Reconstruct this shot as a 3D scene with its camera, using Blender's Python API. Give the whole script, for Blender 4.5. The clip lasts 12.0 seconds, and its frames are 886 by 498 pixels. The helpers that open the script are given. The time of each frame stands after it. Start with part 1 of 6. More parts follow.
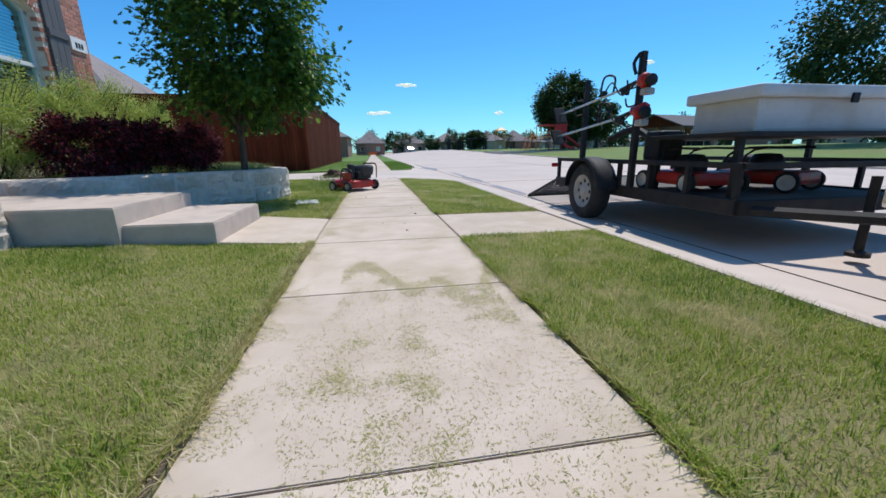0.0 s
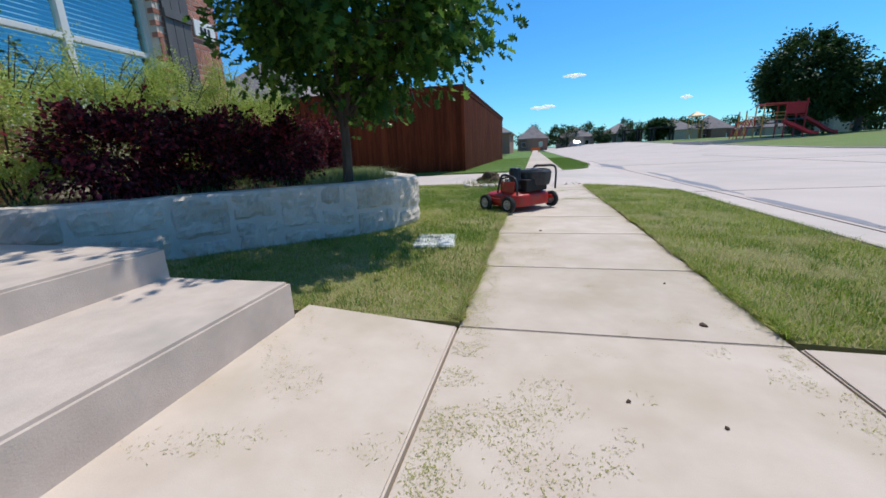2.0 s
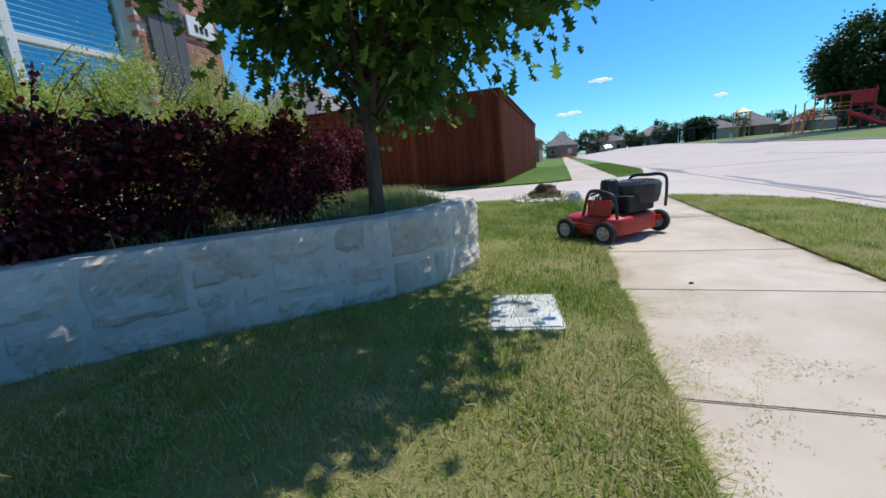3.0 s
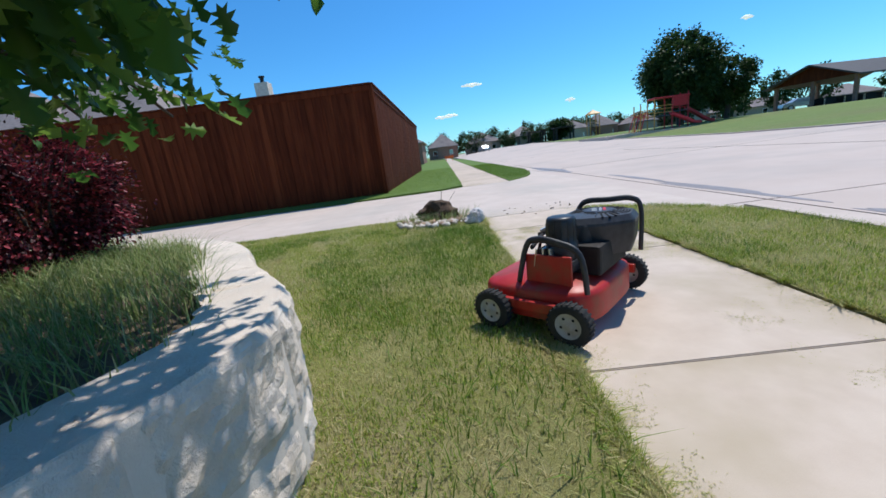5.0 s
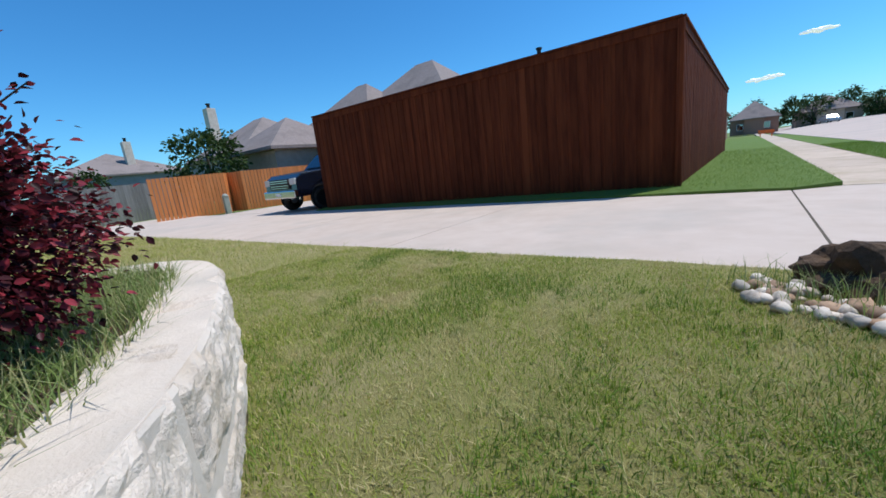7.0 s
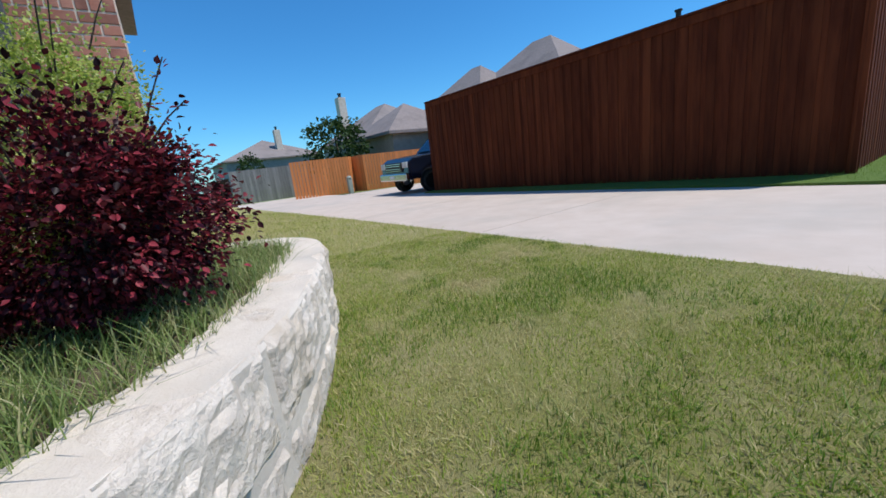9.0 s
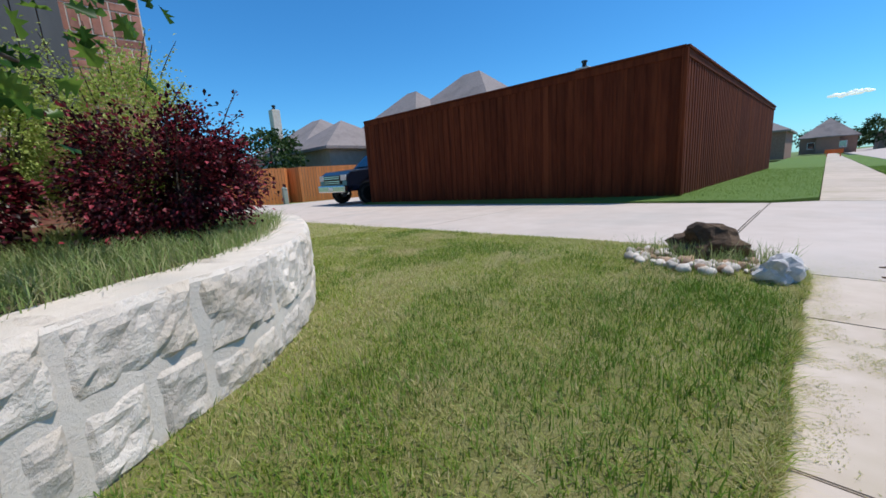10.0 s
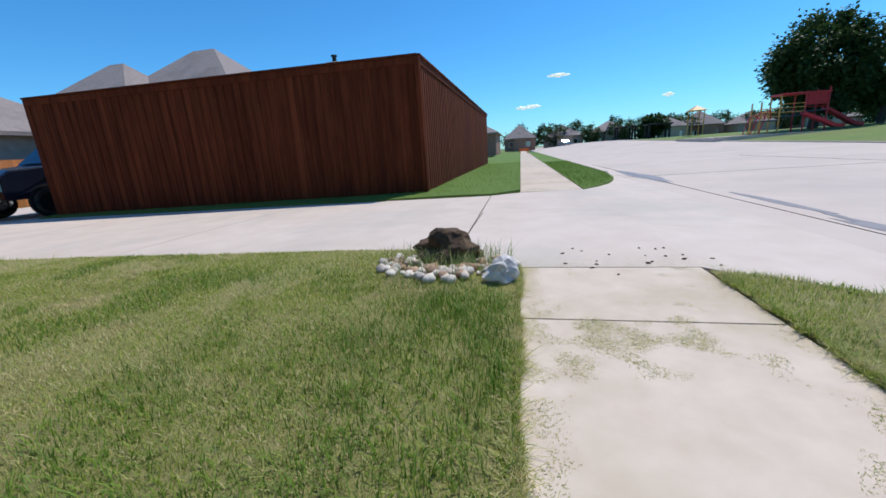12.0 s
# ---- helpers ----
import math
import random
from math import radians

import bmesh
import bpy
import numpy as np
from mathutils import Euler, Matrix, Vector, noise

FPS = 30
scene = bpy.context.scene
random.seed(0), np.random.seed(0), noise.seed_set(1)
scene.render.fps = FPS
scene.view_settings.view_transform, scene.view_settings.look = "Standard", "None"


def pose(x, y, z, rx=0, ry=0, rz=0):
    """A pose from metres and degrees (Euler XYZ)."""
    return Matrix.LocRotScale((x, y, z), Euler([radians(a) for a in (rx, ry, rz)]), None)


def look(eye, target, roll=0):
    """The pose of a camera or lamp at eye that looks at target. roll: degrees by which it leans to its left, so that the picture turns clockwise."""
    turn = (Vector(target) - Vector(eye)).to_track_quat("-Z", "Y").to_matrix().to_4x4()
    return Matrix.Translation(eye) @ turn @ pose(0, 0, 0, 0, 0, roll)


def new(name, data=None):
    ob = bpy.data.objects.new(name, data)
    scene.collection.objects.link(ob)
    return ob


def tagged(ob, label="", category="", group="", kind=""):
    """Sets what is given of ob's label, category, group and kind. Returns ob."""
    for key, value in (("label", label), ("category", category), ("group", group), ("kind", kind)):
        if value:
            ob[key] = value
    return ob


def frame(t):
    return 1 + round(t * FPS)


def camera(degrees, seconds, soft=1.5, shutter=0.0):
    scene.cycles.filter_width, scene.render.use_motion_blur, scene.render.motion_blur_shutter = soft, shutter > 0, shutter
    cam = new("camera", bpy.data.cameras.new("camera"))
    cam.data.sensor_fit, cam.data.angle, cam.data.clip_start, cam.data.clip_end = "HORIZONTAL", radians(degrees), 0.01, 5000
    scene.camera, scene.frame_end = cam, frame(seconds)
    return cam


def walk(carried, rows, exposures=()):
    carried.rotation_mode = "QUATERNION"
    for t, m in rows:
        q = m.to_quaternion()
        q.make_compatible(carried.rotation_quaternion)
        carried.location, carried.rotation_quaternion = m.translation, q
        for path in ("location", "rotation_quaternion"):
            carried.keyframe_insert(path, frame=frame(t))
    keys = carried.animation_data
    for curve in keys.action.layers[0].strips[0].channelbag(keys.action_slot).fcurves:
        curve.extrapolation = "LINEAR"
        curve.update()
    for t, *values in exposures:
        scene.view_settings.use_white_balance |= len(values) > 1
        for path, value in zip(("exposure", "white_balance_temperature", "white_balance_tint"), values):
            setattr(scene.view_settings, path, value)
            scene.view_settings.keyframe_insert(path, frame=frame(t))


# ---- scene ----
cam = camera(98.5, 12.0, soft=1.6)
PATH = [
    (0, (0.519, -3.183, 0.722), (0.853, -1.274, 0.227), -0.7),
    (0.5, (0.530, -2.465, 0.732), (0.764, -0.550, 0.208), -1.4),
    (1, (0.544, -1.697, 0.729), (0.718, 0.244, 0.283), -2.7),
    (1.5, (0.506, -1.054, 0.727), (0.469, 0.892, 0.269), -3.3),
    (2, (0.303, -0.249, 0.726), (-0.153, 1.635, 0.233), -2.5),
    (2.5, (0.022, 0.355, 0.743), (-0.588, 2.193, 0.242), -3.1),
    (3, (-0.293, 0.945, 0.744), (-0.892, 2.805, 0.318), -5.1),
    (3.5, (-0.524, 1.449, 0.768), (-0.657, 3.427, 0.500), -6.2),
    (3.7, (-0.480, 1.597, 0.745), (-0.259, 3.563, 0.456), -6.9),
    (5.3, (-0.409, 3.106, 0.849), (-0.589, 5.039, 0.365), -5.3),
    (5.5, (-0.543, 3.401, 0.810), (-0.813, 5.347, 0.437), -3.4),
    (6, (-0.553, 4.025, 0.843), (-1.114, 5.885, 0.366), -6.7),
    (6.5, (-0.713, 4.520, 0.843), (-1.539, 6.291, 0.416), -6.9),
    (7, (-1.082, 5.012, 0.887), (-2.311, 6.530, 0.458), -6.4),
    (7.2, (-1.263, 5.200, 0.930), (-2.656, 6.567, 0.494), -6.2),
    (8, (-1.680, 5.440, 0.900), (-3.300, 6.533, 0.474), -8.0),
    (8.8, (-1.254, 5.138, 0.914), (-2.849, 6.258, 0.463), -7.8),
    (9, (-0.930, 5.090, 0.917), (-2.535, 6.194, 0.464), -6.8),
    (9.5, (-0.459, 4.687, 0.807), (-1.993, 5.923, 0.464), -4.6),
    (10, (0.021, 4.294, 0.775), (-1.369, 5.679, 0.392), -3.7),
    (10.5, (0.263, 4.058, 0.749), (-1.057, 5.505, 0.345), -2.4),
    (11, (0.345, 4.025, 0.797), (-0.542, 5.771, 0.390), -1.6),
    (11.5, (0.251, 4.336, 0.768), (-0.095, 6.262, 0.353), -1.8),
    (12, (0.015, 4.808, 0.870), (-0.389, 6.705, 0.381), -3.7),
]
walk(cam, [(t, look(eye, target, roll)) for t, eye, target, roll in PATH],
     exposures=[(0.0, 0.0), (2.6, 0.0), (3.5, 0.2), (5.3, 0.0), (12.0, 0.0)])

# ---- world, sun, exposure ----
SUN_EL, SUN_AZ = radians(64), radians(43)
world = bpy.data.worlds.new("sky_world")
scene.world = world
world.use_nodes = True
wn = world.node_tree.nodes
sky = wn.new("ShaderNodeTexSky")
sky.sky_type = "NISHITA"
sky.sun_disc = False
sky.sun_elevation, sky.sun_rotation = SUN_EL, SUN_AZ
sky.air_density, sky.dust_density, sky.ozone_density = 1.0, 0.3, 2.0
wn["Background"].inputs["Strength"].default_value = 0.125
deep = wn.new("ShaderNodeMix")
deep.data_type, deep.blend_type = "RGBA", "MULTIPLY"
deep.inputs[0].default_value = 1.0
deep.inputs[7].default_value = (0.44, 0.86, 1.18, 1)
world.node_tree.links.new(sky.outputs[0], deep.inputs[6])
rich = wn.new("ShaderNodeHueSaturation")
rich.inputs["Saturation"].default_value, rich.inputs["Value"].default_value = 1.06, 1.10
world.node_tree.links.new(deep.outputs[2], rich.inputs["Color"])
world.node_tree.links.new(rich.outputs["Color"], wn["Background"].inputs[0])
sun = new("sun", bpy.data.lights.new("sun", "SUN"))
sun.data.energy, sun.data.angle, sun.data.color = 3.9, radians(0.55), (1.0, 0.97, 0.92)
to_sun = Vector((math.sin(SUN_AZ) * math.cos(SUN_EL), math.cos(SUN_AZ) * math.cos(SUN_EL), math.sin(SUN_EL)))
sun.matrix_world = look(to_sun * 50, (0, 0, 0))


# ---- helpers of this scene ----
def part(name, bm, material, parent=None, label="", smooth=False, kind=""):
    me = bpy.data.meshes.new(name)
    if isinstance(bm, bmesh.types.BMesh):
        bm.to_mesh(me)
        bm.free()
    else:
        me.from_pydata(bm[0], [], bm[1])
    me.materials.append(material)
    if smooth:
        me.polygons.foreach_set("use_smooth", [True] * len(me.polygons))
    ob = new(name, me)
    ob.parent = parent
    return tagged(ob, label, kind=kind)


def thing(name, label, category, group="", m=None, kind=""):
    ob = new(name)
    ob.empty_display_size = 0.1
    if m is not None:
        ob.matrix_basis = m
    return tagged(ob, label, category, group, kind)


def box(bm, x0, x1, y0, y1, z0, z1, bevel=0.0, m=None):
    vs = [bm.verts.new((x, y, z)) for x in (x0, x1) for y in (y0, y1) for z in (z0, z1)]
    fs = [bm.faces.new([vs[i] for i in q]) for q in ((0, 1, 3, 2), (4, 6, 7, 5), (0, 4, 5, 1), (2, 3, 7, 6), (0, 2, 6, 4), (1, 5, 7, 3))]
    if bevel:
        es = list({e for f in fs for e in f.edges})
        made = bmesh.ops.bevel(bm, geom=es, offset=bevel, segments=2, affect="EDGES", profile=0.6)
        vs = list({v for f in made["faces"] for v in f.verts} | {v for v in vs if v.is_valid})
    if m is not None:
        bmesh.ops.transform(bm, matrix=m, verts=[v for v in vs if v.is_valid])
    return vs


def boxed(*a, **k):
    bm = bmesh.new()
    box(bm, *a, **k)
    bmesh.ops.recalc_face_normals(bm, faces=bm.faces)
    return bm


def lathe(bm, rings, n=24, m=None, cap=True):
    """Rings of (radius, height) turned about z."""
    rows = [[bm.verts.new((r * math.cos(2 * math.pi * k / n), r * math.sin(2 * math.pi * k / n), z)) for k in range(n)] for r, z in rings]
    for a, b in zip(rows, rows[1:]):
        for k in range(n):
            bm.faces.new((a[k], a[(k + 1) % n], b[(k + 1) % n], b[k]))
    if cap:
        bm.faces.new(rows[0][::-1])
        bm.faces.new(rows[-1])
    if m is not None:
        bmesh.ops.transform(bm, matrix=m, verts=[v for r in rows for v in r])
    return bm


def tube(bm, pts, r, n=10, r_end=None):
    """A tube along points, tapering to r_end."""
    pts = [Vector(p) for p in pts]
    rows, side = [], None
    for i, p in enumerate(pts):
        d = (pts[min(i + 1, len(pts) - 1)] - pts[max(i - 1, 0)]).normalized()
        if side is None:
            side = d.orthogonal().normalized()
        side = (side - d * side.dot(d)).normalized()
        up = d.cross(side)
        f = i / (len(pts) - 1)
        rr = r if r_end is None else r + (r_end - r) * f
        rows.append([bm.verts.new(p + rr * (math.cos(2 * math.pi * k / n) * side + math.sin(2 * math.pi * k / n) * up)) for k in range(n)])
    for a, b in zip(rows, rows[1:]):
        for k in range(n):
            bm.faces.new((a[k], a[(k + 1) % n], b[(k + 1) % n], b[k]))
    bm.faces.new(rows[0][::-1])
    bm.faces.new(rows[-1])
    return bm


def curve_pts(ctrl, n=6):
    """A smooth line through control points."""
    c = [Vector(p) for p in ctrl]
    out = []
    for i in range(len(c) - 1):
        p0, p1, p2, p3 = c[max(i - 1, 0)], c[i], c[i + 1], c[min(i + 2, len(c) - 1)]
        for k in range(n):
            t = k / n
            out.append(0.5 * ((2 * p1) + (p2 - p0) * t + (2 * p0 - 5 * p1 + 4 * p2 - p3) * t * t + (3 * p1 - p0 - 3 * p2 + p3) * t ** 3))
    return out + [c[-1]]


def prism(bm, poly, z0, z1):
    """A polygon of the plan between two heights; each height a number or a function of x, y."""
    a0 = z0 if callable(z0) else (lambda x, y: z0)
    a1 = z1 if callable(z1) else (lambda x, y: z1)
    lo = [bm.verts.new((x, y, a0(x, y))) for x, y in poly]
    hi = [bm.verts.new((x, y, a1(x, y))) for x, y in poly]
    bm.faces.new(lo[::-1])
    bm.faces.new(hi)
    for k in range(len(poly)):
        bm.faces.new((lo[k], lo[(k + 1) % len(poly)], hi[(k + 1) % len(poly)], hi[k]))
    return bm


def lump(bm, c, r, seed, rough=0.25, sub=3, flat=1.0):
    """An uneven stone or clod."""
    made = bmesh.ops.create_icosphere(bm, subdivisions=sub, radius=1.0)["verts"]
    for v in made:
        d = v.co.normalized()
        k = 1 + rough * noise.noise(d * 1.3 + Vector((seed * 7.1, seed * 3.3, 0))) * 1.6 + rough * 0.5 * noise.noise(d * 3.5 + Vector((seed, 9, seed)))
        v.co = Vector((d.x * r[0] * k, d.y * r[1] * k, d.z * r[2] * k * flat)) + Vector(c)
    return made


def raw_mesh(name, verts, faces_flat, sizes, material, parent=None, smooth=False):
    """A large mesh straight from arrays."""
    me = bpy.data.meshes.new(name)
    me.vertices.add(len(verts))
    me.vertices.foreach_set("co", np.asarray(verts, np.float32).ravel())
    me.loops.add(len(faces_flat))
    me.loops.foreach_set("vertex_index", np.asarray(faces_flat, np.int32))
    starts = np.concatenate([[0], np.cumsum(sizes)[:-1]]).astype(np.int32)
    me.polygons.add(len(sizes))
    me.polygons.foreach_set("loop_start", starts)
    if smooth:
        me.polygons.foreach_set("use_smooth", np.ones(len(sizes), bool))
    me.update(calc_edges=True)
    me.materials.append(material)
    ob = new(name, me)
    ob.parent = parent
    return ob


rng = np.random.default_rng(4)


def blades(name, pts, h, w, lean, material, parent=None, flat=False):
    """Grass blades: two-part tapered strips on points."""
    n = len(pts)
    a = rng.uniform(0, 2 * math.pi, n)
    hh = h * rng.uniform(0.55, 1.3, n)
    ww = w * rng.uniform(0.7, 1.3, n)
    side = np.stack([np.cos(a), np.sin(a), np.zeros(n)], 1)
    b = a + math.pi / 2 + rng.normal(0, 0.5, n)
    out = np.stack([np.cos(b), np.sin(b), np.zeros(n)], 1)
    ln = np.abs(rng.normal(0, lean, n))[:, None]
    up = np.array([0, 0, 1.0])
    rise = 0.05 if flat else 1.0
    p = np.asarray(pts)
    mid = p + (up * 0.55 * rise + out * ln * 0.35) * hh[:, None]
    tip = p + (up * rise + out * ln * 1.1) * hh[:, None]
    s = side * ww[:, None] / 2
    v = np.stack([p - s, p + s, mid + s * 0.8, mid - s * 0.8, tip], 1).reshape(-1, 3)
    base = np.arange(n)[:, None] * 5
    f = (base + np.array([0, 1, 2, 3, 3, 2, 4])).ravel()
    return raw_mesh(name, v, f, np.tile([4, 3], n), material, parent)


LEAF_OVAL = [(0, 0), (0.28, 0.3), (0.3, 0.6), (0, 1), (-0.3, 0.6), (-0.28, 0.3)]
LEAF_OAK = [(0, 0), (0.1, 0.22), (0.36, 0.2), (0.14, 0.4), (0.48, 0.52), (0.16, 0.62), (0.3, 0.86), (0, 1.0), (-0.3, 0.86), (-0.16, 0.62), (-0.48, 0.52), (-0.14, 0.4), (-0.36, 0.2), (-0.1, 0.22)]


def leaves(name, pts, dirs, size, shape, material, parent=None, droop=0.35):
    """Leaves as flat lobed blades folded along the middle, growing from points along directions."""
    n, k = len(pts), len(shape)
    sh = np.array(shape)
    d = np.asarray(dirs) + rng.normal(0, 0.55, (n, 3)) - np.array([0, 0, droop])
    d /= np.linalg.norm(d, axis=1)[:, None] + 1e-9
    up = rng.normal(0, 0.55, (n, 3)) + np.array([0, 0, 1.0])
    s = np.cross(d, up)
    s /= np.linalg.norm(s, axis=1)[:, None] + 1e-9
    nn = np.cross(s, d)
    sz = (size * rng.uniform(0.6, 1.25, n))[:, None, None]
    v = np.asarray(pts)[:, None] + sz * (s[:, None] * sh[None, :, :1] + d[:, None] * sh[None, :, 1:] + nn[:, None] * (np.abs(sh[None, :, :1]) * 0.35 - 0.18 * sh[None, :, 1:] ** 2))
    half = k // 2
    right = list(range(0, half + 1))
    left = [half] + list(range(half + 1, k)) + [0]
    f = (np.arange(n)[:, None] * k + np.array(right + left)).ravel()
    return raw_mesh(name, v.reshape(-1, 3), f, np.tile([len(right), len(left)], n), material, parent)


# ---- materials ----
def ramp_mix(nt, fac, c1, c2):
    mx = nt.nodes.new("ShaderNodeMix")
    mx.data_type = "RGBA"
    mx.inputs[6].default_value, mx.inputs[7].default_value = (*c1, 1), (*c2, 1)
    if fac is not None:
        nt.links.new(fac, mx.inputs[0])
    return mx


def noise_node(nt, vec, scale, detail=5, rough=0.6):
    t = nt.nodes.new("ShaderNodeTexNoise")
    t.inputs["Scale"].default_value, t.inputs["Detail"].default_value, t.inputs["Roughness"].default_value = scale, detail, rough
    nt.links.new(vec, t.inputs["Vector"])
    return t


def spread(nt, src, lo, hi):
    m = nt.nodes.new("ShaderNodeMapRange")
    m.inputs["From Min"].default_value, m.inputs["From Max"].default_value = lo, hi
    nt.links.new(src, m.inputs["Value"])
    return m.outputs["Result"]


def surface(name, c1, c2, scale=6.0, rough=0.75, bump=0.3, bscale=80.0, metal=0.0, stain=None, sscale=1.2, samount=0.5, vary=0.0, stretch=None, spec=0.4, bdist=0.004):
    """A worn surface: two tones by noise, a larger stain, fine relief, a shift for each object."""
    ma = bpy.data.materials.new(name)
    ma.use_nodes = True
    nt = ma.node_tree
    bs = nt.nodes["Principled BSDF"]
    co = nt.nodes.new("ShaderNodeTexCoord")
    info = nt.nodes.new("ShaderNodeObjectInfo")
    mp = nt.nodes.new("ShaderNodeMapping")
    if stretch:
        mp.inputs["Scale"].default_value = stretch
    nt.links.new(co.outputs["Object"], mp.inputs["Vector"])
    off = nt.nodes.new("ShaderNodeVectorMath")
    off.operation = "SCALE"
    off.inputs[0].default_value = (37.0, 19.0, 11.0)
    nt.links.new(info.outputs["Random"], off.inputs["Scale"])
    nt.links.new(off.outputs[0], mp.inputs["Location"])
    vec = mp.outputs["Vector"]
    n1 = noise_node(nt, vec, scale)
    col = ramp_mix(nt, spread(nt, n1.outputs["Fac"], 0.3, 0.7), c1, c2).outputs[2]
    if stain:
        n2 = noise_node(nt, vec, sscale, 4)
        f2 = nt.nodes.new("ShaderNodeMath")
        f2.operation = "MULTIPLY"
        f2.inputs[1].default_value = samount
        nt.links.new(spread(nt, n2.outputs["Fac"], 0.48, 0.68), f2.inputs[0])
        mx = ramp_mix(nt, f2.outputs[0], c1, stain)
        nt.links.new(col, mx.inputs[6])
        col = mx.outputs[2]
    if vary:
        hs = nt.nodes.new("ShaderNodeHueSaturation")
        mr = nt.nodes.new("ShaderNodeMapRange")
        mr.inputs["To Min"].default_value, mr.inputs["To Max"].default_value = 1 - vary, 1 + vary
        nt.links.new(info.outputs["Random"], mr.inputs["Value"])
        nt.links.new(mr.outputs["Result"], hs.inputs["Value"])
        nt.links.new(col, hs.inputs["Color"])
        col = hs.outputs["Color"]
    nt.links.new(col, bs.inputs["Base Color"])
    bs.inputs["Roughness"].default_value, bs.inputs["Metallic"].default_value = rough, metal
    bs.inputs["Specular IOR Level"].default_value = spec
    if bump:
        nb = noise_node(nt, vec, bscale, 6, 0.7)
        bp = nt.nodes.new("ShaderNodeBump")
        bp.inputs["Strength"].default_value, bp.inputs["Distance"].default_value = bump, bdist
        nt.links.new(nb.outputs["Fac"], bp.inputs["Height"])
        nt.links.new(bp.outputs["Normal"], bs.inputs["Normal"])
    return ma


def foliage(name, tones, rough=0.45, through_light=0.35, patch=None, pscale=1.2, pamount=0.6):
    """Leaf tissue: tones picked leaf by leaf, some light passing through."""
    ma = bpy.data.materials.new(name)
    ma.use_nodes = True
    nt = ma.node_tree
    bs = nt.nodes["Principled BSDF"]
    geo = nt.nodes.new("ShaderNodeNewGeometry")
    rp = nt.nodes.new("ShaderNodeValToRGB")
    while len(rp.color_ramp.elements) < len(tones):
        rp.color_ramp.elements.new(0.5)
    for k, (e, c) in enumerate(zip(rp.color_ramp.elements, tones)):
        e.position, e.color = k / (len(tones) - 1), (*c, 1)
    nt.links.new(geo.outputs["Random Per Island"], rp.inputs[0])
    col = rp.outputs[0]
    if patch:
        co = nt.nodes.new("ShaderNodeTexCoord")
        for tone, sc, lo, hi in ((patch, pscale, 0.5, 0.66), (tones[0], pscale * 1.9, 0.56, 0.7)):
            n1 = noise_node(nt, co.outputs["Object"], sc, 5, 0.65)
            f = nt.nodes.new("ShaderNodeMath")
            f.operation = "MULTIPLY"
            f.inputs[1].default_value = pamount
            nt.links.new(spread(nt, n1.outputs["Fac"], lo, hi), f.inputs[0])
            mxc = ramp_mix(nt, f.outputs[0], tone, tone)
            nt.links.new(col, mxc.inputs[6])
            col = mxc.outputs[2]
    nt.links.new(col, bs.inputs["Base Color"])
    bs.inputs["Roughness"].default_value = rough
    bs.inputs["Specular IOR Level"].default_value = 0.22
    tr = nt.nodes.new("ShaderNodeBsdfTranslucent")
    nt.links.new(col, tr.inputs["Color"])
    mx = nt.nodes.new("ShaderNodeMixShader")
    mx.inputs[0].default_value = through_light
    nt.links.new(bs.outputs[0], mx.inputs[1])
    nt.links.new(tr.outputs[0], mx.inputs[2])
    nt.links.new(mx.outputs[0], nt.nodes["Material Output"].inputs[0])
    return ma


CONCRETE = surface("sidewalk_concrete", (0.53, 0.425, 0.335), (0.61, 0.505, 0.41), 5, 0.85, 0.35, 220, stain=(0.42, 0.34, 0.23), sscale=1.3, samount=0.65, vary=0.06, spec=0.2, bdist=0.002)
CONCRETE_DRIVE = surface("driveway_concrete", (0.55, 0.452, 0.38), (0.61, 0.515, 0.445), 2.5, 0.85, 0.3, 200, stain=(0.43, 0.39, 0.34), sscale=0.5, samount=0.5, vary=0.04, spec=0.15, bdist=0.002)
CONCRETE_STEP = surface("step_concrete", (0.52, 0.42, 0.345), (0.60, 0.50, 0.42), 9, 0.88, 0.5, 160, stain=(0.36, 0.32, 0.28), sscale=2.5, samount=0.55, bdist=0.003)
ROAD = surface("road_concrete", (0.55, 0.45, 0.385), (0.60, 0.502, 0.438), 0.8, 0.92, 0.3, 150, stain=(0.42, 0.37, 0.33), sscale=0.25, samount=0.5, spec=0.15, bdist=0.002)
JOINT = surface("joint_dirt", (0.09, 0.075, 0.055), (0.16, 0.13, 0.10), 30, 0.95, 0.3, 120)
WET = surface("wet_concrete", (0.23, 0.20, 0.19), (0.31, 0.275, 0.26), 6, 0.5, 0.1, 40, spec=0.35)
LAWN = surface("lawn_thatch", (0.27, 0.265, 0.075), (0.37, 0.335, 0.13), 14, 0.95, 0.9, 140, stain=(0.44, 0.36, 0.19), sscale=1.1, samount=0.75, bdist=0.02)
LAWN_FAR = surface("park_lawn", (0.13, 0.19, 0.045), (0.18, 0.23, 0.06), 0.6, 0.95, 0.8, 40, stain=(0.18, 0.17, 0.07), sscale=0.12, samount=0.6, bdist=0.03)
LAWN_LUSH = surface("lush_lawn", (0.10, 0.175, 0.025), (0.14, 0.21, 0.04), 6, 0.95, 0.9, 90, bdist=0.02)
SOIL = surface("bed_soil", (0.09, 0.06, 0.04), (0.18, 0.13, 0.09), 9, 0.95, 0.9, 50, stain=(0.28, 0.22, 0.15), sscale=2, bdist=0.02)
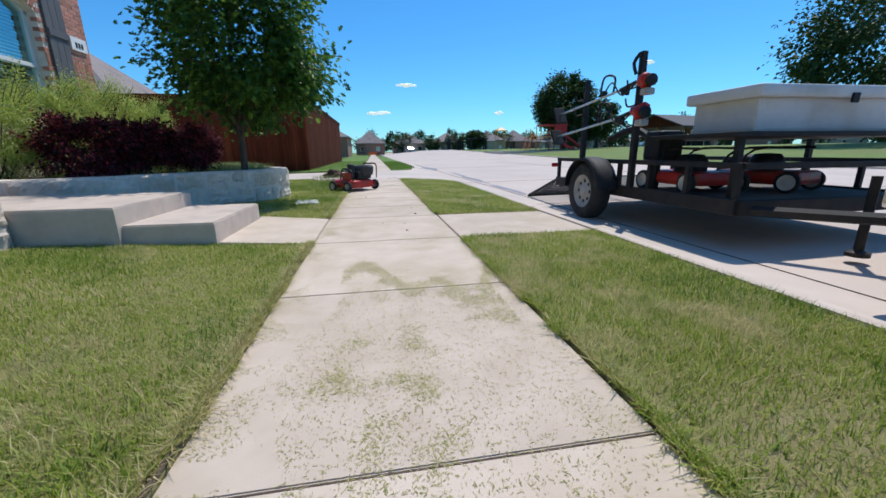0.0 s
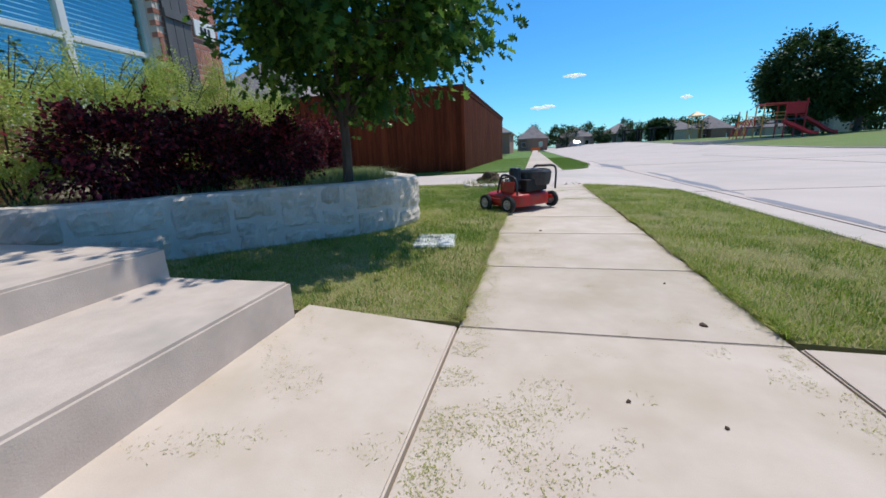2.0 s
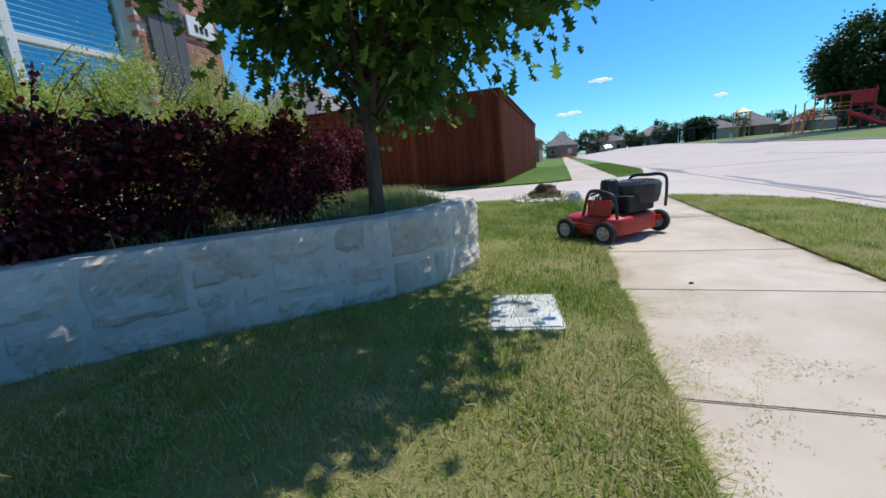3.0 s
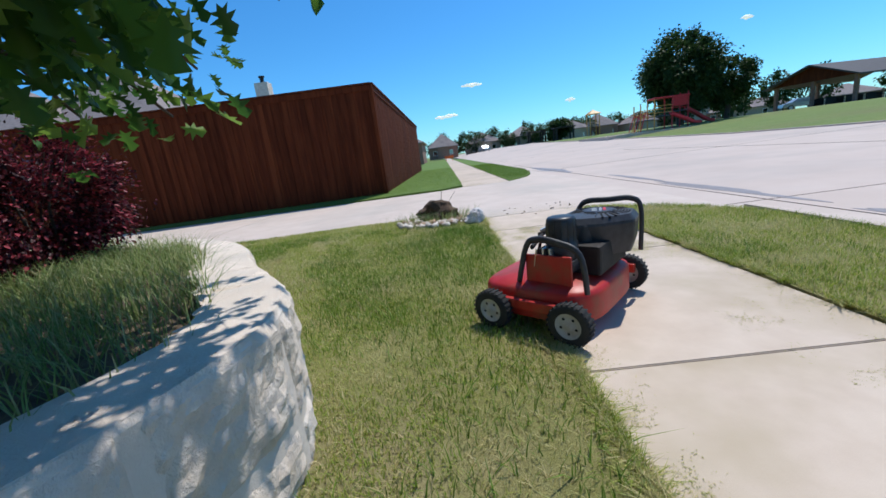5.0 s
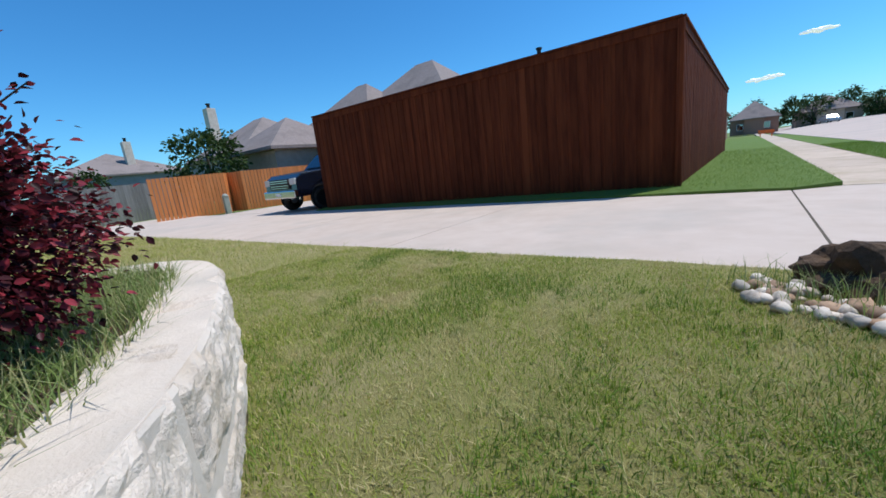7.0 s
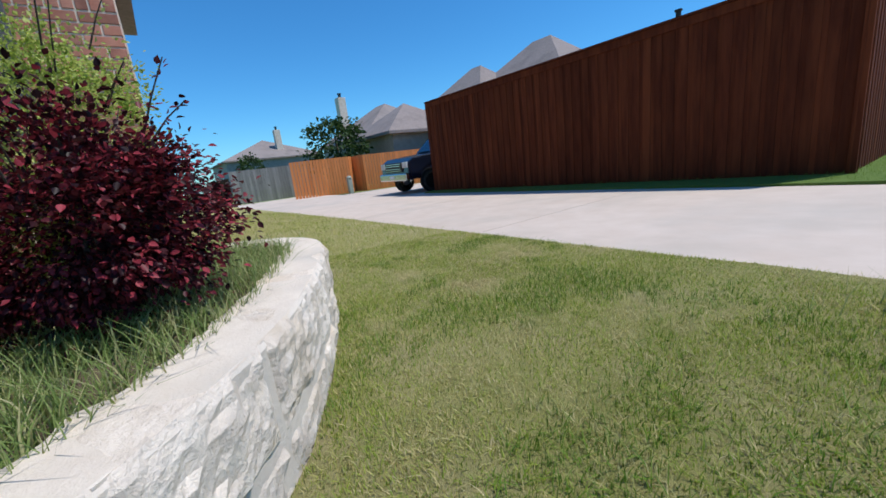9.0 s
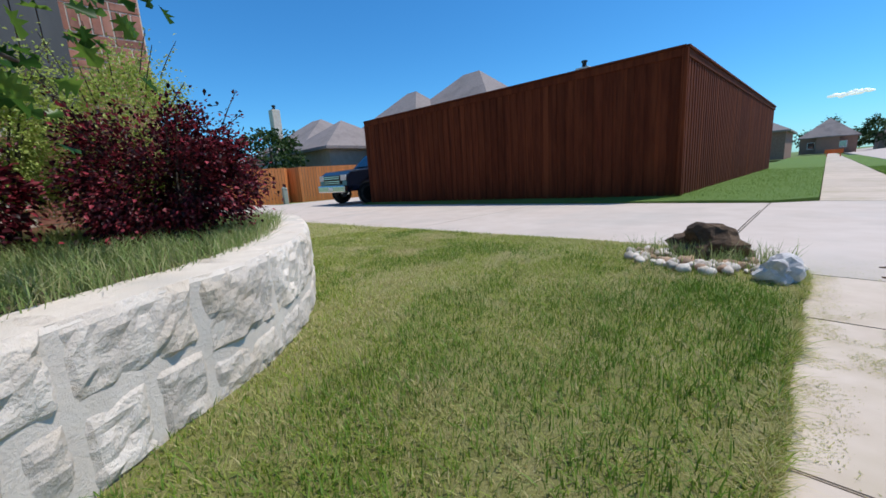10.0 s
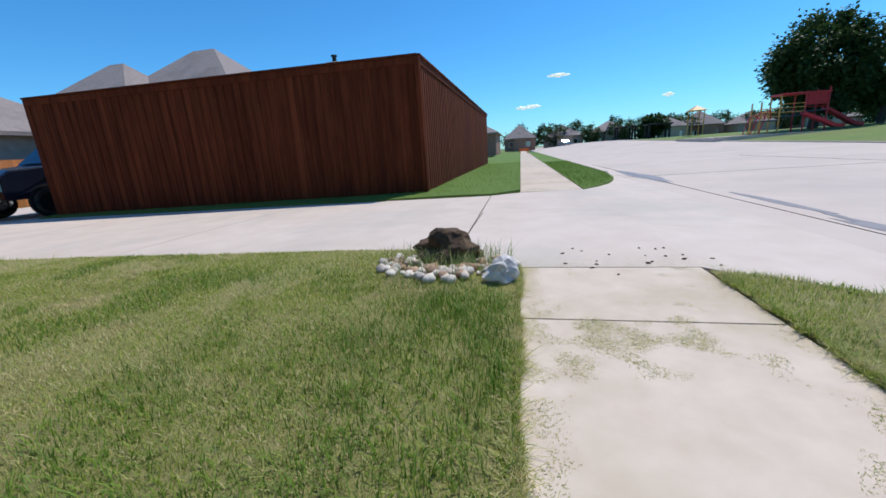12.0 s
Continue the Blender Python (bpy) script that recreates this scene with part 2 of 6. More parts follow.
GRASS = foliage("grass_blade", [(0.17, 0.26, 0.032), (0.27, 0.37, 0.045), (0.36, 0.44, 0.065), (0.46, 0.45, 0.13), (0.70, 0.57, 0.32)], 0.5, 0.45, (0.68, 0.57, 0.32), 1.9, 0.85)
DRY_GRASS = foliage("dry_grass_blade", [(0.42, 0.38, 0.14), (0.55, 0.47, 0.22), (0.66, 0.56, 0.32)], 0.7, 0.3)
GRASS_LUSH = foliage("lush_grass_blade", [(0.10, 0.195, 0.02), (0.145, 0.25, 0.028), (0.21, 0.31, 0.045)], 0.5, 0.3)
CLIPPING = foliage("grass_clipping", [(0.26, 0.28, 0.07), (0.38, 0.37, 0.13), (0.48, 0.44, 0.20), (0.58, 0.50, 0.29)], 0.8, 0.3)
WEED = foliage("weed_blade", [(0.16, 0.24, 0.06), (0.25, 0.33, 0.10), (0.48, 0.45, 0.23)], 0.5, 0.35)
OAK_LEAF = foliage("oak_leaf", [(0.03, 0.085, 0.018), (0.05, 0.125, 0.024), (0.085, 0.18, 0.03), (0.19, 0.31, 0.05)], 0.35, 0.5)
RED_LEAF = foliage("burgundy_leaf", [(0.016, 0.006, 0.008), (0.03, 0.008, 0.011), (0.055, 0.011, 0.016), (0.085, 0.014, 0.021), (0.22, 0.028, 0.042), (0.40, 0.05, 0.07), (0.04, 0.018, 0.016)], 0.45, 0.25)
LIME_LEAF = foliage("yellow_green_leaf", [(0.27, 0.36, 0.06), (0.43, 0.52, 0.12), (0.60, 0.64, 0.22)], 0.45, 0.4)
FAR_LEAF = foliage("far_tree_leaf", [(0.025, 0.055, 0.015), (0.04, 0.08, 0.02), (0.065, 0.105, 0.03)], 0.55, 0.25)
BARK = surface("bark", (0.055, 0.04, 0.032), (0.11, 0.085, 0.065), 25, 0.9, 0.9, 60, stretch=(1, 1, 0.25), bdist=0.01)
LIMESTONE = surface("limestone", (0.63, 0.53, 0.44), (0.82, 0.715, 0.61), 9, 0.9, 0.9, 34, stain=(0.60, 0.46, 0.31), sscale=3.0, samount=0.55, vary=0.15, bdist=0.016)
MORTAR = surface("pale_mortar", (0.68, 0.58, 0.485), (0.78, 0.68, 0.58), 12, 0.95, 0.7, 90, stain=(0.45, 0.41, 0.36), sscale=3, bdist=0.006)
BRICK = surface("red_brick", (0.43, 0.16, 0.105), (0.53, 0.25, 0.18), 9, 0.85, 0.6, 70, stain=(0.20, 0.075, 0.055), sscale=4, samount=0.7, vary=0.22, bdist=0.004)
STONE_WALL = surface("house_stone", (0.50, 0.44, 0.37), (0.66, 0.60, 0.52), 6, 0.9, 0.9, 30, stain=(0.42, 0.33, 0.24), sscale=3, vary=0.12, bdist=0.015)
SHUTTER = surface("grey_paint", (0.10, 0.095, 0.095), (0.13, 0.125, 0.125), 5, 0.6, 0.2, 60, stretch=(1, 1, 0.2))
WHITE = surface("white_paint", (0.74, 0.74, 0.72), (0.82, 0.82, 0.80), 4, 0.5, 0.1, 60)
BLIND = surface("blind_slat", (0.62, 0.64, 0.63), (0.72, 0.73, 0.72), 5, 0.55, 0.05, 50)
# near-black for the unlit room: its shade is put into the colour
ROOM_SHADE = surface("room_shade", (0.03, 0.03, 0.03), (0.05, 0.05, 0.05), 3, 0.9, 0.0)
CEDAR = surface("stained_cedar", (0.07, 0.016, 0.007), (0.128, 0.033, 0.0125), 5, 0.85, 0.2, 40, stain=(0.20, 0.056, 0.02), sscale=1.0, samount=0.5, vary=0.2, stretch=(3, 3, 0.3), spec=0.12, bdist=0.002)
CEDAR_NEW = surface("orange_cedar", (0.58, 0.19, 0.05), (0.68, 0.25, 0.08), 4, 0.65, 0.4, 40, vary=0.12, stretch=(3, 3, 0.3), bdist=0.004)
WOOD_GREY = surface("weathered_wood", (0.22, 0.21, 0.20), (0.32, 0.30, 0.28), 4, 0.85, 0.5, 40, vary=0.2, stretch=(3, 3, 0.3), bdist=0.004)
SHINGLE = surface("roof_shingle", (0.235, 0.19, 0.175), (0.31, 0.26, 0.24), 9, 0.92, 0.8, 18, stain=(0.14, 0.12, 0.11), sscale=0.6, bdist=0.03)
STUCCO = surface("tan_wall", (0.34, 0.28, 0.22), (0.42, 0.35, 0.28), 3, 0.9, 0.5, 50)
BRICK_FAR = surface("far_brick", (0.24, 0.13, 0.095), (0.32, 0.19, 0.14), 6, 0.9, 0.5, 20)
GREY_SIDING = surface("grey_siding", (0.25, 0.25, 0.25), (0.31, 0.31, 0.31), 3, 0.8, 0.2, 30)
ROCK_DARK = surface("brown_rock", (0.05, 0.033, 0.023), (0.12, 0.072, 0.043), 8, 0.9, 1.0, 30, stain=(0.28, 0.17, 0.09), sscale=3, samount=0.6, bdist=0.02)
ROCK_PALE = surface("pale_rock", (0.52, 0.44, 0.36), (0.72, 0.64, 0.55), 9, 0.85, 0.7, 40, stain=(0.42, 0.26, 0.17), sscale=5, samount=0.5, vary=0.2, bdist=0.008)
ROCK_TAN = surface("tan_cobble", (0.28, 0.17, 0.10), (0.44, 0.30, 0.20), 9, 0.85, 0.6, 40, vary=0.3, bdist=0.006)
ROCK_WHITE = surface("white_quartz", (0.60, 0.54, 0.50), (0.80, 0.74, 0.69), 14, 0.7, 0.8, 50, stain=(0.38, 0.36, 0.42), sscale=8, bdist=0.01)
BLACK_STEEL = surface("black_steel", (0.012, 0.012, 0.013), (0.026, 0.025, 0.025), 9, 0.65, 0.3, 70, stain=(0.07, 0.045, 0.03), sscale=5, samount=0.3, spec=0.3)
RUBBER = surface("rubber", (0.018, 0.018, 0.018), (0.035, 0.034, 0.032), 8, 0.85, 0.5, 60, stain=(0.09, 0.075, 0.055), sscale=4, samount=0.4)
WHEEL_GREY = surface("grey_wheel", (0.38, 0.36, 0.33), (0.48, 0.46, 0.43), 9, 0.55, 0.3, 50, stain=(0.22, 0.16, 0.11), sscale=6)
BOX_WHITE = surface("dirty_white_plastic", (0.60, 0.59, 0.56), (0.70, 0.69, 0.66), 4, 0.55, 0.2, 60, stain=(0.42, 0.36, 0.28), sscale=2.0, samount=0.6)
RED_PAINT = surface("red_paint", (0.40, 0.016, 0.012), (0.50, 0.025, 0.018), 8, 0.42, 0.15, 60, stain=(0.20, 0.085, 0.04), sscale=7, samount=0.6)
PLASTIC = surface("black_plastic", (0.024, 0.024, 0.027), (0.040, 0.040, 0.044), 30, 0.45, 0.35, 350, stain=(0.075, 0.075, 0.075), sscale=9, samount=0.35, bdist=0.0012)
# near-black for uncut openings: their shade is put into the colour
OPENING_SHADE = surface("opening_shade", (0.004, 0.004, 0.004), (0.008, 0.008, 0.008), 9, 0.9, 0.0)
PLASTIC_GLOSS = surface("satin_black_cap", (0.018, 0.018, 0.02), (0.03, 0.03, 0.033), 18, 0.36, 0.25, 300, stain=(0.06, 0.06, 0.06), sscale=12, samount=0.3, bdist=0.0008)
EMBLEM = surface("emblem_grey", (0.045, 0.047, 0.055), (0.065, 0.067, 0.075), 12, 0.4, 0.1, 200)
ALUMINIUM = surface("bare_metal", (0.55, 0.55, 0.55), (0.72, 0.72, 0.72), 20, 0.35, 0.2, 90, metal=0.9)
SILVER = surface("silver_car_paint", (0.40, 0.40, 0.40), (0.44, 0.44, 0.44), 3, 0.25, 0.0, metal=0.4)
NAVY = surface("dark_car_paint", (0.008, 0.011, 0.022), (0.012, 0.015, 0.028), 3, 0.15, 0.0, spec=0.7)
CHROME = surface("chrome", (0.50, 0.50, 0.50), (0.58, 0.58, 0.58), 6, 0.15, 0.0, metal=1.0)
LAMP_RED = surface("red_lens", (0.40, 0.01, 0.015), (0.5, 0.015, 0.02), 9, 0.2, 0.0)
PLAY_RED = surface("playground_red", (0.45, 0.02, 0.03), (0.55, 0.03, 0.04), 3, 0.45, 0.0)
PLAY_TAN = surface("playground_tan", (0.55, 0.28, 0.06), (0.62, 0.34, 0.09), 3, 0.5, 0.0)
PLAY_BLUE = surface("playground_dark", (0.03, 0.06, 0.09), (0.05, 0.08, 0.11), 3, 0.5, 0.0)
ORANGE = surface("safety_orange", (0.75, 0.12, 0.02), (0.82, 0.16, 0.03), 4, 0.5, 0.0)
# sunlit white put in as glow, since the lumps render dark from below
CLOUD = bpy.data.materials.new("cloud_glow_white")
CLOUD.use_nodes = True
CLOUD.node_tree.nodes["Principled BSDF"].inputs["Emission Color"].default_value = (0.86, 0.92, 1.0, 1)
CLOUD.node_tree.nodes["Principled BSDF"].inputs["Emission Strength"].default_value = 0.55
PAV_ROOF = surface("dark_metal_roof", (0.055, 0.05, 0.05), (0.08, 0.072, 0.07), 3, 0.7, 0.2, 20)
LETTER_WHITE = surface("white_lettering", (0.72, 0.72, 0.72), (0.80, 0.80, 0.80), 9, 0.5, 0.0)
LETTER_RED = surface("red_lettering", (0.55, 0.02, 0.03), (0.62, 0.03, 0.04), 9, 0.5, 0.0)
LETTER_DARK = surface("dark_lettering", (0.03, 0.03, 0.03), (0.05, 0.05, 0.05), 9, 0.6, 0.0)
HYDRANT = surface("grey_green_enamel", (0.30, 0.33, 0.28), (0.38, 0.40, 0.35), 5, 0.6, 0.1, 50)


def glass_material(name, tint, mirror, shine=(0.9, 0.95, 1.0), rough=0.02):
    ma = bpy.data.materials.new(name)
    ma.use_nodes = True
    nt = ma.node_tree
    gl = nt.nodes.new("ShaderNodeBsdfGlossy")
    gl.inputs["Roughness"].default_value = rough
    tr = nt.nodes.new("ShaderNodeBsdfTransparent")
    tr.inputs["Color"].default_value = (*tint, 1)
    mx = nt.nodes.new("ShaderNodeMixShader")
    mx.inputs[0].default_value = mirror
    gl.inputs["Color"].default_value = (*shine, 1)
    nt.links.new(tr.outputs[0], mx.inputs[1])
    nt.links.new(gl.outputs[0], mx.inputs[2])
    nt.links.new(mx.outputs[0], nt.nodes["Material Output"].inputs[0])
    return ma


GLASS = glass_material("window_glass", (0.6, 0.9, 0.9), 0.34, (0.55, 0.95, 1.0))
CAR_GLASS = glass_material("car_glass", (0.12, 0.14, 0.15), 0.25)

# ---- ground ----
ROAD_X0, ROAD_X1 = 2.65, 16.0
WALK_W = 1.22
DRIVE_Y0, DRIVE_Y1 = 7.9, 12.28


def z_park_rise(x, y):
    return min(1.0, max(0.0, x - ROAD_X1) * 0.04 + max(0.0, y - 25) * 0.02)


def z_road(x, y):
    s = (x - ROAD_X0) / (ROAD_X1 - ROAD_X0)
    return -0.13 + s * (0.17 + min(1.0, 0.02 * max(0.0, y - 25)))


def z_left(x, y):
    """Height of the yard on the house side; it falls away along the drive."""
    back = max(0.0, min(1.0, (y - 6.0) / 2.0))
    front = 0.008 + (0.05 * min(-x, 2.5) if y < 1.0 else 0.02 * min(max(-x, 0), 1.5))
    far = max(0.0, min(1.0, (y - 12.0) / 0.8)) * max(0.0, min(1.0, (x + 13.5) / 2)) * 0.05
    return front * (1 - back) + back * (0.02 - 0.012 * max(0.0, -x - 1.0)) + far


def z_ground(x, y):
    if x < ROAD_X0:
        return min(-0.22, -0.22 - 0.012 * max(0.0, -x - 10))
    if x <= ROAD_X1:
        return z_road(x, y) - 0.05
    return 0.04 + z_park_rise(x, y) - 0.002


def grid_sheet(name, xs, ys, zf, material, label, category, kind="structure"):
    v = [(x, y, zf(x, y)) for y in ys for x in xs]
    n = len(xs)
    f = [(j * n + i, j * n + i + 1, (j + 1) * n + i + 1, (j + 1) * n + i) for j in range(len(ys) - 1) for i in range(n - 1)]
    ob = part(name, (v, f), material, smooth=True)
    return tagged(ob, label, category, kind=kind)


xs = [-2500, -400, -120, -60, -30, -15, -8, 0, 2.64, 2.65, 6, 10, 15.99, 16.0, 18, 20, 23, 26, 30, 35, 41, 60, 120, 400, 2500]
ys = [-2500, -300, -60, -20, -5, 5, 15, 25, 32, 40, 50, 60, 75, 90, 120, 200, 500, 2500]
grid_sheet("ground", xs, ys, z_ground, LAWN_FAR, "wide mown park grass running to the horizon", "ground")
grid_sheet("road", [2.66, 4, 6, 9, 12, 15.98], [-40, -20, -5, 5, 15, 25, 40, 60, 75, 100, 130, 200], z_road, ROAD, "pale concrete street with damp gutter", "road")
for k, yj in enumerate((-6.5, 2.6, 7.2, 16.5, 31)):
    bm = bmesh.new()
    prism(bm, [(2.7, yj), (15.9, yj), (15.9, yj + 0.009), (2.7, yj + 0.009)], lambda x, y: z_road(x, y) - 0.03, lambda x, y: z_road(x, y) + 0.004)
    tagged(part("road_joint", bm, JOINT), "dirt-filled saw joint across the street", "joint", kind="structure")
for xj in (3.3, 9.3):
    bm = bmesh.new()
    prism(bm, [(xj, -30), (xj + 0.008, -30), (xj + 0.008, 24), (xj, 24)], lambda x, y: z_road(x, y) - 0.03, lambda x, y: z_road(x, y) + 0.006)
    tagged(part("road_joint", bm, JOINT), "dark lengthwise joint beside the gutter", "joint", kind="structure")


def blob_poly(cx, cy, rx, ry, seed, n=26, rough=0.5):
    out = []
    for k in range(n):
        a = 2 * math.pi * k / n
        r = 1 + rough * noise.noise(Vector((math.cos(a) * 1.7 + seed * 5, math.sin(a) * 1.7, seed)))
        out.append((cx + rx * r * math.cos(a), cy + ry * r * math.sin(a)))
    return out


for k, (cx, cy, rx, ry) in enumerate(((3.35, 16.6, 0.22, 2.4), (3.52, 8.6, 0.12, 1.7), (3.62, 11.2, 0.07, 1.3), (3.45, 5.2, 0.09, 1.2))):
    bm = bmesh.new()
    prism(bm, blob_poly(cx, cy, rx, ry, k + 2), lambda x, y: z_road(x, y) - 0.01, lambda x, y: z_road(x, y) + 0.0035)
    tagged(part("puddle", bm, WET), "dark damp streak drying along the gutter", "puddle", kind="structure")

# far kerb with park grass behind it
bm = bmesh.new()
for y0, y1 in ((-40, 25), (25, 75), (75, 130)):
    prism(bm, [(15.85, y0), (16.03, y0), (16.03, y1), (15.85, y1)], lambda x, y: z_road(16, y) - 0.1, lambda x, y: z_road(16, y) + 0.06)
tagged(part("far_kerb", bm, CONCRETE_DRIVE), "pale concrete kerb along the park", "kerb", kind="structure")


def sheet_poly(name, poly, zf, material, label, category, cell=0.25, thick=0.3):
    """A patch of yard: a filled polygon cut into cells that follow the height, with sides going down."""
    bm = bmesh.new()
    vs = [bm.verts.new((x, y, 0)) for x, y in poly]
    bm.faces.new(vs)
    x0, x1 = min(p[0] for p in poly), max(p[0] for p in poly)
    y0, y1 = min(p[1] for p in poly), max(p[1] for p in poly)
    for axis, lo, hi in (((1, 0, 0), x0, x1), ((0, 1, 0), y0, y1)):
        step = max(cell, (hi - lo) / 60)
        for k in range(1, int((hi - lo) / step)):
            co = (lo + k * step, 0, 0) if axis[0] else (0, lo + k * step, 0)
            bmesh.ops.bisect_plane(bm, geom=bm.verts[:] + bm.edges[:] + bm.faces[:], plane_co=co, plane_no=axis)
    rim = [e for e in bm.edges if e.is_boundary]
    made = bmesh.ops.extrude_edge_only(bm, edges=rim)["geom"]
    low = {v for v in made if isinstance(v, bmesh.types.BMVert)}
    for v in bm.verts:
        z = zf(v.co.x, v.co.y)
        v.co.z = z - thick if v in low else z + 0.012 * noise.noise(Vector((v.co.x * 1.5, v.co.y * 1.5, 0)))
    bmesh.ops.recalc_face_normals(bm, faces=bm.faces)
    return tagged(part(name, bm, material, smooth=False), label, category, kind="structure")


WALL_PATH = [(-3.9, 1.26), (-3.3, 1.3), (-2.8, 1.42), (-2.44, 1.72), (-2.06, 2.12), (-1.65, 2.45), (-1.3, 2.75), (-1.05, 3.05), (-0.91, 3.4), (-0.89, 3.66), (-0.99, 3.94), (-1.18, 4.2), (-1.36, 4.46), (-1.56, 4.8), (-1.8, 5.05), (-2.1, 5.28), (-2.5, 5.5), (-3.0, 5.72), (-3.4, 5.85), (-3.72, 5.84), (-4.0, 5.68), (-4.22, 5.45)]
LAWN_1 = [(-9, -12), (0, -12), (0, -0.01), (-0.72, -0.06), (-1.95, -0.1), (-2.4, -0.35), (-9, -1.2)]
LAWN_2 = [(0, 1.24), (0, 7.6), (-0.3, 7.74), (-0.56, 7.95), (-0.9, 8.08), (-1.4, 8.11), (-9, 8.1), (-26, 7.8), (-26, 5.3), (-4.22, 5.3)] + WALL_PATH[::-1][1:-1] + [(-2.4, 1.24)]
STRIP_1 = [(1.23, -12), (2.5, -12), (2.5, -0.02), (1.23, -0.02)]
STRIP_2 = [(1.23, 1.24), (2.5, 1.24), (2.5, 1.8), (2.55, 5.6), (2.45, 6.4), (2.0, 7.05), (1.5, 7.42), (1.23, 7.5)]
STRIP_3 = [(1.23, 12.75), (1.6, 13.4), (2.0, 14.25), (2.3, 15.2), (2.5, 17.4), (2.5, 70), (1.23, 70)]
LAWN_3 = [(-0.01, 12.64), (-0.01, 70), (-3.4, 70), (-2.2, 13.2), (-12.1, 12.75), (-12.1, 12.29), (-0.55, 12.29)]


def z_strip(x, y):
    return 0.008 - 0.01 * max(0.0, x - 1.22)


sheet_poly("lawn_1", LAWN_1, z_left, LAWN, "sunny mown lawn beside the front steps", "lawn")
sheet_poly("lawn_2", LAWN_2, z_left, LAWN, "patchy mown lawn between stone wall and drive", "lawn")
sheet_poly("grass_strip_1", STRIP_1, z_strip, LAWN, "grass strip between sidewalk and kerb", "lawn")
sheet_poly("grass_strip_2", STRIP_2, z_strip, LAWN, "grass strip with curved end at the drive", "lawn")
sheet_poly("grass_strip_3", STRIP_3, z_strip, LAWN_LUSH, "lush grass strip past the drive", "lawn", 0.5)
sheet_poly("lawn_3", LAWN_3, z_left, LAWN_LUSH, "lush lawn along the stained fence", "lawn", 0.5)

# kerb: a low concrete lip and gutter pan, open at the drive
for y0, y1 in ((-40, 6.5), (17.4, 130)):
    bm = bmesh.new()
    prof = [(2.5, -0.25), (2.5, 0.012), (2.53, 0.018), (2.6, 0.008), (2.66, -0.09), (2.72, -0.122), (3.3, -0.1265), (3.3, -0.25)]
    rows = [[bm.verts.new((x, y, z + (0.004 if x > 2.7 else 0))) for x, z in prof] for y in (y0, y1)]
    for k in range(len(prof) - 1):
        bm.faces.new((rows[0][k], rows[0][k + 1], rows[1][k + 1], rows[1][k]))
    bm.faces.new(rows[0][::-1])
    bm.faces.new(rows[1])
    bmesh.ops.recalc_face_normals(bm, faces=bm.faces)
    tagged(part("kerb", bm, CONCRETE_DRIVE), "rolled concrete kerb and gutter", "kerb", kind="structure")

# ---- steps, drive and walks ----
def slab(name, poly, z0, z1, material, parent=None, bevel=0.006):
    bm = bmesh.new()
    prism(bm, poly, z0, z1)
    bmesh.ops.recalc_face_normals(bm, faces=bm.faces)
    if bevel:
        top = [e for e in bm.edges if all(abs(v.co.z - (z1(v.co.x, v.co.y) if callable(z1) else z1)) < 1e-5 for v in e.verts)]
        bmesh.ops.bevel(bm, geom=top, offset=bevel, segments=2, affect="EDGES")
    return part(name, bm, material, parent)


lead = thing("lead_walk", "concrete lead walk from kerb to front steps", "path", kind="structure")
slab("slab", [(-0.72, -0.03), (-0.006, 0.0), (-0.006, 1.215), (-0.72, 1.24)], -0.2, lambda x, y: 0.004 - 0.075 * x, CONCRETE, lead)
slab("slab", [(1.228, 0.0), (2.5, 0.0), (2.5, 1.21), (1.228, 1.21)], -0.2, lambda x, y: 0.003 - 0.004 * (x - 1.2), CONCRETE, lead)

steps = thing("front_steps", "two broad pale concrete steps leading to the house", "steps", kind="structure")
slab("lower_step", [(-1.38, -0.06), (-0.7, -0.06), (-0.7, 1.10), (-1.38, 1.10)], -0.1, 0.22, CONCRETE_STEP, steps, 0.011)
slab("upper_step", [(-4.26, -0.1), (-1.33, -0.1), (-1.33, 1.10), (-4.26, 1.12)], -0.1, 0.36, CONCRETE_STEP, steps, 0.011)


def z_drive(x, y):
    if x > 1.2:
        return -0.115 * min(1.0, (x - 1.2) / 1.6)
    return -0.012 * max(0.0, -x - 1.0)


drive = thing("driveway", "broad pale concrete driveway slabs sloping to the street", "driveway", kind="structure")
slab("slab", [(-0.545, 7.85), (0.0, 7.61), (1.225, 7.61), (1.7, 7.28), (2.45, 6.4), (2.8, 6.3), (2.8, 17.5), (2.5, 17.4), (2.3, 15.2), (2.0, 14.25), (1.6, 13.4), (1.225, 12.75), (0.0, 12.64), (-0.545, 12.28)], -0.3, z_drive, CONCRETE_DRIVE, drive, 0)
edges_x = [-0.56, -4.6, -8.6, -12.6, -16.6, -21, -26]
for a, b in zip(edges_x, edges_x[1:]):
    slab("slab", [(b + 0.008, 7.9), (a - 0.004, 7.9), (a - 0.004, 12.28), (b + 0.008, 12.28)], -0.45, z_drive, CONCRETE_DRIVE, drive, 0.004)
slab("slab", [(-19.5, 12.29), (-12.1, 12.29), (-12.1, 24), (-19.5, 24)], -0.45, lambda x, y: z_drive(x, 9) + 0.002, CONCRETE_DRIVE, drive, 0.004)
slab("joint_filler", [(-0.562, 7.96), (-0.542, 7.96), (-0.542, 12.27), (-0.562, 12.27)], -0.3, -0.004, JOINT, drive, 0)
sidewalk = thing("sidewalk", "pale concrete sidewalk panels dusted with clippings", "sidewalk", kind="structure")
slab("joint_bed", [(0.01, -12), (1.21, -12), (1.21, 7.59), (0.01, 7.59)], -0.2, -0.012, JOINT, sidewalk, 0)
